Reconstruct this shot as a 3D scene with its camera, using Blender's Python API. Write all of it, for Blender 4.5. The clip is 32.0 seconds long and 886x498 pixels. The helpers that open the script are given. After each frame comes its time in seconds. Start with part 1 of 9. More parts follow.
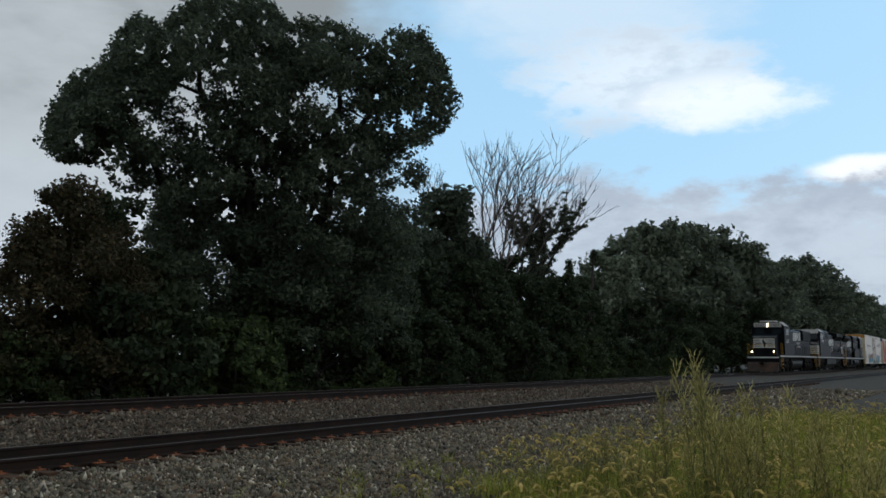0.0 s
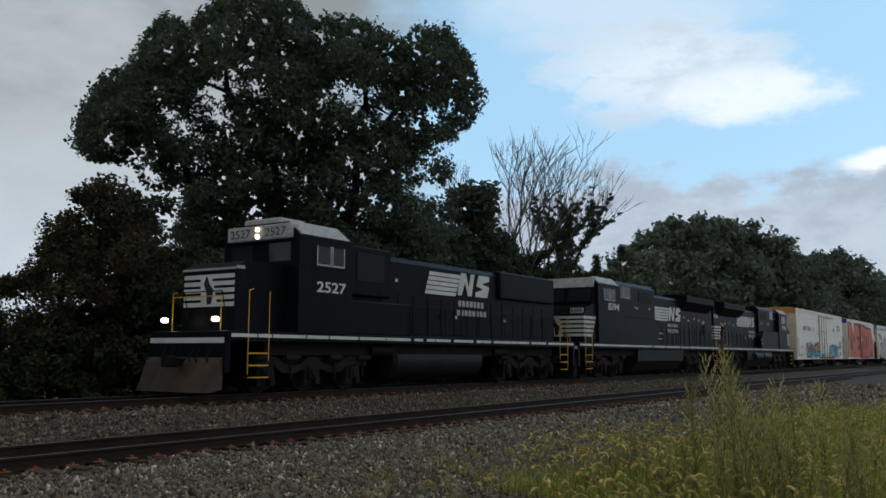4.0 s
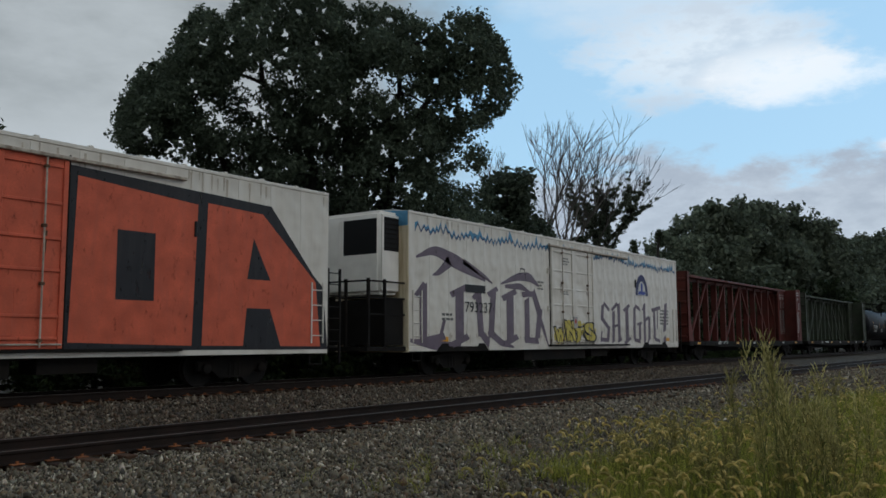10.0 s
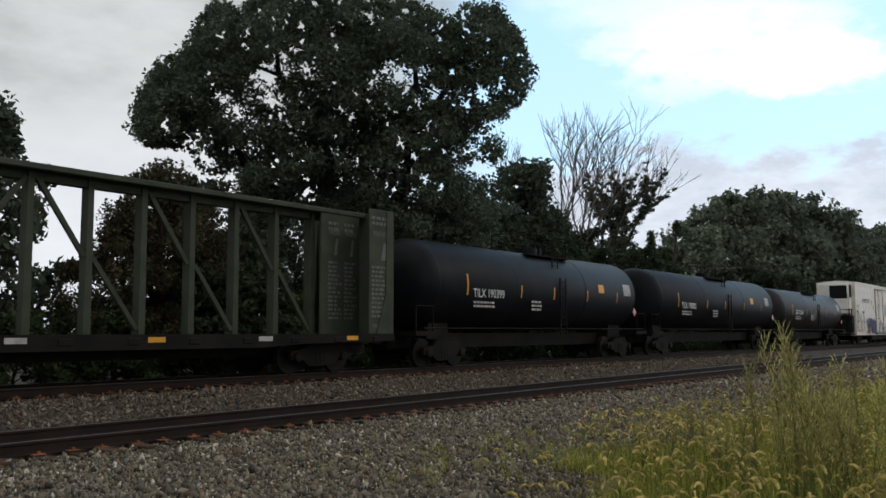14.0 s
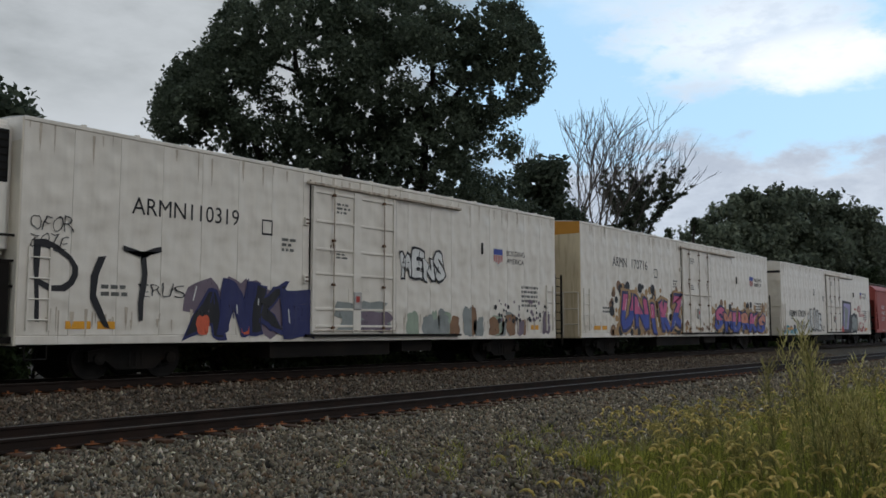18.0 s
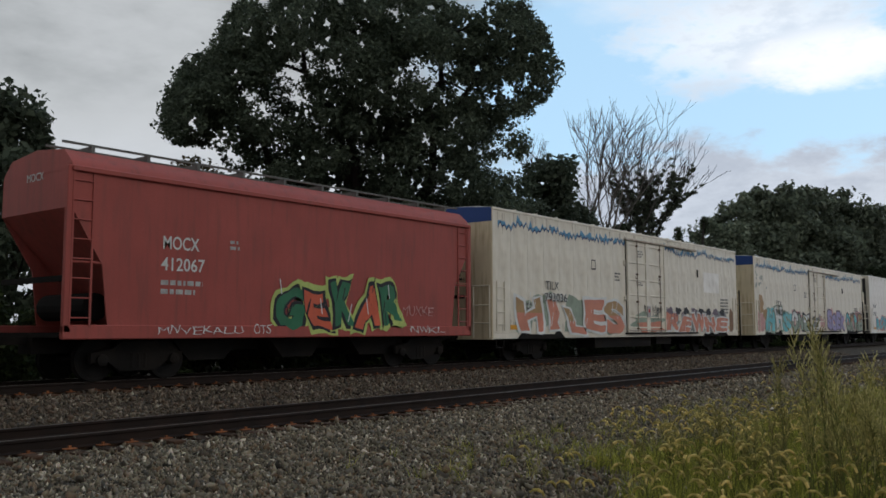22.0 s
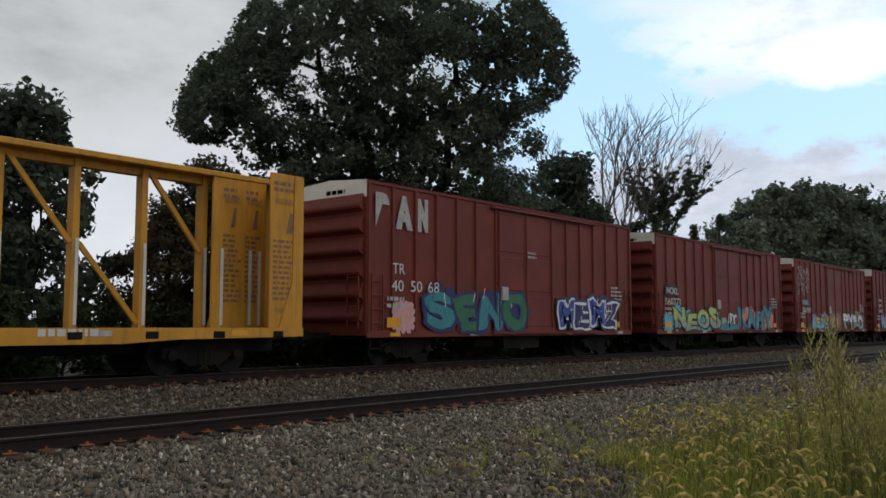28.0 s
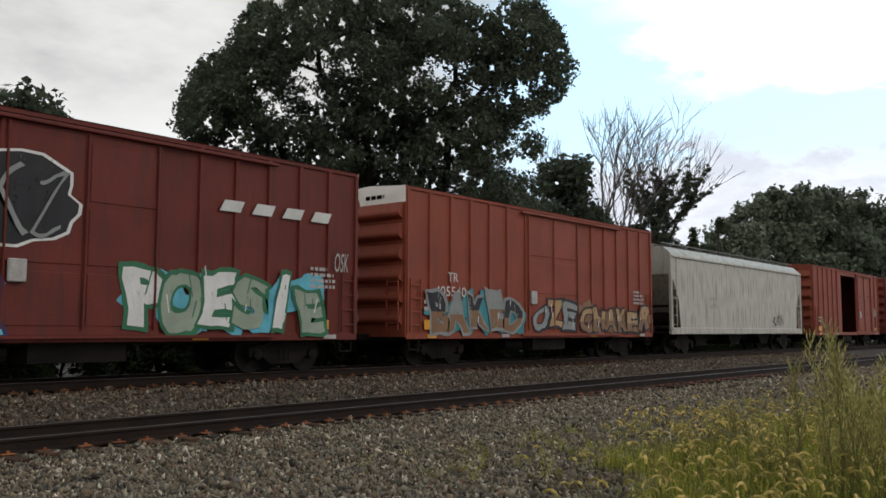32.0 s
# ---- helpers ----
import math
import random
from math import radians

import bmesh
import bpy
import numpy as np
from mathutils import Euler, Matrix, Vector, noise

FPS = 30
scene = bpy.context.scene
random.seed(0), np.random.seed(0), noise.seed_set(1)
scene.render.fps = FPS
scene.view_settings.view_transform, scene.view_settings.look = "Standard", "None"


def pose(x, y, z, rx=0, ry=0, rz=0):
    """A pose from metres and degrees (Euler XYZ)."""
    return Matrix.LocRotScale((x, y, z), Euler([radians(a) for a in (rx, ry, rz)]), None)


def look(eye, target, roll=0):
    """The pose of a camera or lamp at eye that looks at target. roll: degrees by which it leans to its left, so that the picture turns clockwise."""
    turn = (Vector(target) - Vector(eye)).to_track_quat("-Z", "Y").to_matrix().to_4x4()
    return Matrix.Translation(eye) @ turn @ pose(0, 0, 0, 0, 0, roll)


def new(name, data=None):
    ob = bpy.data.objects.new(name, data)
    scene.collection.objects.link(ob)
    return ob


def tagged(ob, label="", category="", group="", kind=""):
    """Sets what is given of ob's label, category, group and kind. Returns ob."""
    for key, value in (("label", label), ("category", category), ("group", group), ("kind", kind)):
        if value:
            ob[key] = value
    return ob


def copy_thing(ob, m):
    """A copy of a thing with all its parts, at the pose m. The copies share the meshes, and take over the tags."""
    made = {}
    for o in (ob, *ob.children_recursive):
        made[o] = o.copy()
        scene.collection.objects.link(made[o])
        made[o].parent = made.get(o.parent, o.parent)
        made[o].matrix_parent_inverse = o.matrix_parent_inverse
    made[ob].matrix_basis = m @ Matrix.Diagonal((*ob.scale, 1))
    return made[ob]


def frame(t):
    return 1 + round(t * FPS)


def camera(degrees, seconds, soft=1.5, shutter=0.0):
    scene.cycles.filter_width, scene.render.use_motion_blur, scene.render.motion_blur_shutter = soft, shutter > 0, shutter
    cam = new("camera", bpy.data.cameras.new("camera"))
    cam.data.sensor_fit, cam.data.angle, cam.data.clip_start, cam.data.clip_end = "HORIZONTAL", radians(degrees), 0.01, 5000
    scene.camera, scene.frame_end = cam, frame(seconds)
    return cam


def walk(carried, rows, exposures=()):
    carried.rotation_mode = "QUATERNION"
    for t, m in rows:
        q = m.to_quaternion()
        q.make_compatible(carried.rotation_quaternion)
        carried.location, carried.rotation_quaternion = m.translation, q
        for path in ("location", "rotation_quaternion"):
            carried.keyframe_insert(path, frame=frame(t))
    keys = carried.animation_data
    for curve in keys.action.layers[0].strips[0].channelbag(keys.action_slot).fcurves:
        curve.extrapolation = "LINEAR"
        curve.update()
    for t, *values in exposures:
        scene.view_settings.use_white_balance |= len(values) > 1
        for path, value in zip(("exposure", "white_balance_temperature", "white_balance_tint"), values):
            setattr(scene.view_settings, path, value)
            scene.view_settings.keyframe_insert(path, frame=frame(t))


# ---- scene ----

# ---- camera ----
EYE = (0.0, 0.0, 1.75)


def head(yaw, pitch, roll):
    """Camera pose at the eye: yaw from across the track towards its far end, pitch up, roll."""
    y, p = radians(yaw), radians(pitch)
    aim = Vector(EYE) + Vector((math.sin(y) * math.cos(p), math.cos(y) * math.cos(p), math.sin(p)))
    return look(EYE, aim, roll)


cam = camera(53.67, 32.0, soft=1.6)
walk(cam, [
    (0, head(58.00, 7.15, 0.39)), (0.5, head(57.96, 7.07, 0.36)), (1, head(57.93, 7.03, 0.32)), (1.5, head(57.71, 7.12, 0.25)), (2, head(57.41, 7.07, 0.26)),
    (2.5, head(57.16, 7.02, 0.31)), (3, head(56.84, 7.01, 0.27)), (3.5, head(56.54, 6.96, 0.25)), (5.5, head(55.41, 6.59, 0.06)), (6, head(55.18, 6.52, -0.04)),
    (6.5, head(55.08, 6.48, -0.12)), (7, head(54.86, 6.45, -0.31)), (7.5, head(54.69, 6.39, -0.19)), (8, head(54.67, 6.36, -0.22)), (8.5, head(54.46, 6.40, -0.19)),
    (9, head(54.29, 6.26, -0.17)), (9.5, head(54.03, 6.08, -0.24)), (10, head(53.89, 6.07, -0.21)), (10.5, head(54.06, 6.17, -0.27)), (11, head(53.81, 5.99, -0.13)),
    (11.5, head(53.45, 5.93, -0.10)), (12, head(53.22, 5.83, -0.09)), (12.5, head(53.04, 5.76, -0.19)), (13, head(52.98, 5.70, -0.17)), (13.5, head(52.90, 5.54, -0.24)),
    (14, head(52.81, 5.51, -0.23)), (14.5, head(52.68, 5.47, -0.13)), (16.5, head(52.31, 5.25, -0.18)), (17, head(52.14, 5.27, -0.07)), (17.5, head(51.89, 5.29, -0.06)),
    (18, head(51.72, 5.29, 0.04)), (18.5, head(51.59, 5.22, 0.11)), (19, head(51.45, 4.97, 0.20)), (19.5, head(51.37, 4.89, 0.21)), (20, head(51.26, 4.96, 0.17)),
    (20.5, head(51.15, 4.97, 0.10)), (21, head(51.12, 4.98, -0.01)), (21.5, head(51.10, 5.16, -0.08)), (22, head(51.13, 5.30, -0.12)), (22.5, head(51.12, 5.28, -0.09)),
    (23, head(51.01, 5.23, -0.11)), (23.5, head(50.89, 5.14, -0.04)), (24, head(50.83, 5.01, -0.02)), (24.5, head(50.70, 4.91, 0.02)), (25, head(50.62, 4.66, -0.01)),
    (25.5, head(50.37, 4.51, -0.00)), (27.5, head(50.20, 5.13, -0.16)), (28, head(50.17, 5.14, -0.04)), (28.5, head(50.21, 5.19, -0.01)), (29, head(50.22, 5.27, -0.08)),
    (29.5, head(50.20, 5.21, -0.08)), (30, head(50.17, 5.25, -0.07)), (30.5, head(50.20, 5.29, 0.01)), (31, head(50.29, 5.42, 0.00)), (31.5, head(50.16, 5.40, 0.09)),
    (32, head(50.21, 5.27, 0.15)),
], exposures=[(0, 0.33, 6400, 9), (3, 0.32, 6400, 9), (6, 0.25, 6400, 9), (9, 0.22, 6450, 9), (11.2, 0.22, 6350, 9), (13, 0.78, 6900, 13), (17, 0.66, 6900, 13), (18, 0.44, 6600, 12), (19, 0.40, 6700, 13), (25, 0.45, 6750, 13), (28, 0.6, 6800, 14), (29, 0.95, 7400, 15), (31, 0.92, 7200, 14), (32, 1.0, 7200, 15)])

# ---- light ----
SUN_AZ, SUN_EL = 150.0, 32.0          # from the far side of the track towards +x, and above the horizon
world = bpy.data.worlds.new("sky")
scene.world = world
world.use_nodes = True
W = world.node_tree
W.nodes.clear()


def wn(kind, **kw):
    n = W.nodes.new(kind)
    for k, v in kw.items():
        n.inputs[int(k[1:])].default_value = v
    return n


def wmath(op, a, b=None, clamp=False):
    n = W.nodes.new("ShaderNodeMath")
    n.operation, n.use_clamp = op, clamp
    for i, v in enumerate((a, b)):
        if v is None:
            continue
        if isinstance(v, (int, float)):
            n.inputs[i].default_value = v
        else:
            W.links.new(v, n.inputs[i])
    return n.outputs[0]


def wmix(fac, a, b):
    n = W.nodes.new("ShaderNodeMix")
    n.data_type = "RGBA"
    for s, v in ((n.inputs[0], fac), (n.inputs[6], a), (n.inputs[7], b)):
        if isinstance(v, tuple):
            s.default_value = (*v, 1)
        elif isinstance(v, (int, float)):
            s.default_value = v
        else:
            W.links.new(v, s)
    return n.outputs[2]


def wramp(v, lo, hi):
    n = W.nodes.new("ShaderNodeMapRange")
    n.interpolation_type = "SMOOTHSTEP"
    W.links.new(v, n.inputs[0])
    n.inputs[1].default_value, n.inputs[2].default_value = lo, hi
    return n.outputs[0]


sky = W.nodes.new("ShaderNodeTexSky")
sky.sky_type, sky.sun_disc = "NISHITA", False
sky.sun_elevation, sky.sun_rotation = radians(SUN_EL), radians(SUN_AZ)
sky.air_density, sky.dust_density, sky.ozone_density = 1.0, 1.5, 1.0
coord = W.nodes.new("ShaderNodeTexCoord")
sep = W.nodes.new("ShaderNodeSeparateXYZ")
W.links.new(coord.outputs["Generated"], sep.inputs[0])
# clouds lie in flat layers: stretch the noise along the horizon
flat = W.nodes.new("ShaderNodeMapping")
flat.inputs["Scale"].default_value = (1.0, 1.0, 2.4)
W.links.new(coord.outputs["Generated"], flat.inputs[0])


def cloud_noise(scale, detail, rough, shift):
    m = W.nodes.new("ShaderNodeMapping")
    m.inputs["Location"].default_value = shift
    W.links.new(flat.outputs[0], m.inputs[0])
    n = W.nodes.new("ShaderNodeTexNoise")
    n.inputs["Scale"].default_value, n.inputs["Detail"].default_value, n.inputs["Roughness"].default_value = scale, detail, rough
    W.links.new(m.outputs[0], n.inputs["Vector"])
    return n.outputs["Fac"]


def toward(az, el):
    """How near the direction is to a place in the sky, as a cosine."""
    a, e = radians(az), radians(el)
    n = W.nodes.new("ShaderNodeVectorMath")
    n.operation = "DOT_PRODUCT"
    W.links.new(coord.outputs["Generated"], n.inputs[0])
    n.inputs[1].default_value = (math.sin(a) * math.cos(e), math.cos(a) * math.cos(e), math.sin(e))
    return n.outputs["Value"]


big = cloud_noise(2.6, 6, 0.55, (0.3, 0.1, 0.2))
fine = cloud_noise(7.0, 9, 0.62, (2.0, 1.0, 0.4))
puff = cloud_noise(16.0, 6, 0.6, (1.0, 3.0, 0.7))
n_big, n_fine, n_puff = (wmath("SUBTRACT", v, 0.5) for v in (big, fine, puff))
azim = wmath("MULTIPLY", wmath("ARCTAN2", sep.outputs[0], sep.outputs[1]), 57.2958)
elev = wmath("MULTIPLY", wmath("ARCSINE", sep.outputs[2]), 57.2958)


def wsum(*terms):
    """A sum of (socket, weight) pairs."""
    out = None
    for v, k in terms:
        v = wmath("MULTIPLY", v, k)
        out = v if out is None else wmath("ADD", out, v)
    return out


def oval(az, el, a, b, rough, lo, hi):
    """A cloud bank round a place in the sky: 1 inside, ragged edge."""
    u = wmath("DIVIDE", wmath("SUBTRACT", azim, az), a)
    v = wmath("DIVIDE", wmath("SUBTRACT", elev, el), b)
    d = wmath("ADD", wmath("ADD", wmath("MULTIPLY", u, u), wmath("MULTIPLY", v, v)), wsum((n_fine, rough), (n_puff, rough * 0.45)))
    return wmath("SUBTRACT", 1.0, wramp(d, lo, hi))


# thick grey cover, thinner in places; a clear gap with a bright bank in it and a grey-lilac bank low down
pale = wramp(wsum((big, 1.0), (n_fine, 0.35)), 0.34, 0.68)
grey = wmix(pale, (2.35, 2.62, 2.78), (4.0, 4.38, 4.65))
glow = wmath("SUBTRACT", 1.0, wramp(wsum((elev, 1.0), (n_fine, 8.0)), 7.0, 15.0))
grey = wmix(wmath("MULTIPLY", glow, 0.55), grey, (5.6, 6.2, 6.9))
gap = wmath("MULTIPLY", wramp(wsum((azim, 1.0), (n_big, 22.0), (n_fine, 9.0)), 46.0, 57.0), wmath("SUBTRACT", 1.0, wramp(wsum((azim, 1.0), (n_big, 30.0)), 108.0, 128.0)))
blue = W.nodes.new("ShaderNodeVectorMath")
blue.operation = "MULTIPLY_ADD"
W.links.new(sky.outputs[0], blue.inputs[0])
blue.inputs[1].default_value, blue.inputs[2].default_value = (0.5, 0.5, 0.5), (2.5, 4.2, 5.6)
col = wmix(gap, grey, blue.outputs[0])
veil = wmath("MULTIPLY", oval(69.0, 23.5, 11.0, 5.0, 2.4, 0.0, 1.5), 0.6)
col = wmix(veil, col, (6.2, 6.9, 7.6))
thick = wmix(wramp(wsum((fine, 1.0), (n_puff, 0.5)), 0.35, 0.62), (5.2, 5.9, 6.7), (7.6, 8.1, 8.5))
col = wmix(wmath("MULTIPLY", oval(71.0, 17.7, 8.2, 2.7, 5.5, 0.1, 1.5), 0.8), col, thick)
col = wmix(wmath("MULTIPLY", oval(76.0, 16.0, 4.4, 1.5, 7.0, -0.3, 1.9), 0.75), col, (8.1, 8.5, 8.9))
col = wmix(wmath("MULTIPLY", oval(84.0, 11.4, 3.2, 0.9, 2.0, 0.3, 1.2), 0.9), col, (8.4, 8.6, 8.8))
low = wmath("SUBTRACT", 1.0, wramp(wsum((elev, 1.0), (n_fine, 9.0), (n_puff, 4.0), (n_big, 4.0)), 9.6, 11.6))
low = wmath("MULTIPLY", low, wramp(wsum((azim, 1.0), (n_fine, 6.0)), 54.0, 60.0))
lilac = wmix(wramp(wsum((fine, 1.0), (n_puff, 0.4)), 0.35, 0.65), (3.5, 3.9, 4.6), (4.7, 5.2, 5.9))
col = wmix(wmath("MULTIPLY", low, 0.9), col, lilac)
bg = W.nodes.new("ShaderNodeBackground")
bg.inputs["Strength"].default_value = 0.1
W.links.new(col, bg.inputs["Color"])
W.links.new(bg.outputs[0], W.nodes.new("ShaderNodeOutputWorld").inputs[0])

sun = new("sun", bpy.data.lights.new("sun", "SUN"))
sun.data.energy, sun.data.angle, sun.data.color = 0.22, radians(14), (1.0, 0.95, 0.88)
_a, _e = radians(SUN_AZ), radians(SUN_EL)
sun.matrix_world = look((0, 0, 60), Vector((0, 0, 60)) - Vector((math.sin(_a) * math.cos(_e), math.cos(_a) * math.cos(_e), math.sin(_e))))

# ---- materials ----


def mat(name, col, rough=0.6, metal=0.0, var=0.18, scale=1.5, fine_scale=25.0, bump=0.15, dirt=None, dirt_amount=0.0, rand=0.0, streak=False, emit=0.0, gloss=0.25, dent=0.0):
    """A painted, woody or stony surface: base colour varied at two scales, stains, fine relief."""
    m = bpy.data.materials.new(name)
    m.use_nodes = True
    t = m.node_tree
    b = t.nodes["Principled BSDF"]
    b.inputs["Specular IOR Level"].default_value = gloss
    b.inputs["Roughness"].default_value, b.inputs["Metallic"].default_value = rough, metal
    tc = t.nodes.new("ShaderNodeTexCoord")
    src = tc.outputs["Object"]

    def tex(sc, det, stretch=(1, 1, 1)):
        mp = t.nodes.new("ShaderNodeMapping")
        mp.inputs["Scale"].default_value = stretch
        t.links.new(src, mp.inputs[0])
        n = t.nodes.new("ShaderNodeTexNoise")
        n.inputs["Scale"].default_value, n.inputs["Detail"].default_value = sc, det
        t.links.new(mp.outputs[0], n.inputs["Vector"])
        return n.outputs["Fac"]

    coarse, grain = tex(scale, 4), tex(fine_scale, 3)

    def mx(fac, a, c, kind="MIX"):
        n = t.nodes.new("ShaderNodeMix")
        n.data_type, n.blend_type = "RGBA", kind
        for s, v in ((n.inputs[0], fac), (n.inputs[6], a), (n.inputs[7], c)):
            if isinstance(v, tuple):
                s.default_value = (*v, 1)
            elif isinstance(v, float):
                s.default_value = v
            else:
                t.links.new(v, s)
        return n.outputs[2]

    def ramp(v, lo, hi):
        n = t.nodes.new("ShaderNodeMapRange")
        t.links.new(v, n.inputs[0])
        n.inputs[1].default_value, n.inputs[2].default_value = lo, hi
        return n.outputs[0]

    dark = tuple(c * (1 - var) for c in col)
    lite = tuple(min(1, c * (1 + var)) for c in col)
    out = mx(ramp(coarse, 0.3, 0.7), dark, lite)
    out = mx(ramp(grain, 0.3, 0.75), mx(0.35, out, tuple(c * (1 - var) for c in dark)), out)
    if rand:
        oi = t.nodes.new("ShaderNodeObjectInfo")
        out = mx(ramp(oi.outputs["Random"], 0, 1), mx(float(rand), out, (0.0, 0.0, 0.0)), out)
    if dirt:
        st = tex(2.2, 5, (3.0, 3.0, 0.35)) if streak else tex(1.1, 6)
        n = t.nodes.new("ShaderNodeMath")
        n.operation = "MULTIPLY"
        t.links.new(ramp(st, 0.48, 0.72), n.inputs[0])
        n.inputs[1].default_value = dirt_amount
        out = mx(n.outputs[0], out, dirt)
    t.links.new(out, b.inputs["Base Color"])
    if bump:
        bn = t.nodes.new("ShaderNodeBump")
        bn.inputs["Strength"].default_value, bn.inputs["Distance"].default_value = bump, 0.02
        t.links.new(grain, bn.inputs["Height"])
        if dent:
            dn = t.nodes.new("ShaderNodeBump")
            dn.inputs["Strength"].default_value, dn.inputs["Distance"].default_value = dent, 0.12
            t.links.new(tex(1.5, 1), dn.inputs["Height"])
            t.links.new(dn.outputs[0], bn.inputs["Normal"])
        t.links.new(bn.outputs[0], b.inputs["Normal"])
    if emit:
        t.links.new(out, b.inputs["Emission Color"])
        b.inputs["Emission Strength"].default_value = emit
    return m


def leafy(name, col, tip, rough=0.65, through_light=0.35):
    """Foliage: colour changes from leaf to leaf, some light passes through."""
    m = bpy.data.materials.new(name)
    m.use_nodes = True
    t = m.node_tree
    b = t.nodes["Principled BSDF"]
    b.inputs["Roughness"].default_value = rough
    b.inputs["Specular IOR Level"].default_value = 0.2
    geo = t.nodes.new("ShaderNodeNewGeometry")
    oi = t.nodes.new("ShaderNodeObjectInfo")
    r = t.nodes.new("ShaderNodeValToRGB")
    e = r.color_ramp.elements
    e[0].color, e[1].color = (*[c * 0.55 for c in col], 1), (*tip, 1)
    mid = r.color_ramp.elements.new(0.55)
    mid.color = (*col, 1)
    t.links.new(geo.outputs["Random Per Island"], r.inputs[0])
    hs = t.nodes.new("ShaderNodeHueSaturation")
    mr = t.nodes.new("ShaderNodeMapRange")
    mr.inputs[3].default_value, mr.inputs[4].default_value = 0.75, 1.3
    t.links.new(oi.outputs["Random"], mr.inputs[0])
    t.links.new(mr.outputs[0], hs.inputs["Value"])
    t.links.new(r.outputs[0], hs.inputs["Color"])
    t.links.new(hs.outputs[0], b.inputs["Base Color"])
    tr = t.nodes.new("ShaderNodeBsdfTranslucent")
    t.links.new(hs.outputs[0], tr.inputs[0])
    mix = t.nodes.new("ShaderNodeMixShader")
    mix.inputs[0].default_value = through_light
    t.links.new(b.outputs[0], mix.inputs[1])
    t.links.new(tr.outputs[0], mix.inputs[2])
    t.links.new(mix.outputs[0], t.nodes["Material Output"].inputs[0])
    return m


def glass(name, col):
    m = bpy.data.materials.new(name)
    m.use_nodes = True
    b = m.node_tree.nodes["Principled BSDF"]
    b.inputs["Base Color"].default_value = (*col, 1)
    b.inputs["Roughness"].default_value = 0.06
    b.inputs["Specular IOR Level"].default_value = 0.22
    return m


GRIME = (0.045, 0.04, 0.035)
RUSTY = (0.16, 0.06, 0.025)
M_white = mat("white_paint", (0.715, 0.66, 0.58), 0.36, dent=1.0, gloss=0.45, var=0.05, scale=0.9, bump=0.05, dirt=(0.40, 0.36, 0.30), dirt_amount=0.16, streak=True)
M_white_clean = mat("clean_white_paint", (0.81, 0.765, 0.70), 0.38, dent=0.7, gloss=0.45, var=0.04, bump=0.03, dirt=(0.5, 0.46, 0.4), dirt_amount=0.14, streak=True)
M_cream = mat("cream_end_paint", (0.68, 0.57, 0.39), 0.55, var=0.08, bump=0.05, dirt=(0.30, 0.20, 0.10), dirt_amount=0.6, streak=True)
M_ivory = mat("ivory_paint", (0.735, 0.67, 0.555), 0.4, dent=0.8, gloss=0.4, var=0.06, bump=0.05, dirt=(0.40, 0.32, 0.22), dirt_amount=0.18, streak=True)
M_roof = mat("galvanised_roof", (0.55, 0.55, 0.53), 0.5, 0.2, dirt=(0.25, 0.2, 0.15), dirt_amount=0.4)
M_rust_red = mat("oxide_red_paint", (0.168, 0.030, 0.019), 0.6, var=0.2, scale=0.8, bump=0.1, dirt=(0.09, 0.035, 0.025), dirt_amount=0.6, streak=True)
M_bright_red = mat("brick_red_paint", (0.26, 0.058, 0.032), 0.6, var=0.15, scale=0.8, bump=0.1, dirt=(0.14, 0.05, 0.03), dirt_amount=0.5, streak=True)
M_brown_red = mat("brown_red_paint", (0.145, 0.026, 0.018), 0.6, var=0.18, scale=0.8, bump=0.1, dirt=(0.06, 0.025, 0.02), dirt_amount=0.6, streak=True)
M_pink_red = mat("faded_red_paint", (0.35, 0.075, 0.06), 0.55, var=0.12, scale=0.7, bump=0.06, dirt=(0.17, 0.06, 0.05), dirt_amount=0.5, streak=True)
M_beam_red = mat("beam_red_paint", (0.115, 0.024, 0.017), 0.6, var=0.25, bump=0.12, dirt=(0.07, 0.03, 0.02), dirt_amount=0.7)
M_beam_green = mat("beam_green_paint", (0.042, 0.052, 0.03), 0.7, var=0.3, bump=0.12, dirt=(0.06, 0.052, 0.045), dirt_amount=0.7)
M_beam_yellow = mat("beam_yellow_paint", (0.58, 0.27, 0.03), 0.55, var=0.15, bump=0.1, dirt=(0.24, 0.12, 0.04), dirt_amount=0.5, streak=True)
M_grey_hopper = mat("pale_grey_paint", (0.47, 0.46, 0.40), 0.5, var=0.12, bump=0.05, dirt=(0.20, 0.17, 0.13), dirt_amount=0.8, streak=True)
M_tank = mat("black_tank_paint", (0.008, 0.0085, 0.011), 0.5, var=0.3, scale=0.6, bump=0.05, dirt=(0.018, 0.017, 0.016), dirt_amount=0.5, gloss=0.12)
M_tank_dusty = mat("dusty_black_tank_paint", (0.02, 0.0185, 0.019), 0.45, var=0.3, scale=0.6, bump=0.05, dirt=(0.045, 0.037, 0.031), dirt_amount=0.55, gloss=0.2)
M_loco = mat("black_locomotive_paint", (0.0048, 0.0054, 0.0085), 0.42, var=0.25, scale=0.8, bump=0.04, dirt=(0.012, 0.011, 0.0105), dirt_amount=0.5, streak=True, gloss=0.06)
M_loco_dusty = mat("dusty_black_locomotive_paint", (0.013, 0.013, 0.0135), 0.5, var=0.3, scale=0.8, bump=0.05, dirt=(0.025, 0.021, 0.018), dirt_amount=0.5, gloss=0.15)
M_plow = mat("scraped_plow_steel", (0.05, 0.036, 0.028), 0.6, var=0.4, scale=2.0, bump=0.2, dirt=(0.10, 0.05, 0.028), dirt_amount=0.7)
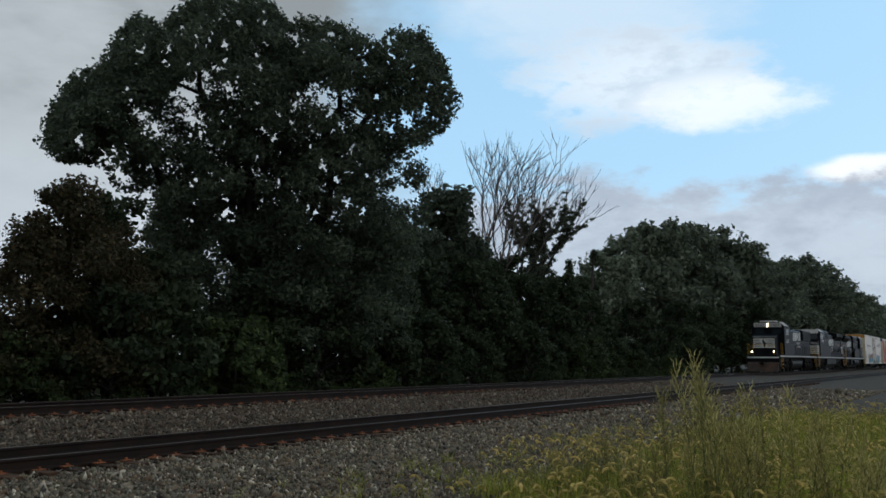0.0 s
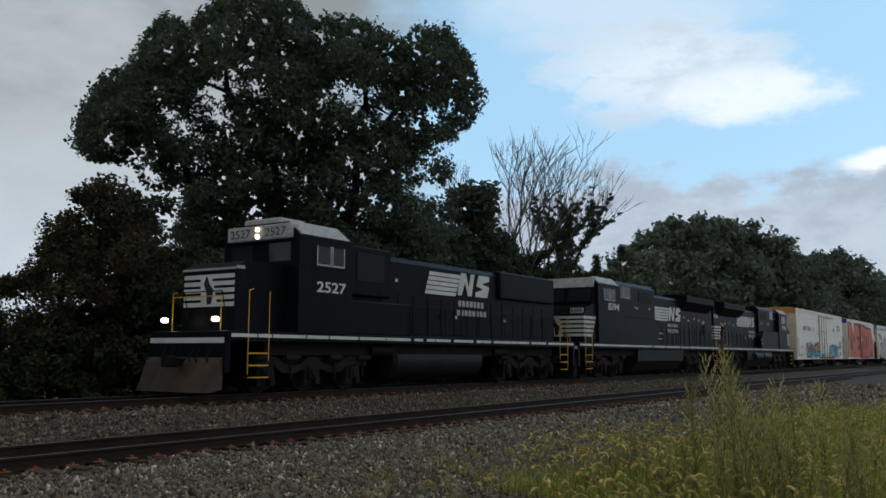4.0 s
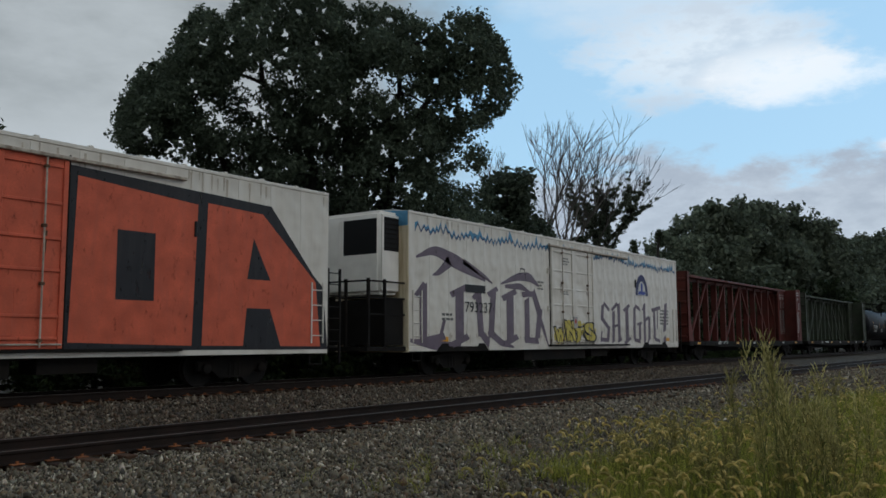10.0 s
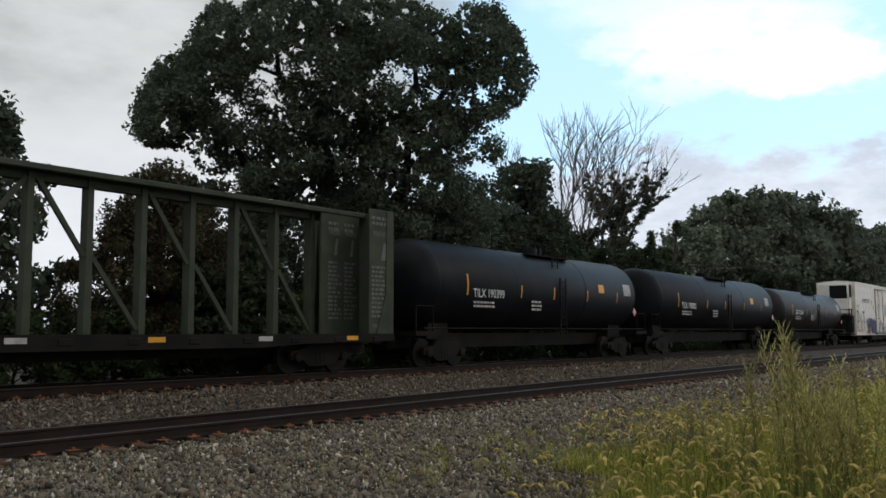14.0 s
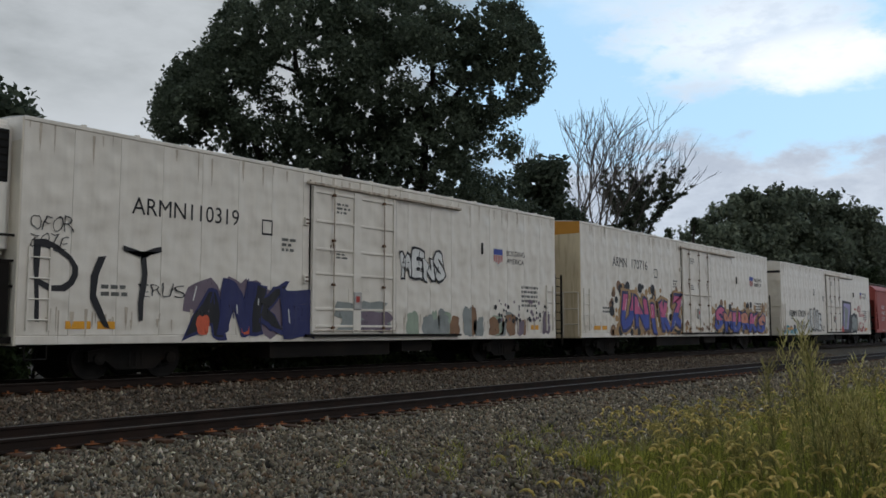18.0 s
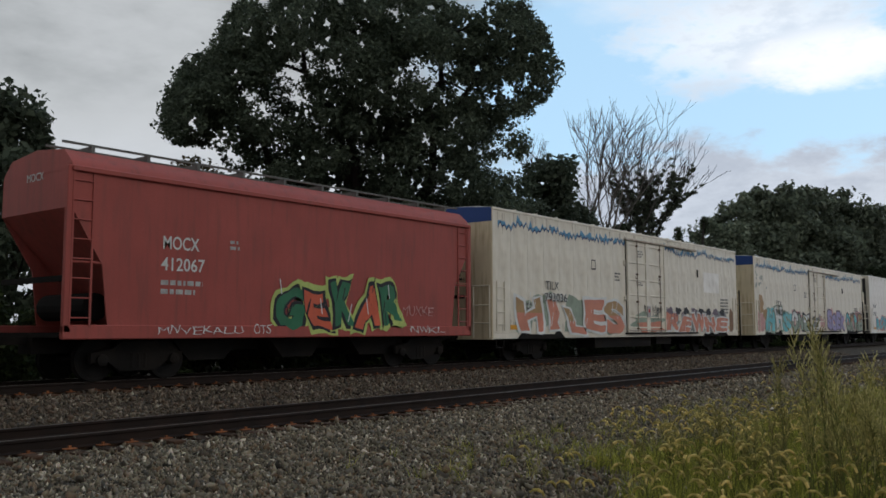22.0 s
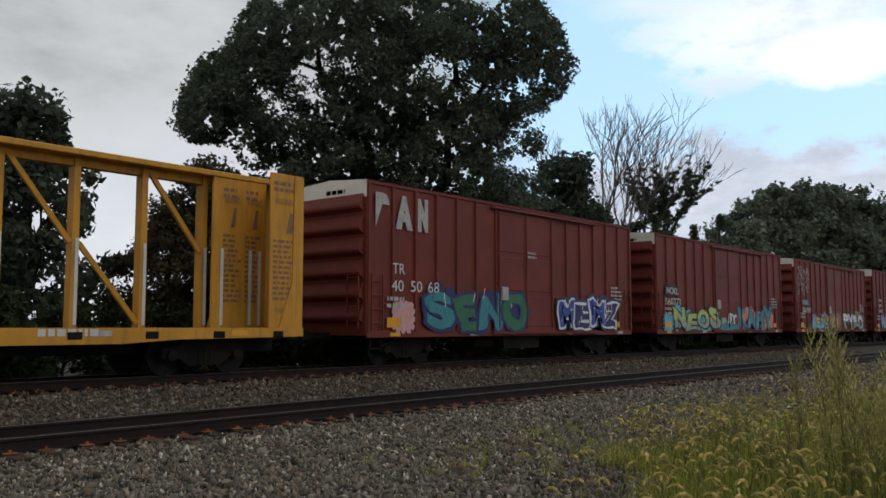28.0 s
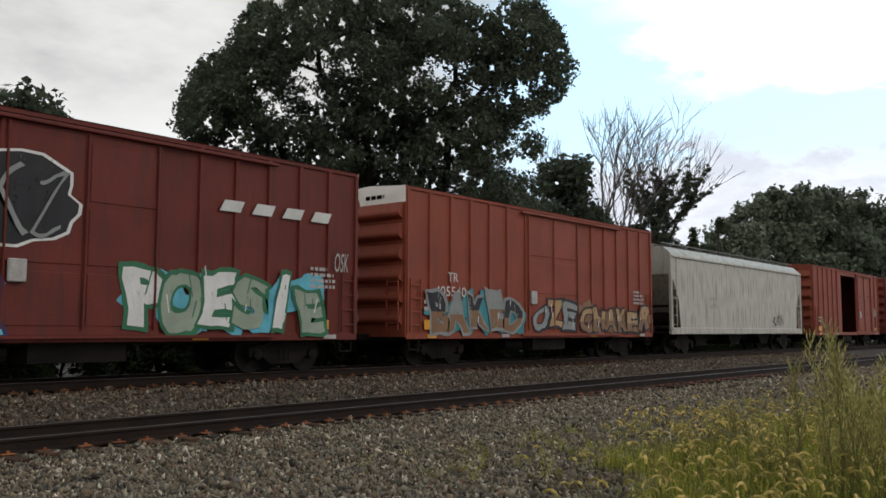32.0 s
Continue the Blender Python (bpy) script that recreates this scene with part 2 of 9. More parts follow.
M_grille = mat("black_grille", (0.006, 0.006, 0.007), 0.7, bump=0.3)
M_under = mat("underframe_grime", (0.012, 0.0105, 0.0095), 0.8, var=0.3, bump=0.2, dirt=(0.025, 0.018, 0.013), dirt_amount=0.5, gloss=0.12)
M_truck = mat("dusty_cast_truck", (0.017, 0.0155, 0.0145), 0.75, var=0.3, bump=0.2, dirt=(0.024, 0.018, 0.014), dirt_amount=0.5, gloss=0.1)
M_wheel = mat("wheel_steel", (0.012, 0.0105, 0.0095), 0.7, 0.0, var=0.3, bump=0.1, dirt=(0.04, 0.02, 0.012), dirt_amount=0.4, gloss=0.15)
M_rail = mat("rail_steel", (0.016, 0.0095, 0.007), 0.75, 0.0, var=0.25, scale=3, bump=0.15, dirt=(0.035, 0.017, 0.011), dirt_amount=0.6, gloss=0.2)
M_railhead = mat("worn_rail_head", (0.15, 0.135, 0.12), 0.45, 0.6, var=0.2, scale=4, bump=0.05)
M_tie = mat("weathered_tie_wood", (0.085, 0.042, 0.022), 0.85, var=0.35, scale=4, bump=0.5, rand=0.65, dirt=(0.22, 0.10, 0.035), dirt_amount=0.6)
M_plate = mat("rusty_steel_plate", (0.30, 0.105, 0.04), 0.8, var=0.3, bump=0.3, rand=0.4)
M_ink = mat("black_lettering", (0.02, 0.02, 0.022), 0.55, var=0.2, bump=0.0)
M_chalk = mat("white_lettering", (0.60, 0.60, 0.57), 0.55, var=0.15, bump=0.0)
M_dull = mat("worn_white_lettering", (0.42, 0.40, 0.38), 0.6, var=0.25, scale=6, bump=0.0)
M_faint = mat("faded_lettering", (0.13, 0.13, 0.12), 0.6, var=0.25, scale=6, bump=0.0)
M_door_iron = mat("rusty_door_ironwork", (0.50, 0.43, 0.35), 0.7, var=0.35, scale=5, bump=0.1, dirt=(0.13, 0.06, 0.03), dirt_amount=0.6, streak=True)
M_sil = mat("bare_steel", (0.35, 0.35, 0.35), 0.4, 0.8)
M_handrail = mat("yellow_handrail", (0.55, 0.30, 0.03), 0.5, bump=0.0)
M_stain = mat("pale_brown_run", (0.50, 0.43, 0.345), 0.6, var=0.2, scale=4, bump=0.0)
M_rust_stain = mat("rust_stain", (0.13, 0.07, 0.04), 0.8, var=0.35, scale=5, bump=0.1)
M_reflector = mat("yellow_reflective_tape", (0.72, 0.33, 0.03), 0.4, bump=0.0)
M_lens = mat("lit_headlight", (1.0, 0.86, 0.62), 0.3, var=0.0, bump=0.0, emit=5.0)
M_glass = glass("cab_glass", (0.02, 0.025, 0.03))
M_orange = mat("orange_end_paint", (0.55, 0.25, 0.04), 0.5, var=0.1, bump=0.03)
M_blue_end = mat("blue_end_paint", (0.03, 0.07, 0.22), 0.5, var=0.1, bump=0.03)
M_skyblue = mat("sky_blue_trim", (0.10, 0.28, 0.44), 0.5, var=0.2, scale=4, bump=0.0)


def spray(name, r, g, b):
    """Sprayed paint, worn through in streaks and specks."""
    m = mat("spray_" + name, (r, g, b), 0.5, var=0.2, scale=2.0, bump=0.0, dirt=(r * 0.72 + 0.025, g * 0.72 + 0.022, b * 0.72 + 0.02), dirt_amount=0.5, streak=True)
    t = m.node_tree
    tc, mp, nz, mr = (t.nodes.new("ShaderNode" + k) for k in ("TexCoord", "Mapping", "TexNoise", "MapRange"))
    mp.inputs["Scale"].default_value = (1.6, 1.6, 0.7)
    nz.inputs["Scale"].default_value, nz.inputs["Detail"].default_value, nz.inputs["Roughness"].default_value = 4.5, 7, 0.68
    for k, v in enumerate((0.29, 0.41, 0.45, 1.0)):
        mr.inputs[k + 1].default_value = v
    t.links.new(tc.outputs["Object"], mp.inputs[0])
    t.links.new(mp.outputs[0], nz.inputs["Vector"])
    t.links.new(nz.outputs["Fac"], mr.inputs[0])
    t.links.new(mr.outputs[0], t.nodes["Principled BSDF"].inputs["Alpha"])
    return m


P = dict(orange=spray("orange", 0.62, 0.118, 0.06), black=spray("black", 0.02, 0.02, 0.024), purple=spray("purple", 0.10, 0.055, 0.22), green=spray("green", 0.10, 0.42, 0.14),
         teal=spray("teal", 0.04, 0.24, 0.27), cyan=spray("cyan", 0.10, 0.44, 0.56), pink=spray("pink", 0.60, 0.12, 0.26), blue=spray("blue", 0.055, 0.085, 0.36),
         red=spray("red", 0.45, 0.06, 0.05), tan=spray("tan", 0.42, 0.26, 0.12), white=spray("white", 0.74, 0.74, 0.72), mauve=spray("mauve", 0.17, 0.13, 0.165),
         grey=spray("grey", 0.26, 0.28, 0.27), yellow=spray("yellow", 0.62, 0.50, 0.10), lilac=spray("lilac", 0.36, 0.32, 0.55), navy=spray("navy", 0.03, 0.035, 0.12),
         sage=spray("sage", 0.30, 0.36, 0.28), brown=spray("brown", 0.24, 0.13, 0.07), aqua=spray("aqua", 0.16, 0.52, 0.58), rose=spray("rose", 0.62, 0.34, 0.32),
         salmon=spray("salmon", 0.62, 0.24, 0.16), lime=spray("lime", 0.46, 0.55, 0.16), darkgreen=spray("dark_green", 0.03, 0.16, 0.08))

# ---- mesh tools ----


class Shape:
    """Gathers vertices and faces of one part."""

    def __init__(self):
        self.v, self.f = [], []

    def add(self, vs, fs):
        n = len(self.v)
        self.v += [tuple(p) for p in vs]
        self.f += [tuple(i + n for i in q) for q in fs]
        return self

    def box(self, x0, x1, y0, y1, z0, z1):
        return self.add([(x, y, z) for x in (x0, x1) for y in (y0, y1) for z in (z0, z1)],
                        [(0, 1, 3, 2), (4, 6, 7, 5), (0, 4, 5, 1), (2, 3, 7, 6), (0, 2, 6, 4), (1, 5, 7, 3)])

    def bevelled(self, x0, x1, y0, y1, z0, z1, b=0.02, seg=1):
        bm = bmesh.new()
        bmesh.ops.create_cube(bm, size=1)
        for v in bm.verts:
            v.co = Vector(((x0 + x1) / 2 + v.co.x * (x1 - x0), (y0 + y1) / 2 + v.co.y * (y1 - y0), (z0 + z1) / 2 + v.co.z * (z1 - z0)))
        bmesh.ops.bevel(bm, geom=bm.edges[:], offset=b, segments=seg, affect="EDGES")
        bm.verts.index_update()
        self.add([v.co[:] for v in bm.verts], [[v.index for v in f.verts] for f in bm.faces])
        bm.free()
        return self

    def prism(self, pts, axis, a, b):
        """A flat outline pulled along an axis from a to b. Points are in the other two axes, in order."""
        def put(p, h):
            return {"x": (h, p[0], p[1]), "y": (p[0], h, p[1]), "z": (p[0], p[1], h)}[axis]
        n = len(pts)
        vs = [put(p, a) for p in pts] + [put(p, b) for p in pts]
        return self.add(vs, [tuple(range(n))[::-1], tuple(range(n, 2 * n))] + [(i, (i + 1) % n, (i + 1) % n + n, i + n) for i in range(n)])

    def rod(self, p, q, r, seg=6, r2=None):
        p, q = Vector(p), Vector(q)
        d = (q - p).normalized()
        u = d.orthogonal().normalized()
        w = d.cross(u)
        r2 = r if r2 is None else r2
        vs = [p + (u * math.cos(a) + w * math.sin(a)) * r for a in (2 * math.pi * i / seg for i in range(seg))]
        vs += [q + (u * math.cos(a) + w * math.sin(a)) * r2 for a in (2 * math.pi * i / seg for i in range(seg))]
        return self.add(vs, [tuple(range(seg))[::-1], tuple(range(seg, 2 * seg))] + [(i, (i + 1) % seg, (i + 1) % seg + seg, i + seg) for i in range(seg)])

    def lathe(self, prof, seg=20, axis="y", at=(0, 0, 0)):
        """Profile of (distance along the axis, radius), turned round the axis."""
        vs, fs = [], []
        for h, r in prof:
            for i in range(seg):
                a = 2 * math.pi * i / seg
                c, s = math.cos(a) * r, math.sin(a) * r
                p = {"y": (c, h, s), "x": (h, c, s), "z": (c, s, h)}[axis]
                vs.append((p[0] + at[0], p[1] + at[1], p[2] + at[2]))
        for k in range(len(prof) - 1):
            for i in range(seg):
                j = (i + 1) % seg
                fs.append((k * seg + i, k * seg + j, (k + 1) * seg + j, (k + 1) * seg + i))
        fs.append(tuple(range(seg))[::-1])
        fs.append(tuple(range((len(prof) - 1) * seg, len(prof) * seg)))
        return self.add(vs, fs)

    def ladder(self, x0, x1, y, z0, z1, n, r=0.016):
        for x in (x0, x1):
            self.box(x - 0.02, x + 0.02, y - 0.03, y + 0.01, z0, z1)
        for i in range(n):
            z = z0 + (z1 - z0) * (i + 0.5) / n
            self.rod((x0, y - 0.02, z), (x1, y - 0.02, z), r, 5)
        return self

    def mesh(self, name, material=None, smooth=False):
        me = bpy.data.meshes.new(name)
        me.from_pydata(self.v, [], self.f)
        bm = bmesh.new()
        bm.from_mesh(me)
        bmesh.ops.recalc_face_normals(bm, faces=bm.faces)
        bm.to_mesh(me)
        bm.free()
        if smooth:
            me.shade_smooth()
            me.set_sharp_from_angle(angle=radians(40))
        if material:
            me.materials.append(material)
        return me


def part(name, shape, material, parent, label="", at=None, smooth=False):
    """Links a shape (or a mesh that is shared) as one mesh object under a thing or part."""
    me = shape if isinstance(shape, bpy.types.Mesh) else shape.mesh(name, material, smooth)
    ob = new(name, me)
    ob.parent = parent
    if at is not None:
        ob.matrix_local = at if isinstance(at, Matrix) else Matrix.Translation(at)
    if label:
        ob["label"] = label
    return ob


def thing(name, label, category, group="", at=None):
    ob = new(name)
    ob.empty_display_size = 0.2
    if at is not None:
        ob.matrix_world = at
    return tagged(ob, label, category, group)


def mesh_thing(name, shape, material, label="", category="", group="", kind="", at=None, smooth=False):
    ob = new(name, shape if isinstance(shape, bpy.types.Mesh) else shape.mesh(name, material, smooth))
    if at is not None:
        ob.matrix_world = at
    return tagged(ob, label, category, group, kind)


TEXTS = {}


def bend_by_hand(me, seed):
    """Gives straight strokes the swell and wobble of a sprayed hand."""
    bm = bmesh.new()
    bm.from_mesh(me)
    for _ in range(2):
        long = [e for e in bm.edges if e.calc_length() > 0.16]
        if long:
            bmesh.ops.subdivide_edges(bm, edges=long, cuts=1)
    for v in bm.verts:
        x, y = v.co.x, v.co.y
        v.co.x += 0.10 * noise.noise((x * 1.7, y * 2.1, seed * 1.3)) + 0.05 * noise.noise((x * 5, y * 4, seed * 2.9))
        v.co.y += 0.13 * noise.noise((x * 2.3, y * 1.5, seed * 1.9 + 40)) + 0.05 * noise.noise((x * 5, y * 5, seed * 3.7))
    bm.to_mesh(me)
    bm.free()



def letters(text, material, bold=0.0, shear=0.0, gap=1.0, outline=0.0, cut=0.0, wild=0):
    """Lettering as a thin mesh one unit high, standing in the xz plane and facing -y. Returns mesh and width."""
    key = (text, material.name, bold, shear, gap, outline, cut, wild)
    if key not in TEXTS:
        cu = bpy.data.curves.new("lettering", "FONT")
        cu.body, cu.size, cu.offset, cu.shear, cu.space_character = text, 1.0, bold + outline, shear, gap
        cu.extrude, cu.resolution_u = 0.001, 3
        ob = bpy.data.objects.new("lettering", cu)
        scene.collection.objects.link(ob)
        me = bpy.data.meshes.new_from_object(ob)
        bpy.data.objects.remove(ob)
        bpy.data.curves.remove(cu)
        me.name = "lettering"
        if wild:
            bend_by_hand(me, wild)
        n = len(me.vertices)
        co = np.empty(n * 3)
        me.vertices.foreach_get("co", co)
        co = co.reshape(-1, 3)
        ink = co.copy()
        lo, hi = ink.min(0), ink.max(0)
        co = np.stack([co[:, 0] - lo[0], -co[:, 2], co[:, 1] - lo[1]], 1)
        me.vertices.foreach_set("co", co.ravel())
        if cut:
            bm = bmesh.new()
            bm.from_mesh(me)
            bmesh.ops.bisect_plane(bm, geom=bm.verts[:] + bm.edges[:] + bm.faces[:], plane_co=(0, 0, (hi[1] - lo[1]) * cut), plane_no=(0, 0.0, 1), clear_outer=True)
            bm.to_mesh(me)
            bm.free()
        me.materials.clear()
        me.materials.append(material)
        TEXTS[key] = (me, hi[0] - lo[0], hi[1] - lo[1])
    return TEXTS[key]


def write(parent, text, x0, z0, height, y, material, width=None, label="", bold=0.0, shear=0.0, gap=1.0, turn=0.0, outline=0.0, grow=0.0, name="lettering", cut=0.0, wild=0):
    """Puts words on a side: lower left corner at x0, z0; y is the surface."""
    me, w, h = letters(text, material, bold, shear, gap, outline, cut, wild)
    sx = (width + 2 * grow) / w if width else (height + 2 * grow) / h
    m = Matrix.Translation((x0 - grow, y, z0 - grow)) @ pose(0, 0, 0, 0, 0, turn) @ Matrix.Diagonal((sx, 1, (height + 2 * grow) / h, 1))
    return part(name, me, material, parent, label, m)


def bars(parent, x0, z0, w, rows, pitch, y, material, seed=1, name="small_print", label=""):
    """Lines of writing too small to read, as plain bars."""
    rnd, s = random.Random(seed), Shape()
    for k in range(rows):
        x, z = x0, z0 - k * pitch
        end = x0 + w * rnd.uniform(0.6, 1.0)
        while x < end:
            l = min(rnd.uniform(0.06, 0.22) * max(1.0, w * 0.6), end - x)
            s.box(x, x + l, y - 0.003, y, z, z + pitch * 0.55)
            x += l + 0.05
    return tagged(part(name, s, material, parent, label), kind="stuff")


def blob(x0, x1, z0, z1, seed, lumps=26, rough=0.28, square=4.0):
    """An uneven cloud outline inside a rectangle."""
    rnd, pts = random.Random(seed), []
    cx, cz, a, b = (x0 + x1) / 2, (z0 + z1) / 2, (x1 - x0) / 2, (z1 - z0) / 2
    n = lumps * 3
    ph = [rnd.uniform(0, 6.28) for _ in range(4)]
    for i in range(n):
        t = 2 * math.pi * i / n
        c, s = math.cos(t), math.sin(t)
        r = (abs(c) ** square + abs(s) ** square) ** (-1 / square)
        k = 1 - rough * (0.5 + 0.28 * math.sin(lumps * 0.5 * t + ph[0]) + 0.22 * math.sin(lumps * t + ph[1])) * rnd.uniform(0.6, 1.1)
        pts.append((cx + a * r * c * k, max(z0, cz + b * r * s * k)))
    return pts


def patch(parent, x0, x1, z0, z1, y, material, seed, thick=0.003, label="", name="paint_patch", **kw):
    return part(name, Shape().prism(blob(x0, x1, z0, z1, seed, **kw), "y", y - thick, y), material, parent, label)


def bubbles(parent, x0, x1, z0, z1, y, tones, n, seed, big=0.22):
    """Sprayed discs in two or three tones, overlapping."""
    rnd = random.Random(seed)
    for k in range(n):
        r = rnd.uniform(0.35, 1.0) * big
        x, z = rnd.uniform(x0, x1), z0 + (z1 - z0) * rnd.random() ** 1.4
        part("paint_dot", Shape().rod((x, y - 0.0006 - 0.0004 * (k % 8), max(z, 0.85 + r)), (x, y - 0.0004 * (k % 8), max(z, 0.85 + r)), r, 14), P[tones[k % len(tones)]], parent)


def graffiti(parent, word, x0, x1, z0, z1, y, fill, edge, back=None, under=None, seed=1, bold=0.06, shear=0.0, gap=0.86, halo=None, foot=None, plain=False):
    """A sprayed piece: drifting clouds, then fat leaning letters with edge, two-tone filling and shine."""
    rnd = random.Random(seed)
    w, h = x1 - x0, z1 - z0
    if back:
        n = max(3, int(w / 0.8))
        for k in range(n):
            xa = x0 - 0.25 + (w + 0.1) * k / n
            patch(parent, xa, xa + w / n * rnd.uniform(1.2, 1.9), z0 - 0.02 if rnd.random() < 0.6 else z0 + 0.35 * h, z1 + rnd.uniform(-0.3, 0.32), y - 0.0012 * (k % 3), P[back], seed + k, 0.001, "sprayed %s cloud" % back, lumps=rnd.choice([5, 7, 9]), rough=0.5, square=2.4)
    cell = w / max(1, len(word))
    for i, ch in enumerate(word):
        if ch == " ":
            continue
        lean = round(shear + (rnd.uniform(-0.28, 0.28) if bold > 0.03 and not plain else rnd.uniform(-0.1, 0.2)), 1)
        over = 0.34 if bold > 0.03 and not plain else 0.04
        dz, hh = rnd.uniform(-0.03, 0.10) * h, h * rnd.uniform(0.86, 1.12)
        xa, ww = x0 + cell * i - cell * over * 0.5, cell * (1 + over)
        dy = 0.007 + 0.0065 * i
        tone = fill if (not under or i % 2 == 0) else under
        wild = seed * 7 + i + 1
        if ch in "I!":
            xa, ww = xa + ww * 0.25, ww * 0.5
        if bold <= 0.03 or plain:
            write(parent, ch, xa, z0 + dz, hh, y - dy, P[edge], ww * 0.94, bold=bold if plain else -0.02, shear=lean, name="graffiti_letter", label="sprayed %s letter" % edge, wild=wild)
            continue
        if halo:
            write(parent, ch, xa - 0.09, z0 + dz - 0.05, hh + 0.17, y - dy, P[halo], ww + 0.18, bold=bold + 0.12, shear=lean, name="letter_halo", wild=wild)
        bold_in = min(bold, 0.055)
        write(parent, ch, xa, z0 + dz, hh, y - dy - 0.004, P[edge], ww, bold=bold_in + 0.05, shear=lean, name="letter_edge", wild=wild)
        ix, iz, iw, ih = xa + ww * 0.07, z0 + dz + hh * 0.075, ww * 0.84, hh * 0.85
        write(parent, ch, ix, iz, ih, y - dy - 0.008, P[tone], iw, bold=bold_in, shear=lean, name="graffiti_letter", label="sprayed %s letter" % tone, wild=wild)
        if foot:
            write(parent, ch, ix, iz, ih, y - dy - 0.0105, P[foot], iw, bold=bold_in, shear=lean, name="letter_foot", label="%s lower half of the letter" % foot, cut=round(rnd.uniform(0.42, 0.55), 2), wild=wild)
        # a shine line and a shadow notch in the letter
        for k in range(3):
            xb, zb = xa + ww * rnd.uniform(0.12, 0.7), z0 + hh * rnd.uniform(0.15, 0.8)
            q = rnd.uniform(-0.3, 0.3) * hh
            part("letter_shine", Shape().prism([(xb, zb), (xb + 0.03, zb - 0.01), (xb + 0.05 + q * 0.3, zb + abs(q) + 0.1), (xb + 0.02 + q * 0.3, zb + abs(q) + 0.11)], "y", y - dy - 0.0125, y - dy - 0.012), P["white" if k == 0 else edge], parent)


BLACKLETTER = {
    "L": [(0.25, 0.95, 0.25, 0.1, 0.24), (0.02, 0.8, 0.28, 1.0, 0.12), (0.2, 0.05, 0.95, 0.14, 0.15), (0.8, 0.1, 0.95, 0.4, 0.1)],
    "I": [(0.5, 0.9, 0.5, 0.1, 0.3), (0.2, 0.85, 0.75, 1.0, 0.14), (0.25, 0.0, 0.8, 0.14, 0.14)],
    "V": [(0.2, 0.95, 0.3, 0.2, 0.22), (0.02, 0.82, 0.3, 1.0, 0.12), (0.28, 0.22, 0.6, 0.02, 0.18), (0.8, 0.95, 0.7, 0.15, 0.22), (0.6, 0.9, 0.95, 1.02, 0.12)],
    "D": [(0.25, 0.85, 0.25, 0.12, 0.22), (0.05, 0.95, 0.6, 0.98, 0.13), (0.55, 1.0, 0.85, 0.6, 0.2), (0.85, 0.65, 0.72, 0.12, 0.22), (0.15, 0.08, 0.75, 0.06, 0.14)],
    "S": [(0.85, 0.85, 0.4, 1.0, 0.14), (0.3, 0.95, 0.22, 0.6, 0.22), (0.22, 0.62, 0.8, 0.38, 0.18), (0.8, 0.4, 0.72, 0.1, 0.22), (0.75, 0.08, 0.1, 0.1, 0.14), (0.1, 0.05, 0.18, 0.3, 0.1)],
    "A": [(0.25, 0.8, 0.2, 0.05, 0.22), (0.1, 0.85, 0.6, 1.02, 0.14), (0.72, 1.0, 0.75, 0.08, 0.24), (0.2, 0.42, 0.75, 0.48, 0.1), (0.62, 0.05, 0.95, 0.12, 0.12)],
    "G": [(0.8, 0.9, 0.35, 1.0, 0.14), (0.25, 0.95, 0.2, 0.15, 0.22), (0.2, 0.1, 0.75, 0.05, 0.15), (0.75, 0.5, 0.75, 0.1, 0.22), (0.5, 0.5, 0.95, 0.55, 0.11)],
    "H": [(0.25, 1.05, 0.25, 0.05, 0.22), (0.05, 0.9, 0.3, 1.05, 0.1), (0.25, 0.6, 0.7, 0.72, 0.14), (0.75, 0.7, 0.72, 0.1, 0.22), (0.7, 0.15, 0.5, -0.08, 0.12)],
    "T": [(0.05, 0.9, 0.95, 1.0, 0.16), (0.3, 0.95, 0.3, 0.15, 0.2), (0.3, 0.12, 0.85, 0.05, 0.14), (0.65, 0.95, 0.6, 0.4, 0.1)],
    "!": [(0.6, 1.1, 0.4, 0.35, 0.28), (0.4, 0.16, 0.42, 0.0, 0.3)]}


def blackletter(parent, word, x0, x1, z0, z1, y, material, label):
    """Pen-stroke letters: every stroke a bar with slanted nib ends."""
    cell, h = (x1 - x0) / len(word), z1 - z0
    for i, ch in enumerate(word):
        sh = Shape()
        for k, (a, b, c, d, t) in enumerate(BLACKLETTER[ch]):
            p, q = Vector((x0 + cell * (i + a), 0, z0 + h * b)), Vector((x0 + cell * (i + c), 0, z0 + h * d))
            n = (q - p).normalized()
            s_ = Vector((-n.z, 0, n.x)) * t * cell * 0.5
            nib = n * t * cell * 0.35
            o = 0.0004 * k
            sh.prism([(v.x, v.z) for v in (p + s_ - nib, p - s_ + nib * 0.2, q - s_ + nib, q + s_ - nib * 0.2)], "y", y - 0.002 - o, y - o)
        part("graffiti_letter", sh, material, parent, label)


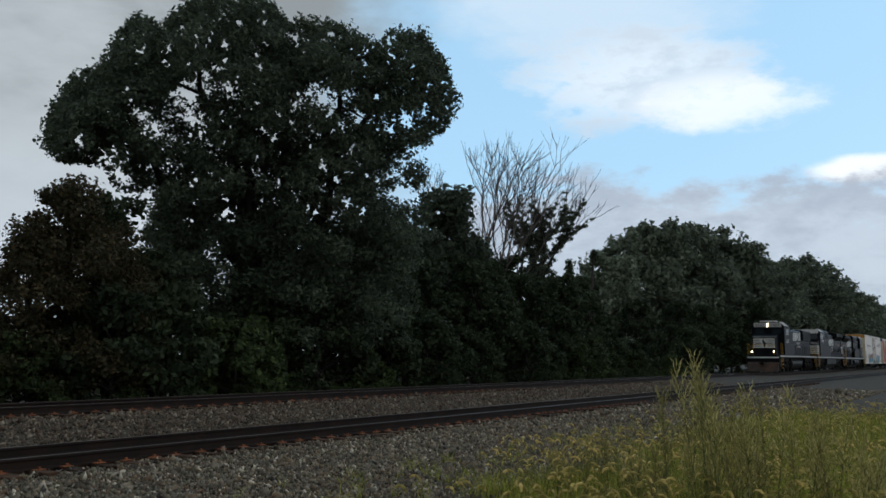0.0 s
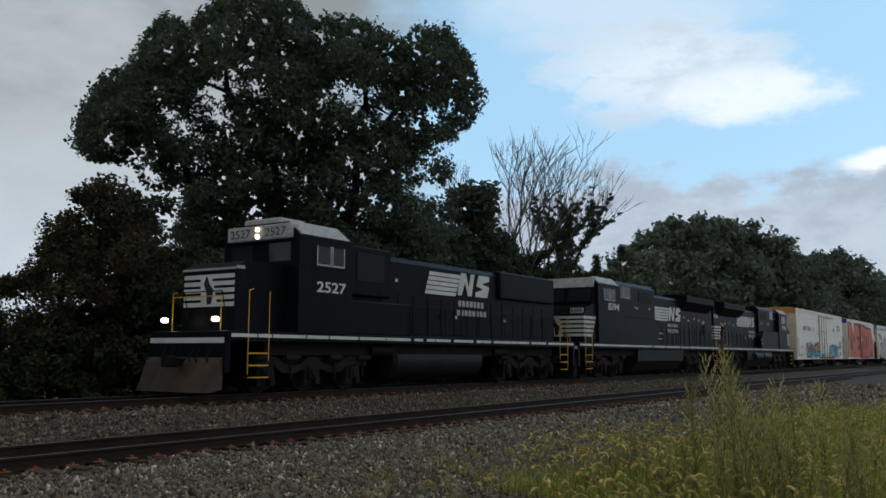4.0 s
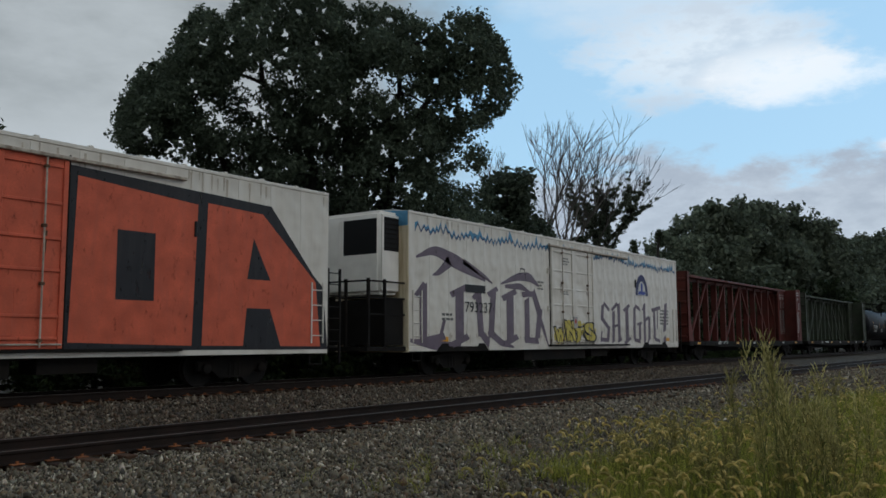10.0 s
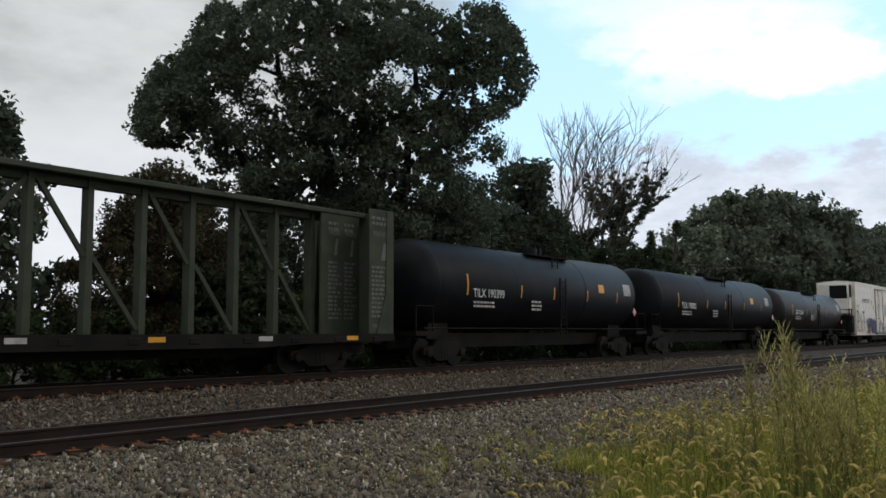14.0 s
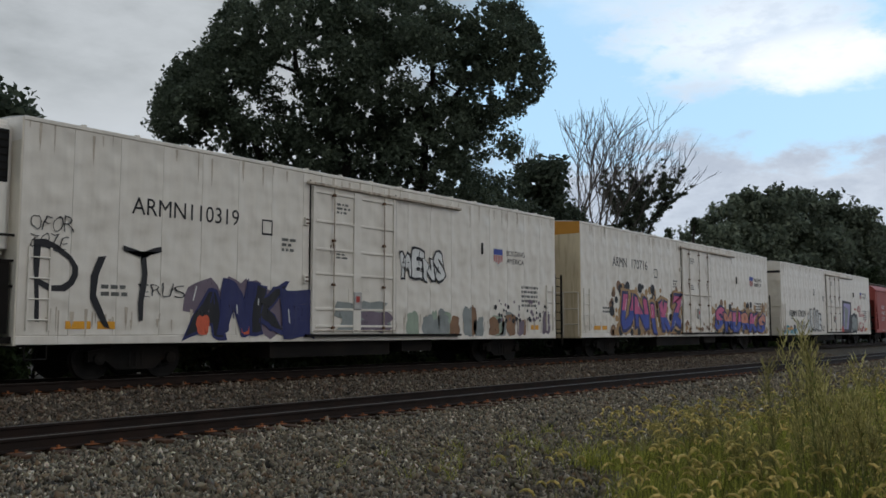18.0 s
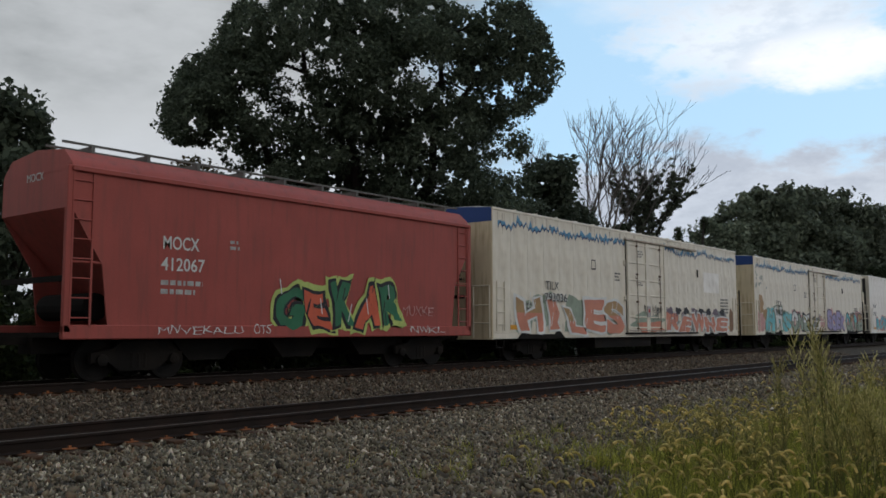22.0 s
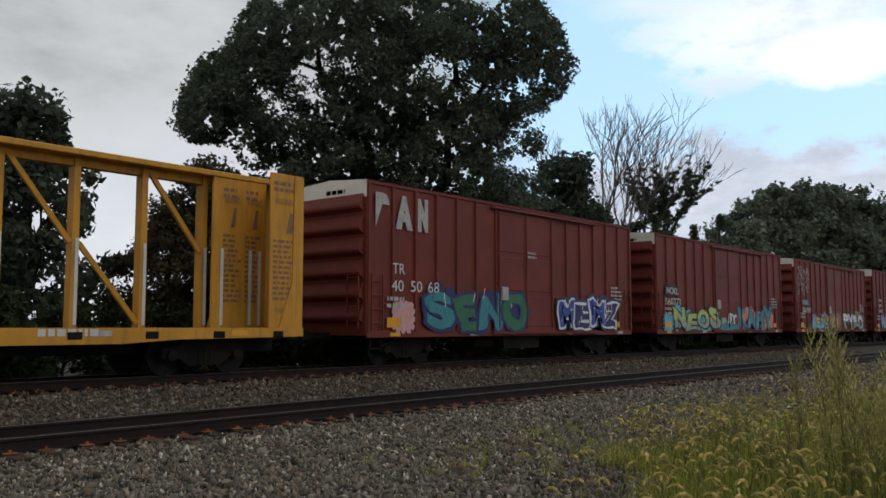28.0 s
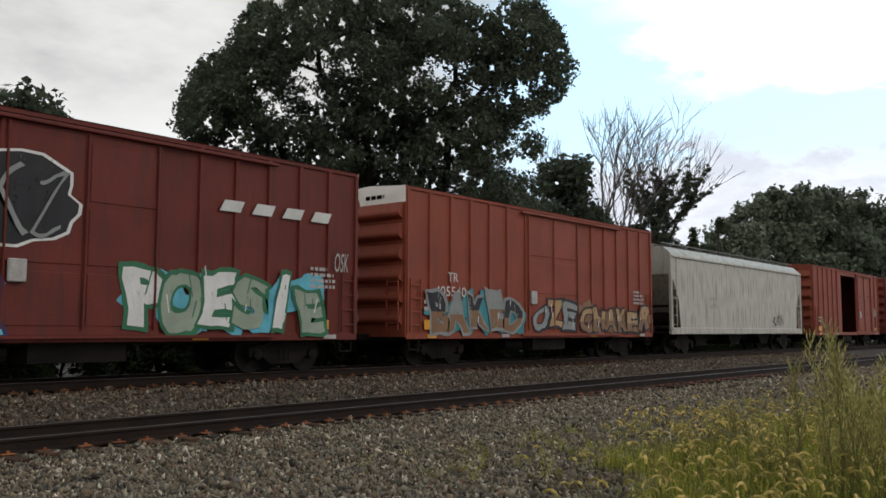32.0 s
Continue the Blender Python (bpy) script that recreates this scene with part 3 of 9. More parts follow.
def sweep(parent, pts, y, material):
    """A tapering flourish along a few points (x, z, width), smoothed."""
    n, a, b = 24, [], []
    xs_, zs_, ws_ = zip(*pts)
    t = np.linspace(0, 1, len(pts))
    line = [(float(np.interp(u, t, xs_)), float(np.interp(u, t, zs_)), float(np.interp(u, t, ws_))) for u in np.linspace(0, 1, n)]
    line = [tuple(sum(line[min(n - 1, max(0, i + d))][c] for d in (-2, -1, 0, 1, 2)) / 5 for c in range(3)) for i in range(n)]
    for i in range(n):
        p, q = line[max(0, i - 1)], line[min(n - 1, i + 1)]
        l = math.hypot(q[0] - p[0], q[1] - p[1]) or 1
        nx, nz = -(q[1] - p[1]) / l, (q[0] - p[0]) / l
        a.append((line[i][0] + nx * line[i][2], line[i][1] + nz * line[i][2]))
        b.append((line[i][0] - nx * line[i][2], line[i][1] - nz * line[i][2]))
    sh = Shape()
    for i in range(n - 1):
        sh.prism([a[i], b[i], b[i + 1], a[i + 1]], "y", y - 0.002, y)
    part("graffiti_sweep", sh, material, parent, "sprayed tapering flourish")


def drips(parent, x0, x1, z, fall, y, material, seed, n=14):
    """Runs of paint or rust: narrow tapering streaks hanging from a line."""
    rnd, sh = random.Random(seed), Shape()
    for k in range(n):
        x, w, l = rnd.uniform(x0, x1), rnd.uniform(0.012, 0.04), fall * rnd.uniform(0.25, 1.0)
        zz = z + rnd.uniform(-0.08, 0.08)
        sh.prism([(x - w, zz), (x + w, zz), (x + w * 0.5, zz - l * 0.7), (x, zz - l), (x - w * 0.6, zz - l * 0.6)], "y", y - 0.001 - 0.0002 * (k % 4), y)
    return tagged(part("paint_streak", sh, material, parent, "runs down the side"), kind="stuff")

# ---- ground and tracks ----
NEAR_Y, FAR_Y = 12.80, 18.55            # track centres
NEAR_Z, FAR_Z = 0.283, 0.666            # tops of the rails
GAUGE = 0.752                           # centre to rail


def level(y):
    """Height of the ground across the line: verge, near ballast, step up to the far ballast, cutting behind."""
    pts = [(-400, 0.0), (6.2, -0.04), (9.8, -0.03), (11.2, 0.0), (11.7, 0.03), (13.9, 0.04), (14.2, 0.02), (14.7, 0.06), (16.6, 0.37), (17.1, 0.40), (20.2, 0.40), (22.6, -0.15), (26, -0.1), (40, 0.2), (900, 1.0)]
    for (a, za), (b, zb) in zip(pts, pts[1:]):
        if y <= b:
            return za + (zb - za) * (y - a) / (b - a)
    return pts[-1][1]


M_soil = mat("gravelly_soil", (0.075, 0.058, 0.04), 0.9, var=0.45, scale=3.0, fine_scale=30, bump=1.0, dirt=(0.04, 0.035, 0.03), dirt_amount=0.7)
xs = [-900, -500, -200, -100, -40] + [i * 1.0 for i in range(-20, 61)] + [80, 120, 200, 400, 900, 2500]
ys = [-800, -200, -60, -20, -8, 0, 3, 5] + [6 + 0.4 * i for i in range(46)] + [26, 30, 40, 60, 120, 400, 2500]
sh = Shape()
sh.v = [(x, y, level(y) + (noise.noise((x * 0.9, y * 0.9, 0)) * 0.025 if -20 < x < 60 and y < 24 else 0)) for x in xs for y in ys]
sh.f = [(i * len(ys) + j, (i + 1) * len(ys) + j, (i + 1) * len(ys) + j + 1, i * len(ys) + j + 1) for i in range(len(xs) - 1) for j in range(len(ys) - 1)]
mesh_thing("ground", sh, M_soil, "brown gravel and soil beside the railway", "ground", kind="structure", smooth=True)


def rail_mesh(x0, x1):
    """A flat-bottomed rail, base at z = -0.185, top of the head at 0."""
    out = [(-0.07, -0.185), (0.07, -0.185), (0.07, -0.172), (0.012, -0.15), (0.010, -0.05), (0.036, -0.038), (0.036, -0.010), (0.028, -0.002),
           (-0.028, -0.002), (-0.036, -0.010), (-0.036, -0.038), (-0.010, -0.05), (-0.012, -0.15), (-0.07, -0.172)]
    return Shape().prism(out, "x", x0, x1)


tie_me = Shape().bevelled(-0.11, 0.11, -1.3, 1.3, -0.36, -0.19, 0.012).mesh("tie", M_tie)
plate_me = Shape().bevelled(-0.09, 0.09, -0.17, 0.17, -0.19, -0.176, 0.004).box(-0.02, 0.02, -0.135, -0.105, -0.176, -0.14).box(-0.02, 0.02, 0.105, 0.135, -0.176, -0.14).mesh("tie_plate", M_plate)


def track(label, y, z, x0, x1, ties):
    root = thing("railway_track", label, "railway track", at=pose(0, y, z))
    root["kind"] = "structure"
    for s in (-1, 1):
        r = part("rail", rail_mesh(x0, x1), M_rail, root, "dark rusty steel rail", (0, s * GAUGE, 0))
        part("rail_head", Shape().box(x0, x1, -0.027, 0.027, -0.002, 0.0015), M_railhead, r, "polished running surface")
    rnd = random.Random(5)
    for i in range(ties):
        x = -4 + i * 0.52 + rnd.uniform(-0.04, 0.04)
        part("tie", tie_me, M_tie, root, at=pose(x, rnd.uniform(-0.09, 0.09), rnd.uniform(-0.02, 0.012), 0, 0, rnd.uniform(-1.8, 1.8)))
        if i < 75:
            part("tie_plate", plate_me, M_plate, root, at=(x, -GAUGE, rnd.uniform(-0.002, 0.01)))
    return root


track("empty siding with dark rails on weathered wooden ties", NEAR_Y, NEAR_Z, -560, 900, 150)
track("main line track with dark rails under the train", FAR_Y, FAR_Z, -560, 900, 110)


def scatter(name, label, n, spots, size, material, seed, sides=6):
    """Many small angular stones as one mesh. spots(rng, n) gives x, y; they lie on the ground."""
    rng = np.random.default_rng(seed)
    base = np.array([(1.25, 0, 0), (-1.15, 0.25, 0), (0.1, 0.9, 0.1), (-0.1, -0.85, 0.05), (0.5, 0.3, 0.42), (-0.3, -0.2, -0.42)], float)
    tri = np.array([(0, 2, 4), (2, 1, 4), (1, 3, 4), (3, 0, 4), (2, 0, 5), (1, 2, 5), (3, 1, 5), (0, 3, 5)])
    xy = spots(rng, n)
    n = len(xy)
    h = np.array([level(y) for y in xy[:, 1]])
    s = size * rng.lognormal(0, 0.33, n)
    v = base[None] * (1 + rng.uniform(-0.3, 0.3, (n, 6, 3)) * 1.25)
    a = rng.uniform(0, 6.28, (n, 3))
    ca, sa = np.cos(a), np.sin(a)
    x, y, z = v[..., 0].copy(), v[..., 1].copy(), v[..., 2].copy()
    y, z = y * ca[:, :1] - z * sa[:, :1], y * sa[:, :1] + z * ca[:, :1]
    x, z = x * ca[:, 1:2] - z * sa[:, 1:2], x * sa[:, 1:2] + z * ca[:, 1:2]
    x, y = x * ca[:, 2:] - y * sa[:, 2:], x * sa[:, 2:] + y * ca[:, 2:]
    v = np.stack([x, y, z], -1) * s[:, None, None]
    v[..., 0] += xy[:, :1]
    v[..., 1] += xy[:, 1:]
    v[..., 2] += (h + s * rng.uniform(0.0, 1.1, n))[:, None]
    f = (tri[None] + (np.arange(n) * 6)[:, None, None]).reshape(-1, 3)
    me = bpy.data.meshes.new(name)
    me.vertices.add(n * 6)
    me.vertices.foreach_set("co", v.ravel())
    me.loops.add(len(f) * 3)
    me.loops.foreach_set("vertex_index", f.ravel())
    me.polygons.add(len(f))
    me.polygons.foreach_set("loop_start", np.arange(len(f)) * 3)
    me.update(calc_edges=True)
    me.validate()
    me.materials.append(material)
    return tagged(new(name, me), label, "gravel", kind="stuff")


def stone_mat(name, tones):
    m = bpy.data.materials.new(name)
    m.use_nodes = True
    t = m.node_tree
    b = t.nodes["Principled BSDF"]
    b.inputs["Roughness"].default_value = 0.8
    geo = t.nodes.new("ShaderNodeNewGeometry")
    r = t.nodes.new("ShaderNodeValToRGB")
    r.color_ramp.interpolation = "LINEAR"
    e = r.color_ramp.elements
    e[0].color, e[1].color = (*tones[0], 1), (*tones[-1], 1)
    for i, c in enumerate(tones[1:-1]):
        k = e.new((i + 1) / (len(tones) - 1))
        k.color = (*c, 1)
    t.links.new(geo.outputs["Random Per Island"], r.inputs[0])
    tc = t.nodes.new("ShaderNodeTexCoord")
    nz = t.nodes.new("ShaderNodeTexNoise")
    nz.inputs["Scale"].default_value, nz.inputs["Detail"].default_value = 60, 3
    t.links.new(tc.outputs["Object"], nz.inputs["Vector"])
    mx = t.nodes.new("ShaderNodeMix")
    mx.data_type, mx.blend_type = "RGBA", "MULTIPLY"
    mx.inputs[0].default_value = 0.6
    t.links.new(r.outputs[0], mx.inputs[6])
    t.links.new(nz.outputs["Color"], mx.inputs[7])
    t.links.new(mx.outputs[2], b.inputs["Base Color"])
    bp = t.nodes.new("ShaderNodeBump")
    bp.inputs["Strength"].default_value = 0.3
    t.links.new(nz.outputs["Fac"], bp.inputs["Height"])
    t.links.new(bp.outputs[0], b.inputs["Normal"])
    return m


M_stone = stone_mat("crushed_stone", [(0.025, 0.02, 0.014), (0.25, 0.20, 0.135), (0.06, 0.05, 0.036), (0.27, 0.165, 0.09), (0.36, 0.30, 0.205), (0.04, 0.035, 0.026), (0.30, 0.25, 0.165), (0.10, 0.085, 0.06), (0.46, 0.375, 0.26), (0.07, 0.06, 0.046), (0.95, 0.82, 0.63)])
M_stone_grimy = stone_mat("oily_crushed_stone", [(0.03, 0.022, 0.015), (0.17, 0.125, 0.085), (0.14, 0.08, 0.044), (0.24, 0.18, 0.125), (0.05, 0.038, 0.027), (0.21, 0.16, 0.11), (0.45, 0.37, 0.27)])


def near_bed(rng, n):
    x, y = 1.5 + 22.5 * rng.uniform(0, 1, n) ** 1.4, rng.uniform(2.6, 11.85, n)
    return np.stack([x, y], 1)[(np.hypot(x, y) > 5.2) & (y > 0.12 * x) & (y > 8.6 - (x + 1) * 1.1)]


def far_near_bed(rng, n):
    return np.stack([rng.uniform(24, 60, n), rng.uniform(5.6, 11.45, n)], 1)


def mid_bed(rng, n):
    return np.stack([2 + 58 * rng.uniform(0, 1, n) ** 1.4, rng.uniform(13.9, 17.65, n)], 1)


scatter("ballast_verge", "grey and brown crushed stone ballast beside the siding", 160000, near_bed, 0.026, M_stone, 1)
scatter("ballast_verge", "grey and brown crushed stone ballast further along", 30000, far_near_bed, 0.04, M_stone, 2)
scatter("ballast_between", "crushed stone ballast between the two tracks", 52000, mid_bed, 0.030, M_stone_grimy, 3)

# ---- trees ----


def leaf_mesh(name, centres, size, material, seed, loose=0.8):
    """One small folded leaf quad at every centre; each faces roughly out of its clump and up, as leaves do."""
    rng = np.random.default_rng(seed)
    n = len(centres)
    centres, outward = centres[:, :3], centres[:, 3:]
    nrm = outward * 0.6 + rng.normal(size=(n, 3)) * loose
    nrm[:, 2] += 0.3
    nrm /= np.linalg.norm(nrm, axis=1)[:, None]
    d = rng.normal(size=(n, 3))
    d[:, 2] -= 0.3
    d -= nrm * (d * nrm).sum(1)[:, None]
    d /= np.linalg.norm(d, axis=1)[:, None]
    e = np.cross(nrm, d)
    s = (size * rng.uniform(0.6, 1.35, n))[:, None]
    v = np.stack([centres - d * s, centres + e * s * 0.55 + nrm * s * 0.15, centres + d * s, centres - e * s * 0.55 + nrm * s * 0.15], 1)
    me = bpy.data.meshes.new(name)
    me.vertices.add(n * 4)
    me.vertices.foreach_set("co", v.ravel())
    me.loops.add(n * 4)
    me.loops.foreach_set("vertex_index", np.arange(n * 4))
    me.polygons.add(n)
    me.polygons.foreach_set("loop_start", np.arange(n) * 4)
    me.update(calc_edges=True)
    me.validate()
    me.materials.append(material)
    return me


def limb(sh, p, q, r0, r1, rnd, bends=3, seg=7):
    """A bent, tapering limb. Returns its points."""
    p, q = Vector(p), Vector(q)
    l = (q - p).length
    pts = [p]
    for i in range(1, bends + 1):
        k = i / bends
        off = Vector((rnd.uniform(-1, 1), rnd.uniform(-1, 1), rnd.uniform(-0.4, 0.6))) * l * 0.07 * (k < 1)
        pts.append(p.lerp(q, k) + off)
    for i in range(bends):
        sh.rod(pts[i], pts[i + 1], r0 + (r1 - r0) * i / bends, seg, r0 + (r1 - r0) * (i + 1) / bends)
    return pts


M_bark = mat("grey_brown_bark", (0.038, 0.032, 0.027), 0.9, var=0.4, scale=3, bump=0.8)
M_dead = mat("bleached_dead_wood", (0.12, 0.105, 0.092), 0.8, var=0.25, scale=3, bump=0.4)
M_oak = leafy("oak_leaves", (0.070, 0.09, 0.060), (0.10, 0.122, 0.078), through_light=0.35)
# the oak's shade is put into this leaf colour, darker than open undergrowth
M_brush = leafy("shaded_undergrowth_leaves", (0.038, 0.053, 0.027), (0.068, 0.092, 0.04), through_light=0.35)
# distance haze is mixed into this paler green; the vine shares it
M_far = leafy("hazed_pale_leaves", (0.125, 0.15, 0.105), (0.18, 0.205, 0.135), through_light=0.35)
M_brush_y = leafy("bright_undergrowth_leaves", (0.045, 0.065, 0.024), (0.08, 0.108, 0.035), through_light=0.35)
M_autumn = leafy("turning_leaves", (0.062, 0.056, 0.03), (0.115, 0.085, 0.036), through_light=0.3)


def clump_points(rng, centre, rad, n, hollow=0.55, tall=0.8):
    """Points in an uneven ball, denser towards its skin, each with its direction out of the ball."""
    d = rng.normal(size=(n, 3))
    d /= np.linalg.norm(d, axis=1)[:, None]
    r = rad * (hollow + (1 - hollow) * rng.uniform(0, 1, n) ** 0.6) * (1 + 0.25 * np.sin(d[:, 0] * 7 + centre[0]) * np.cos(d[:, 2] * 6 + centre[2]))
    return np.hstack([np.array(centre) + d * r[:, None] * np.array([1, 1, tall]), d])


OAK_FAR = 38.7                          # from the eye to the oak's trunk


def oak(height, seed):
    """The great broad oak: several leaders fanning out, a lobed crown of leafy sprays with gaps of sky."""
    rnd, rng = random.Random(seed), np.random.default_rng(seed)
    root = thing("oak_tree", "large broad dark green oak beyond the tracks", "tree")
    wood = Shape()

    def crest(u):
        return float(np.interp(u, [-9.0, -8.7, -7.9, -6.6, -6.3, -5.9, -5.2, -4.5, -3.6, -1.8, 0.1, 1.0, 1.9, 3.2, 4.5, 5.8, 7.0, 7.8, 8.3, 8.6], [10.9, 12.2, 13.9, 14.3, 15.6, 16.3, 16.7, 16.1, 17.4, 17.9, 17.7, 16.7, 17.0, 16.9, 16.2, 16.7, 16.8, 16.0, 14.9, 13.6]))

    def foot(u):
        return float(np.interp(u, [-9.0, -8.4, -6.7, -5.9, -4.9, -4.3, 6.3, 6.8, 7.35, 7.4, 8.0, 8.6], [10.4, 9.8, 9.7, 8.6, 8.7, 1.5, 1.5, 6.0, 8.8, 12.0, 12.1, 13.2]))

    def notch(u, z):
        """The bite of sky under the outer right limb."""
        return u > 6.2 and 10.5 < z < 11.9 - 0.35 * (7.4 - u)

    holes = [(-2.6, 14.1, 0.22), (-1.6, 13.6, 0.28), (-0.25, 14.6, 0.2), (-5.4, 12.2, 0.25), (-6.5, 10.1, 0.3), (-6.0, 9.4, 0.3), (3.4, 12.2, 0.22), (4.2, 12.7, 0.3), (6.3, 12.7, 0.34), (5.6, 12.1, 0.3),
             (2.0, 13.9, 0.2), (0.0, 11.7, 0.22), (3.7, 8.7, 0.26), (2.6, 10.3, 0.25), (3.2, 9.7, 0.22), (1.6, 6.6, 0.25), (-3.0, 8.2, 0.16), (5.0, 13.6, 0.22), (-4.0, 13.2, 0.18)]
    lobes = []
    # the outer skin of sprays, small and pointed, then heavier masses inside it
    for k in range(260):
        u = -8.75 + 17.1 * (k + rnd.random()) / 260
        r = rnd.choice([0.16, 0.2, 0.26, 0.34, 0.42])
        rise = 0.35 * noise.noise((u * 1.1, 2.0, 0.0)) + 0.25 * noise.noise((u * 3.1, 7.0, 0.0))
        lobes.append((u, rnd.uniform(-3, 3), crest(u) + rise - r * rnd.uniform(0.5, 1.9), r, 1.7))
        if k % 2 == 0 and (u < -4.2 or u > 6.3):
            lobes.append((u, rnd.uniform(-2, 2), foot(u) + r * rnd.uniform(0.6, 1.6), r, 0.8))
    for k in range(640):
        u, d, r = rnd.uniform(-8.6, 8.2), rnd.uniform(-4.5, 4.0), rnd.uniform(0.45, 0.95)
        top, low = crest(u) - r - 0.12 * abs(d), foot(u) + r
        if top > low:
            lobes.append((u, d, low + (top - low) * rnd.random() ** 0.8, r, 0.85))
    for k in range(240):
        u, r = rnd.uniform(-8.2, 7.9), rnd.uniform(0.4, 0.7)
        lobes.append((u, rnd.uniform(-2.5, 2.5), max(crest(u) - rnd.uniform(0.6, 3.2), foot(u) + r), r, 1.0))
    for k in range(150):
        u, r = rnd.uniform(-4.2, 6.0), rnd.uniform(0.9, 1.4)
        low, top = max(2.0, foot(u) + 1.0), min(11.5, crest(u) - 3.5)
        lobes.append((u, rnd.uniform(-2.0, 3.0), low + (top - low) * rnd.random(), r, 0.8))
    pts, tips = [], []
    for u, d, z, r, tall in lobes:
        if notch(u, z):
            continue
        if r > 0.75 and rnd.random() < 0.07 and z > 8:
            tips.append((u, d, z))
        pts.append(clump_points(rng, (u, d, z), r, int(400 * r * r) + 24, 0.2, tall))
    pts = np.concatenate(pts)
    keep = np.ones(len(pts), bool)
    for u, z, r in holes:
        du, dz = pts[:, 0] - u + 0.4 * (pts[:, 2] - z), pts[:, 2] - z
        # the edge of an opening is torn: it comes and goes leaf by leaf
        torn = 0.55 + 0.9 * rng.random(len(pts)) ** 2 + 0.35 * np.sin(np.arctan2(dz, du) * 5 + u * 3) + 0.2 * np.sin(np.arctan2(dz, du) * 9 + z)
        keep &= np.hypot(du, dz * 0.8) > r * torn
    lace = np.array([0.8 * noise.noise((u * 2.4, z * 2.0, 5.5)) + 0.7 * noise.noise((u * 6.5, z * 5.5, 9.5)) for u, z in zip(pts[:, 0], pts[:, 2])])
    keep &= (lace > -0.27 - 0.32 * rng.random(len(pts))) | (pts[:, 2] < 7.5)
    pts = pts[keep]
    # the crown widens towards its far side and narrows towards the tracks
    grow = (OAK_FAR + pts[:, 1]) / OAK_FAR
    pts[:, 0] *= grow
    pts[:, 2] = 1.75 + (pts[:, 2] - 1.75) * grow
    limb(wood, (0, 0, -0.3), (0.3, 0, height * 0.28), 0.65, 0.5, rnd)
    leaders = []
    for u, z in ((-5.8, 12.0), (-3.0, 15.0), (-1.2, 15.8), (1.0, 15.0), (3.2, 14.6), (5.6, 14.0), (2.6, 9.0)):
        base = Vector((u * 0.08, rnd.uniform(-0.3, 0.3), height * rnd.uniform(0.2, 0.28)))
        leaders.append(limb(wood, base, (u, rnd.uniform(-1, 1), z), 0.30, 0.07, rnd, 5, 7))
    for c in tips:
        p = min((q for line in leaders for q in line[1:]), key=lambda q: (q - Vector(c)).length + max(0, q.z - c[2]) * 3)
        limb(wood, p, c, 0.09, 0.02, rnd, 3, 5)
    part("trunk", wood, M_bark, root, "dark forked trunk and limbs")
    part("crown", leaf_mesh("crown", pts, 0.095, M_oak, seed), M_oak, root, "dense dark green leaves with gaps of sky")
    return root


# turned so that its breadth lies across the view
def facing(x, y):
    return -math.degrees(math.atan2(x, y))


T_OAK = (27.9, 26.8)
o = oak(17.4, 11)
o.matrix_world = pose(T_OAK[0], T_OAK[1], 0.0, 0, 0, facing(*T_OAK))


def tree_kind(name, label, height, width, n, leaf, material, seed, bare=0.15):
    """A smaller tree or tall shrub: trunk, limbs and a ragged crown."""
    rnd, rng = random.Random(seed), np.random.default_rng(seed)
    root = thing(name, label, "tree" if "tree" in name else "shrub")
    wood, pts = Shape(), []
    limb(wood, (0, 0, -0.4), (rnd.uniform(-0.3, 0.3), rnd.uniform(-0.3, 0.3), height * 0.75), 0.02 * height, 0.05, rnd, 4, 6)
    m = int(44 + width * 5)
    for k in range(m):
        h = bare + (1 - bare) * rnd.uniform(0, 1) ** 0.85
        w = width / 2 * math.sin(min(1, 0.16 + 1.0 * h) * math.pi * 0.93) ** 0.6
        a, r = rnd.uniform(0, 6.28), math.sqrt(rnd.uniform(0.05, 1))
        c = (math.cos(a) * w * r, math.sin(a) * w * r, h * height)
        rad = rnd.uniform(0.06, 0.135) * width
        pts.append(clump_points(rng, c, rad, max(20, int(n / m)), 0.3))
        if k % 3 == 0:
            limb(wood, (0, 0, max(0.3, c[2] * 0.65)), c, 0.012 * height * 0.6, 0.015, rnd, 2, 5)
    part("trunk", wood, M_bark, root)
    part("crown", leaf_mesh("crown", np.concatenate(pts), leaf, material, seed), material, root)
    return root


KINDS = [tree_kind("shrub", "dense dark green roadside shrub with shade in its leaf colour", 4.2, 4.6, 6500, 0.12, M_brush, 21, 0.02),
         tree_kind("shrub", "dark green shrub with paler leaf tips", 3.0, 4.0, 6000, 0.11, M_brush_y, 22, 0.0),
         tree_kind("broadleaf_tree", "dark green young broadleaf tree", 8.5, 5.6, 9000, 0.15, M_brush, 23, 0.06),
         tree_kind("broadleaf_tree", "tall dark green broadleaf tree", 11.0, 7.4, 10000, 0.18, M_oak, 24, 0.10),
         tree_kind("broadleaf_tree", "tree with leaves turning brown", 8.0, 6.4, 19000, 0.085, M_autumn, 25, 0.08),
         tree_kind("broadleaf_tree", "broad dark tree at a distance with haze in its leaf colour", 13.0, 12.0, 13000, 0.24, M_far, 26, 0.12)]
used = set()


def plant(kind, x, y, scale=1.0, turn=0.0, group="trees along the line"):
    src = KINDS[kind]
    m = pose(x, y, level(y) - 0.1, 0, 0, turn)
    if kind in used:
        ob = copy_thing(src, m)
    else:
        ob = src
        ob.matrix_basis = m
        used.add(kind)
    ob["group"] = group
    # size by the parts, so that the thing itself keeps its scale for copies
    for c in ob.children:
        c.scale = (scale, scale, scale)
    return ob


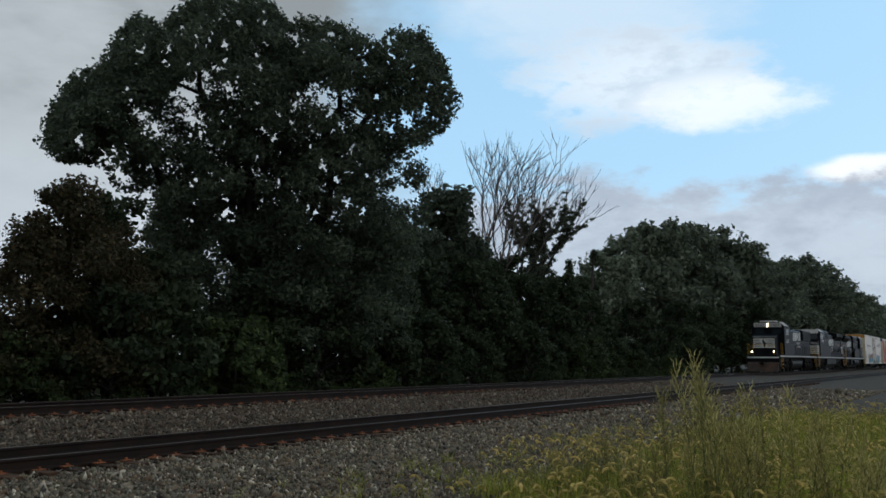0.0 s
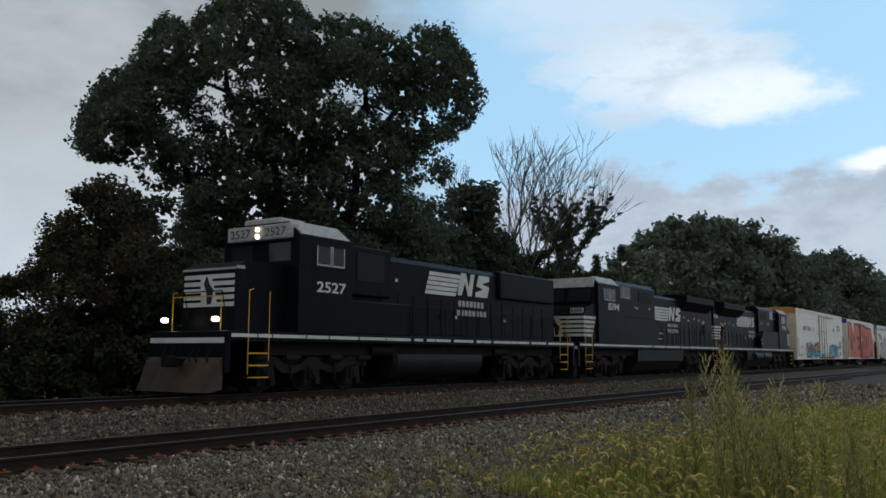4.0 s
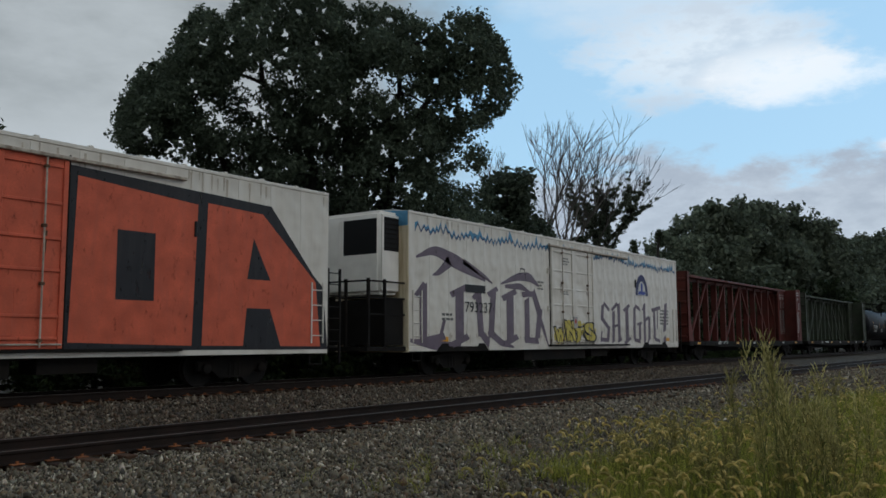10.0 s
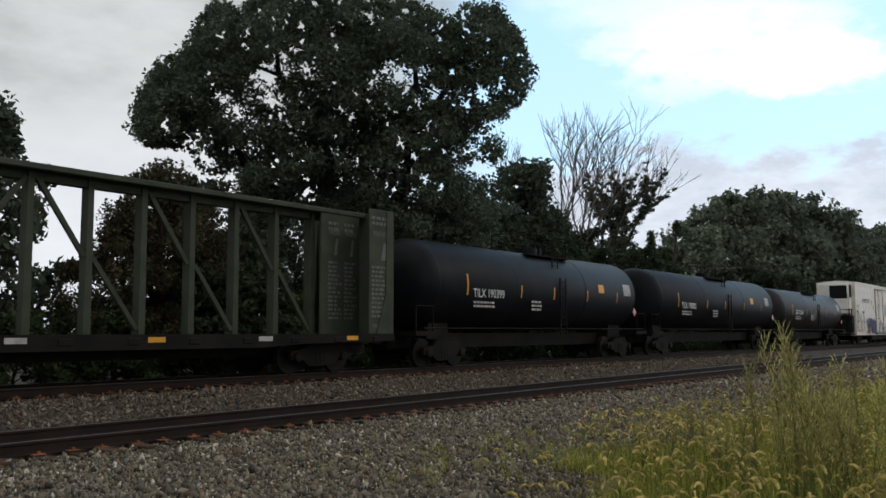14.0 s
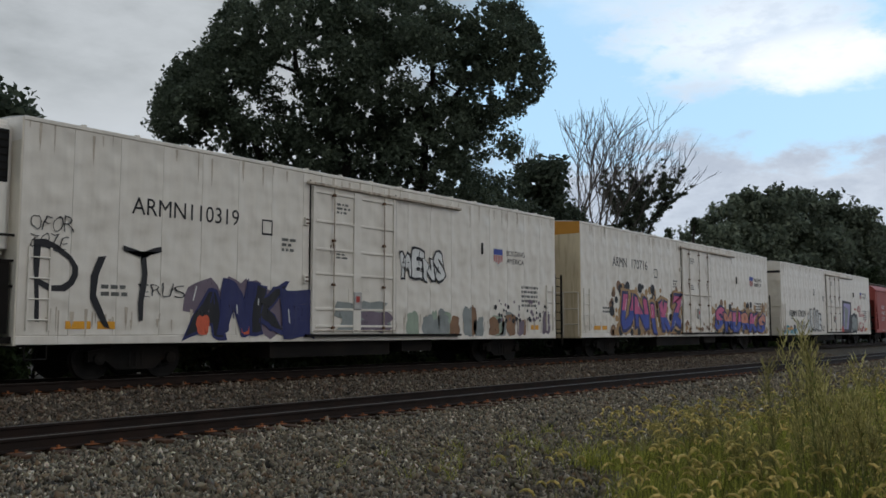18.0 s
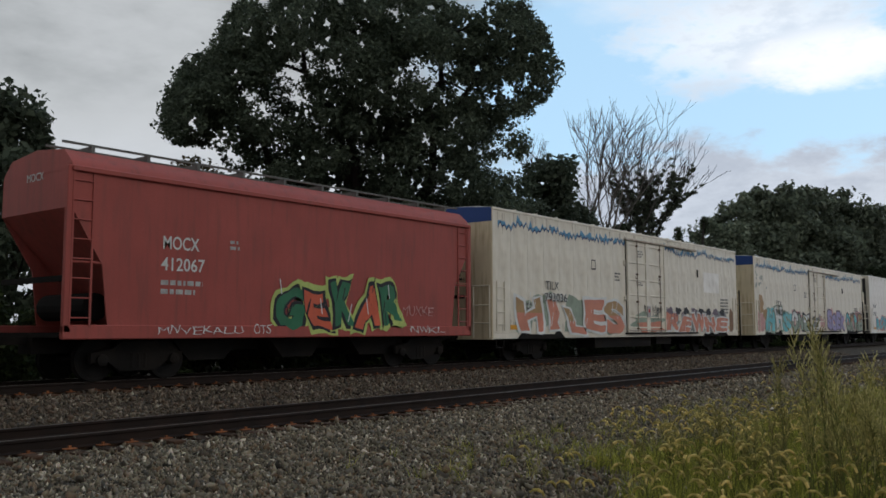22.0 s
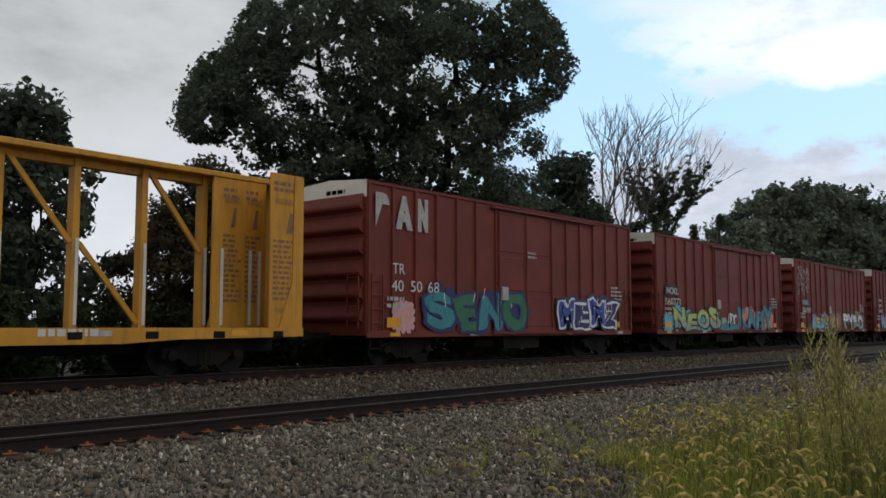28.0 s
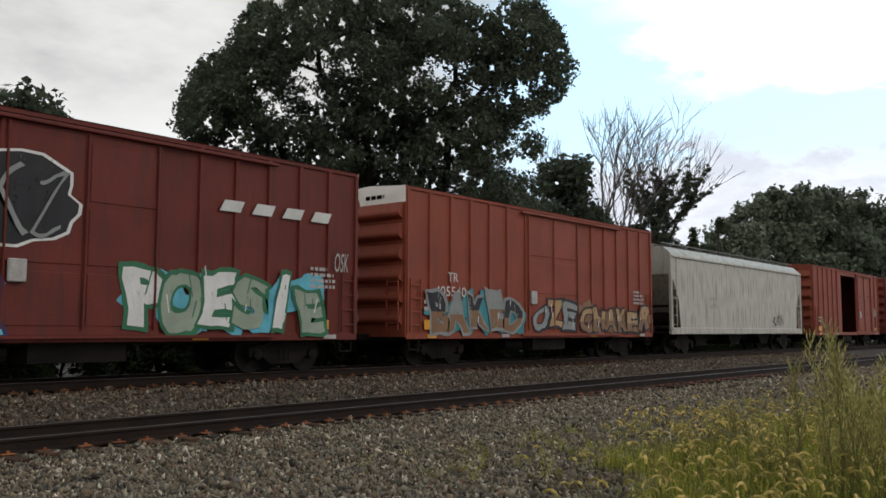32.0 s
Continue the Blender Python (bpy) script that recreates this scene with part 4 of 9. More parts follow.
def by_view(az, dist_y):
    return dist_y * math.tan(radians(az)), dist_y


rnd = random.Random(77)
# undergrowth in front of and beside the oak; darker kind carries its shade
for x in [4, 8, 10.5, 13, 15.5, 18, 20.5, 23, 25.5, 28, 30.5, 33, 36, 39, 42.5, 46, 50, 54, 58, 63, 68, 74, 80]:
    plant(1 if x < 17 else rnd.choice([0, 0, 1]) if x < 36 else rnd.choice([1, 1, 0]), x + rnd.uniform(-0.8, 0.8), 23.4 + rnd.uniform(-0.4, 0.8), rnd.uniform(0.75, 1.15), rnd.uniform(0, 360))
for x in [20, 24, 28, 32, 36.5, 41, 45, 49, 54, 59, 64, 70, 76, 83, 90]:
    plant(rnd.choice([2, 0, 2]), x + rnd.uniform(-1, 1), 26.0 + rnd.uniform(-0.8, 1.2), rnd.uniform(0.8, 1.05) * (0.9 if x > 35 else 0.95), rnd.uniform(0, 360))
for x in [5.5, 8.5, 11.5, 14.5, 17.5]:
    plant(0, x + rnd.uniform(-0.6, 0.6), 25.6 + rnd.uniform(-0.4, 0.6), rnd.uniform(0.5, 0.7), rnd.uniform(0, 360))
# the brown tree left of the oak, and one far out to the left
for az, y, k, s in [(34.8, 25.0, 4, 0.92), (37.0, 24.6, 4, 0.75), (32.6, 25.4, 4, 0.74), (24.8, 30.0, 3, 0.88), (19.5, 30, 3, 0.85), (15.5, 32, 3, 0.9)]:
    plant(k, *by_view(az, y), s, rnd.uniform(0, 360))
# between the oak and the bare tree
for az, y, k, s in [(56.6, 27.2, 2, 0.9), (55.0, 27.6, 2, 0.85), (57.6, 26.8, 0, 1.1), (56.4, 28.5, 3, 0.85), (58.9, 28.0, 2, 0.95), (61.2, 28.5, 2, 0.9), (53.5, 28.6, 2, 0.9), (50.5, 28.6, 2, 0.85), (47.0, 29.0, 2, 0.85), (58.0, 30, 3, 1.14), (60.0, 31, 3, 0.92), (60.6, 29.5, 2, 1.0), (62.6, 29.5, 2, 0.95), (62, 31, 2, 1.1), (64.5, 33, 2, 1.15), (66.5, 33, 2, 1.1)]:
    plant(k, *by_view(az, y), s, rnd.uniform(0, 360))
# the far wood, its haze carried by the paler leaf colour
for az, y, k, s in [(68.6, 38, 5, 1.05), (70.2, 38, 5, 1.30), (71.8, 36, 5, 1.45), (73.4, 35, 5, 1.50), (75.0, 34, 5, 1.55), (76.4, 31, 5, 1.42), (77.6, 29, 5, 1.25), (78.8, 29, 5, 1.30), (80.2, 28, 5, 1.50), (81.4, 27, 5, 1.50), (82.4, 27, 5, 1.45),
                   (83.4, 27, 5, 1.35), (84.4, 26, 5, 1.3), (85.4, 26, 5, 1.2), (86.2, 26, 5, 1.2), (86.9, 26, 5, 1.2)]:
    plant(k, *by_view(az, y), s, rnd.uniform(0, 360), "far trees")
for x in [95, 103, 112, 122, 133, 146, 160, 176, 194, 215, 240]:
    plant(2, x, 24.5 + rnd.uniform(-0.5, 1), rnd.uniform(0.8, 1.1), rnd.uniform(0, 360), "far trees")


def bare_tree(x, y, height, seed, vine):
    """A dead tree: fine bleached twigs; one of the pair is hung with climbing leaves."""
    rnd, rng = random.Random(seed), np.random.default_rng(seed)
    root = thing("dead_tree", "leafless tree wrapped in climbing vine" if vine else "bare dead tree with pale fine twigs", "tree", at=pose(x, y, 0))
    wood, pts = Shape(), []

    def grow(p, d, l, r, depth):
        # two bent lengths, then forks that open outwards and curl up at the tips
        m = p + d * l * 0.5 + Vector((rnd.uniform(-1, 1), rnd.uniform(-1, 1), 0)) * l * 0.05
        d2 = (d + Vector((rnd.uniform(-0.2, 0.2), rnd.uniform(-0.2, 0.2), 0.12 * (depth > 1)))).normalized()
        q = m + d2 * l * 0.5
        wood.rod(p, m, max(r, 0.012), 4, max(r * 0.85, 0.011))
        wood.rod(m, q, max(r * 0.85, 0.011), 4, max(r * 0.7, 0.008))
        if vine and 1 <= depth <= 4:
            for k in range(int(l * 2.6) + 1):
                pts.append(clump_points(rng, p.lerp(q, rnd.random()) + Vector((rnd.uniform(-0.25, 0.25), rnd.uniform(-0.25, 0.25), rnd.uniform(-0.2, 0.2))), rnd.uniform(0.14, 0.40) * (1.0 if depth < 4 else 0.6), 60, 0.1))
        if depth >= 6 or r < 0.009:
            return
        for k in range(2 if depth < 1 else rnd.choice([2, 2, 3])):
            t = (d2 + Vector((rnd.uniform(-1, 1), rnd.uniform(-1, 1), rnd.uniform(-0.2, 0.45))) * (0.55 if depth else 0.42)).normalized()
            grow(m.lerp(q, rnd.uniform(0.4, 1.0)), t, l * rnd.uniform(0.64, 0.84), r * 0.66, depth + 1)

    for k in range(3):
        grow(Vector((rnd.uniform(-0.5, 0.5), 0, 0)), Vector((rnd.uniform(-0.16, 0.16), rnd.uniform(-0.12, 0.12), 1)).normalized(), height * 0.37, 0.16, 0)
    part("trunk", wood, M_dead if not vine else M_bark, root, "pale forking branches" if not vine else "")
    if vine:
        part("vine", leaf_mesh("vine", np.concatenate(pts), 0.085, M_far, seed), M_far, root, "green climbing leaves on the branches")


bx, by = by_view(60.7, 32)
bare_tree(bx, by, 15.6, 4, False)
bx, by = by_view(63.9, 32)
bare_tree(bx, by, 15.6, 9, True)
bx, by = by_view(62.2, 33)
bare_tree(bx, by, 13.0, 15, False)


def snag(x, y, height, seed):
    """A broken trunk topped with a knot of vine."""
    rng, rnd = np.random.default_rng(seed), random.Random(seed)
    root = thing("broken_trunk", "broken trunk topped with a clump of vine", "tree", at=pose(x, y, 0))
    s = Shape()
    limb(s, (0, 0, 0), (0.2, 0, height), 0.2, 0.12, rnd)
    part("trunk", s, M_bark, root)
    part("vine", leaf_mesh("vine", np.concatenate([clump_points(rng, (0.2, 0, height - 0.5 * k), 0.5, 160, 0.2) for k in range(3)]), 0.12, M_brush, seed), M_brush, root)


for az, h in ((67.8, 12.6), (66.2, 11.0)):
    bx, by = by_view(az, 34)
    snag(bx, by, h, int(az * 10))


# low green growth on the bank beyond the far track, seen under the cars
for i in range(34):
    plant(1, 9 + i * 1.9 + rnd.uniform(-0.6, 0.6), 22.3 + rnd.uniform(-0.3, 0.5), rnd.uniform(0.18, 0.36), rnd.uniform(0, 360), "low growth on the bank")
mesh_thing("white_stone", Shape().bevelled(-0.3, 0.3, -0.15, 0.15, -0.1, 0.16, 0.06, 2), M_chalk, "pale stone lying on the bank", "stone", at=pose(14.1, 21.6, 0.2, 8, 5, 20), smooth=True)

# ---- grass and weeds on the verge ----
M_grass = leafy("dry_green_grass", (0.29, 0.30, 0.05), (0.58, 0.52, 0.12), through_light=0.5)
M_foxtail = leafy("foxtail_heads", (0.46, 0.38, 0.13), (0.70, 0.56, 0.24), through_light=0.5)
M_stalk = leafy("weed_stalks", (0.12, 0.13, 0.04), (0.22, 0.20, 0.07), through_light=0.3)
M_weedleaf = leafy("weed_leaves", (0.14, 0.17, 0.045), (0.27, 0.28, 0.08), through_light=0.5)
M_plume = leafy("weed_plumes", (0.33, 0.29, 0.10), (0.60, 0.50, 0.22), through_light=0.5)


def strips(name, base, lean, height, width, material, n_seg=3):
    """Tapering bent blades, one strip of quads each."""
    n = len(base)
    rng = np.random.default_rng(n)
    a = rng.uniform(0, 6.28, n)
    side = np.stack([np.cos(a), np.sin(a), 0 * a], 1)
    vs = []
    for k in range(n_seg + 1):
        t = k / n_seg
        c = base + np.stack([lean[:, 0] * t * t, lean[:, 1] * t * t, height * (t - 0.18 * t * t)], 1)
        w = (width * (1 - t) ** 0.7)[:, None] + 0.0008
        vs += [c - side * w, c + side * w]
    v = np.stack(vs, 1)
    m = 2 * (n_seg + 1)
    q = np.array([(2 * k, 2 * k + 1, 2 * k + 3, 2 * k + 2) for k in range(n_seg)])
    f = (q[None] + (np.arange(n) * m)[:, None, None]).reshape(-1, 4)
    me = bpy.data.meshes.new(name)
    me.vertices.add(n * m)
    me.vertices.foreach_set("co", v.ravel())
    me.loops.add(len(f) * 4)
    me.loops.foreach_set("vertex_index", f.ravel())
    me.polygons.add(len(f))
    me.polygons.foreach_set("loop_start", np.arange(len(f)) * 4)
    me.update(calc_edges=True)
    me.validate()
    me.materials.append(material)
    return me


def verge(rng, n, x0, x1, edge=5.2):
    """Places on the grassy verge, thinning out towards the gravel."""
    x, y = rng.uniform(x0, x1, n), rng.uniform(0.3, edge + 0.9, n)
    wob = edge - 0.25 - 0.5 * np.clip(9.5 - x, 0, 6) + 0.5 * np.sin(x * 1.3) + 0.35 * np.sin(x * 3.1 + 1) + 0.055 * (x - 9)
    keep = (y < wob - rng.exponential(0.35, n)) & (y > 0.06 * x)
    return np.stack([x[keep], y[keep], np.full(keep.sum(), -0.03)], 1)


rng = np.random.default_rng(8)
b = np.concatenate([verge(rng, 36000, 4.5, 14, 5.6), verge(rng, 26000, 14, 30, 5.4)])
n = len(b)
tagged(new("grass", strips("grass", b, rng.normal(0, 0.16, (n, 2)), rng.uniform(0.12, 0.46, n), rng.uniform(0.003, 0.007, n), M_grass)), "yellow-green dry grass beside the gravel", "grass", kind="stuff")
# sparse tufts out on the gravel
b = np.stack([rng.uniform(8, 24, 130), rng.uniform(5.4, 8.4, 130), np.full(130, -0.02)], 1)
b = np.repeat(b, 14, 0) + np.concatenate([rng.normal(0, 0.05, (130 * 14, 2)), np.zeros((130 * 14, 1))], 1)
n = len(b)
tagged(new("grass", strips("grass", b, rng.normal(0, 0.12, (n, 2)), rng.uniform(0.08, 0.3, n), rng.uniform(0.002, 0.005, n), M_grass)), "thin dry grass tufts in the gravel", "grass", kind="stuff")


def foxtails(n0, seed):
    """Bent grass stalks with drooping bristly heads."""
    rng = np.random.default_rng(seed)
    base = np.concatenate([verge(rng, n0, 4.5, 13, 5.5), verge(rng, n0 // 2, 13, 26, 5.3)])
    sh, heads = Shape(), Shape()
    for bx, by, bz in base:
        hgt, a = rng.uniform(0.38, 0.82), rng.uniform(0, 6.28)
        l = rng.uniform(0.08, 0.20)
        d = Vector((math.cos(a), math.sin(a), 0))
        p = Vector((bx, by, bz))
        top = p + d * l + Vector((0, 0, hgt))
        sh.rod(p, p.lerp(top, 0.6) - d * 0.02, 0.0022, 3)
        sh.rod(p.lerp(top, 0.6) - d * 0.02, top, 0.002, 3)
        q, w = top, rng.uniform(0.009, 0.014)
        for k in range(4):
            dirn = d * math.sin(0.5 + k * 0.55) + Vector((0, 0, math.cos(0.5 + k * 0.55)))
            e = q + dirn * 0.036
            heads.rod(q, e, w * (0.7, 1.0, 1.0, 0.8)[k], 5, w * (1.0, 1.0, 0.8, 0.35)[k])
            q = e
    root = tagged(new("foxtail_grass"), "foxtail grass with drooping pale seed heads", "grass", kind="stuff")
    part("stalks", sh, M_stalk, root)
    part("seed_heads", heads, M_foxtail, root, "drooping bristly seed heads")


foxtails(1700, 3)


def weed_kind(height, seed, plume, label):
    """A tall leafy weed: stems, narrow leaves, branching plumes."""
    rnd = random.Random(seed)
    root = thing("tall_weed", label, "weed", "weeds on the verge")
    for s in range(3):
        lean = Vector((rnd.uniform(-0.14, 0.14), rnd.uniform(-0.14, 0.14), 0)) * height
        hh = height * rnd.uniform(0.72, 1.0)
        p0 = Vector((rnd.uniform(-0.24, 0.24), rnd.uniform(-0.24, 0.24), -0.1))
        pts = [p0 + lean * t * t + Vector((0, 0, hh * t)) for t in (0, 0.25, 0.5, 0.75, 1.0)]
        st = Shape()
        for i in range(4):
            st.rod(pts[i], pts[i + 1], 0.007 - 0.0013 * i, 5, 0.007 - 0.0013 * (i + 1))
        stem = part("stem", st, M_stalk, root)
        base, lean_, hgt, wid, fl = [], [], [], [], []
        for k in range(60):
            t = rnd.uniform(0.12, 0.88)
            i = min(3, int(t * 4))
            p = pts[i].lerp(pts[i + 1], t * 4 - i)
            a, l = rnd.uniform(0, 6.28), rnd.uniform(0.04, 0.11) * (1.25 - t * 0.6)
            base.append(p[:])
            lean_.append((math.cos(a) * l, math.sin(a) * l))
            hgt.append(rnd.uniform(0.02, 0.10))
            wid.append(rnd.uniform(0.0025, 0.006))
        for k in range(46):
            t = rnd.uniform(0.6, 1.0)
            i = min(3, int(t * 4))
            p = pts[i].lerp(pts[i + 1], t * 4 - i)
            a, r = rnd.uniform(0, 6.28), 0.19 * (1.08 - t) * plume + 0.012
            q = p + Vector((math.cos(a) * r * 1.6, math.sin(a) * r * 1.6, 0.09 + r * 1.2))
            for j in range(5):
                f = p.lerp(q, (j + 0.3) / 5)
                b = a + rnd.uniform(-1.2, 1.2)
                fl.append((*f, math.cos(b) * 0.028, math.sin(b) * 0.028, rnd.uniform(0.03, 0.075)))
        tagged(part("leaves", strips("leaves", np.array(base), np.array(lean_), np.array(hgt), np.array(wid), M_weedleaf, 2), M_weedleaf, stem), kind="stuff")
        tagged(part("plume", strips("plume", np.array(fl)[:, :3], np.array(fl)[:, 3:5], np.array(fl)[:, 5], np.full(len(fl), 0.0042), M_plume, 2), M_plume, stem, "feathery yellow-green flower plume"), kind="stuff")
    return root


WEEDS = [weed_kind(1.75, 31, 1.2, "tall weed with a feathery yellow-green plume"), weed_kind(1.55, 32, 1.0, "tall green weed going to seed"), weed_kind(1.25, 33, 0.8, "green weed with narrow leaves"), weed_kind(0.95, 34, 1.1, "short weed at the edge of the gravel")]
weed_first = set()


def weed(kind, az, dist, turn, scale=1.0):
    a = radians(az)
    m = pose(dist * math.sin(a), dist * math.cos(a), -0.04, 0, 0, turn)
    if kind in weed_first:
        ob = copy_thing(WEEDS[kind], m)
    else:
        ob = WEEDS[kind]
        ob.matrix_basis = m
        weed_first.add(kind)
    for c in ob.children:
        c.scale = (scale, scale, scale)


rnd = random.Random(9)
for az, dist, k, s in [(73.6, 8.2, 0, 1.05), (74.6, 8.0, 0, 1.1), (75.4, 8.4, 1, 1.12), (76.2, 7.8, 1, 1.0), (78.8, 7.8, 0, 0.93), (77.4, 8.6, 1, 0.9), (80.2, 7.9, 1, 0.92), (82.2, 7.6, 0, 0.86), (84.0, 7.4, 1, 0.9),
                     (66.0, 11.0, 3, 0.95), (69.4, 10.5, 3, 1.0), (70.8, 9.6, 3, 0.85), (71.5, 9.0, 2, 0.8), (72.6, 8.4, 2, 0.9), (63.8, 12.0, 3, 0.45), (68.0, 10.0, 3, 0.55), (57.5, 10.2, 3, 0.3)]:
    weed(k, az, dist, rnd.uniform(0, 360), s)
for i in range(9):
    weed(rnd.choice([1, 2, 2, 3]), rnd.uniform(72.5, 87), rnd.uniform(6.2, 9.5), rnd.uniform(0, 360), rnd.uniform(0.7, 1.0))

# ---- rolling stock: every car has its front towards -x, its near side towards -y, the rail top at z = 0 ----
HALF = 1.55
SIDE_ = -HALF - 0.004


def wheelset_mesh(r, material):
    s = Shape()
    for k in (-1, 1):
        y = k * 0.752
        s.lathe([(y - 0.065, r * 0.30), (y - 0.065, r * 0.86), (y - 0.070, r * 0.87), (y - 0.068, r), (y + 0.045, r + 0.002), (y + 0.05, r + 0.025), (y + 0.068, r + 0.02), (y + 0.07, r * 0.86), (y + 0.03, r * 0.8), (y + 0.03, r * 0.3)], 24, "y")
    s.rod((0, -1.05, 0), (0, 1.05, 0), 0.08, 10)
    return s.mesh("wheelset", material, True)


WHEEL = wheelset_mesh(0.46, M_wheel)
LOCO_WHEEL = wheelset_mesh(0.53, M_wheel)


def truck_mesh():
    s = Shape()
    for k in (-1, 1):
        y = k * 1.03
        s.prism([(-1.12, 0.40), (-1.12, 0.62), (-0.62, 0.70), (-0.42, 0.86), (0.42, 0.86), (0.62, 0.70), (1.12, 0.62), (1.12, 0.40), (0.72, 0.42), (0.45, 0.22), (-0.45, 0.22), (-0.72, 0.42)], "y", y - 0.07, y + 0.07)
        for x in (-0.88, 0.88):
            s.lathe([(y - 0.13 * k, 0.02), (y - 0.13 * k, 0.13), (y + 0.14 * k, 0.13), (y + 0.16 * k, 0.06)], 12, "y", (x, 0, 0.46))
        for x in (-0.16, 0, 0.16):
            s.lathe([(0.28, 0.07), (0.60, 0.07)], 8, "z", (x, y + k * 0.02, 0))
    s.box(-0.2, 0.2, -1.0, 1.0, 0.50, 0.80)
    return s.mesh("truck", M_under)


TRUCK = truck_mesh()


def loco_truck_mesh():
    """Three-axle truck: a cast frame that dips between the axles, pedestals, boxes, springs and brake cylinders."""
    s = Shape()
    for k in (-1, 1):
        y = k * 1.08
        s.prism([(-2.5, 0.72), (-2.5, 0.92), (-2.1, 1.06), (-1.5, 1.0), (-0.95, 0.74), (-0.5, 0.80), (-0.2, 1.0), (0.2, 1.0), (0.5, 0.80), (0.95, 0.74), (1.5, 1.0), (2.1, 1.06), (2.5, 0.92), (2.5, 0.72),
                 (1.6, 0.78), (1.25, 0.56), (0.75, 0.54), (0.45, 0.64), (-0.45, 0.64), (-0.75, 0.54), (-1.25, 0.56), (-1.6, 0.78)], "y", y - 0.08, y + 0.08)
        for x in (-1.85, 0, 1.85):
            s.prism([(x - 0.36, 0.22), (x - 0.16, 0.22), (x - 0.14, 0.78), (x - 0.28, 0.82)], "y", y - 0.07, y + 0.09)
            s.prism([(x + 0.16, 0.22), (x + 0.36, 0.22), (x + 0.28, 0.82), (x + 0.14, 0.78)], "y", y - 0.07, y + 0.09)
            s.bevelled(x - 0.2, x + 0.2, y - 0.1 + 0.06 * k, y + 0.1 + 0.06 * k, 0.36, 0.72, 0.03)
            s.lathe([(y - 0.1, 0.05), (y + 0.15 * k, 0.15), (y + 0.2 * k, 0.12)], 12, "y", (x, 0, 0.55))
        for x in (-2.25, -0.93, 0.93, 2.25):
            s.rod((x - 0.28, y + 0.14 * k, 0.98), (x + 0.28, y + 0.14 * k, 0.98), 0.09, 8)
            s.rod((x, y + 0.12 * k, 0.4), (x, y + 0.12 * k, 0.95), 0.035, 6)
    s.box(-2.2, 2.2, -0.9, 0.9, 0.7, 1.0)
    return s.mesh("truck", M_truck)


LOCO_TRUCK = loco_truck_mesh()
COUPLER = Shape().box(-0.5, 0.45, -0.09, 0.09, -0.08, 0.08).bevelled(-0.78, -0.45, -0.2, 0.14, -0.15, 0.15, 0.05).box(-0.86, -0.74, -0.2, -0.06, -0.14, 0.14).mesh("coupler", M_under)


def running_gear(root, L, inset):
    for x in (-L / 2 + inset, L / 2 - inset):
        t = part("truck", TRUCK, None, root, at=(x, 0, 0))
        for a in (-0.88, 0.88):
            part("wheelset", WHEEL, None, t, at=(a, 0, 0.46))
    part("coupler", COUPLER, None, root, at=pose(-L / 2 - 0.3, 0, 0.88))
    part("coupler", COUPLER, None, root, at=pose(L / 2 + 0.3, 0, 0.88, 0, 0, 180))


CARS = []


def car(name, label, category, front, rear):
    root = thing(name, label, category, "cars of the train")
    CARS.append((root, (front + rear) / 2))
    return root, rear - front


LADDERS = {}


def ladder_part(root, x, y, z0, z1, material, n=4, end=0):
    key = (round(z1 - z0, 2), n, material.name)
    if key not in LADDERS:
        LADDERS[key] = Shape().ladder(-0.22, 0.22, 0, 0, z1 - z0, n).mesh("ladder", material)
    part("ladder", LADDERS[key], None, root, at=pose(x, y, z0, 0, 0, -90 * end))


PANELS = {}


def side_panels(root, L, z0, z1, material, pitch, skip=()):
    """Side sheets with narrow recessed joints."""
    n = round(L / pitch)
    w = L / n
    key = (round(w, 3), round(z0, 2), round(z1, 2), material.name)
    if key not in PANELS:
        PANELS[key] = Shape().bevelled(0.0025, w - 0.0025, -0.02, 0.0, z0, z1, 0.003).mesh("side_panel", material)
    for i in range(n):
        part("side_panel", PANELS[key], None, root, at=(-L / 2 + i * w, -HALF + 0.02, 0))


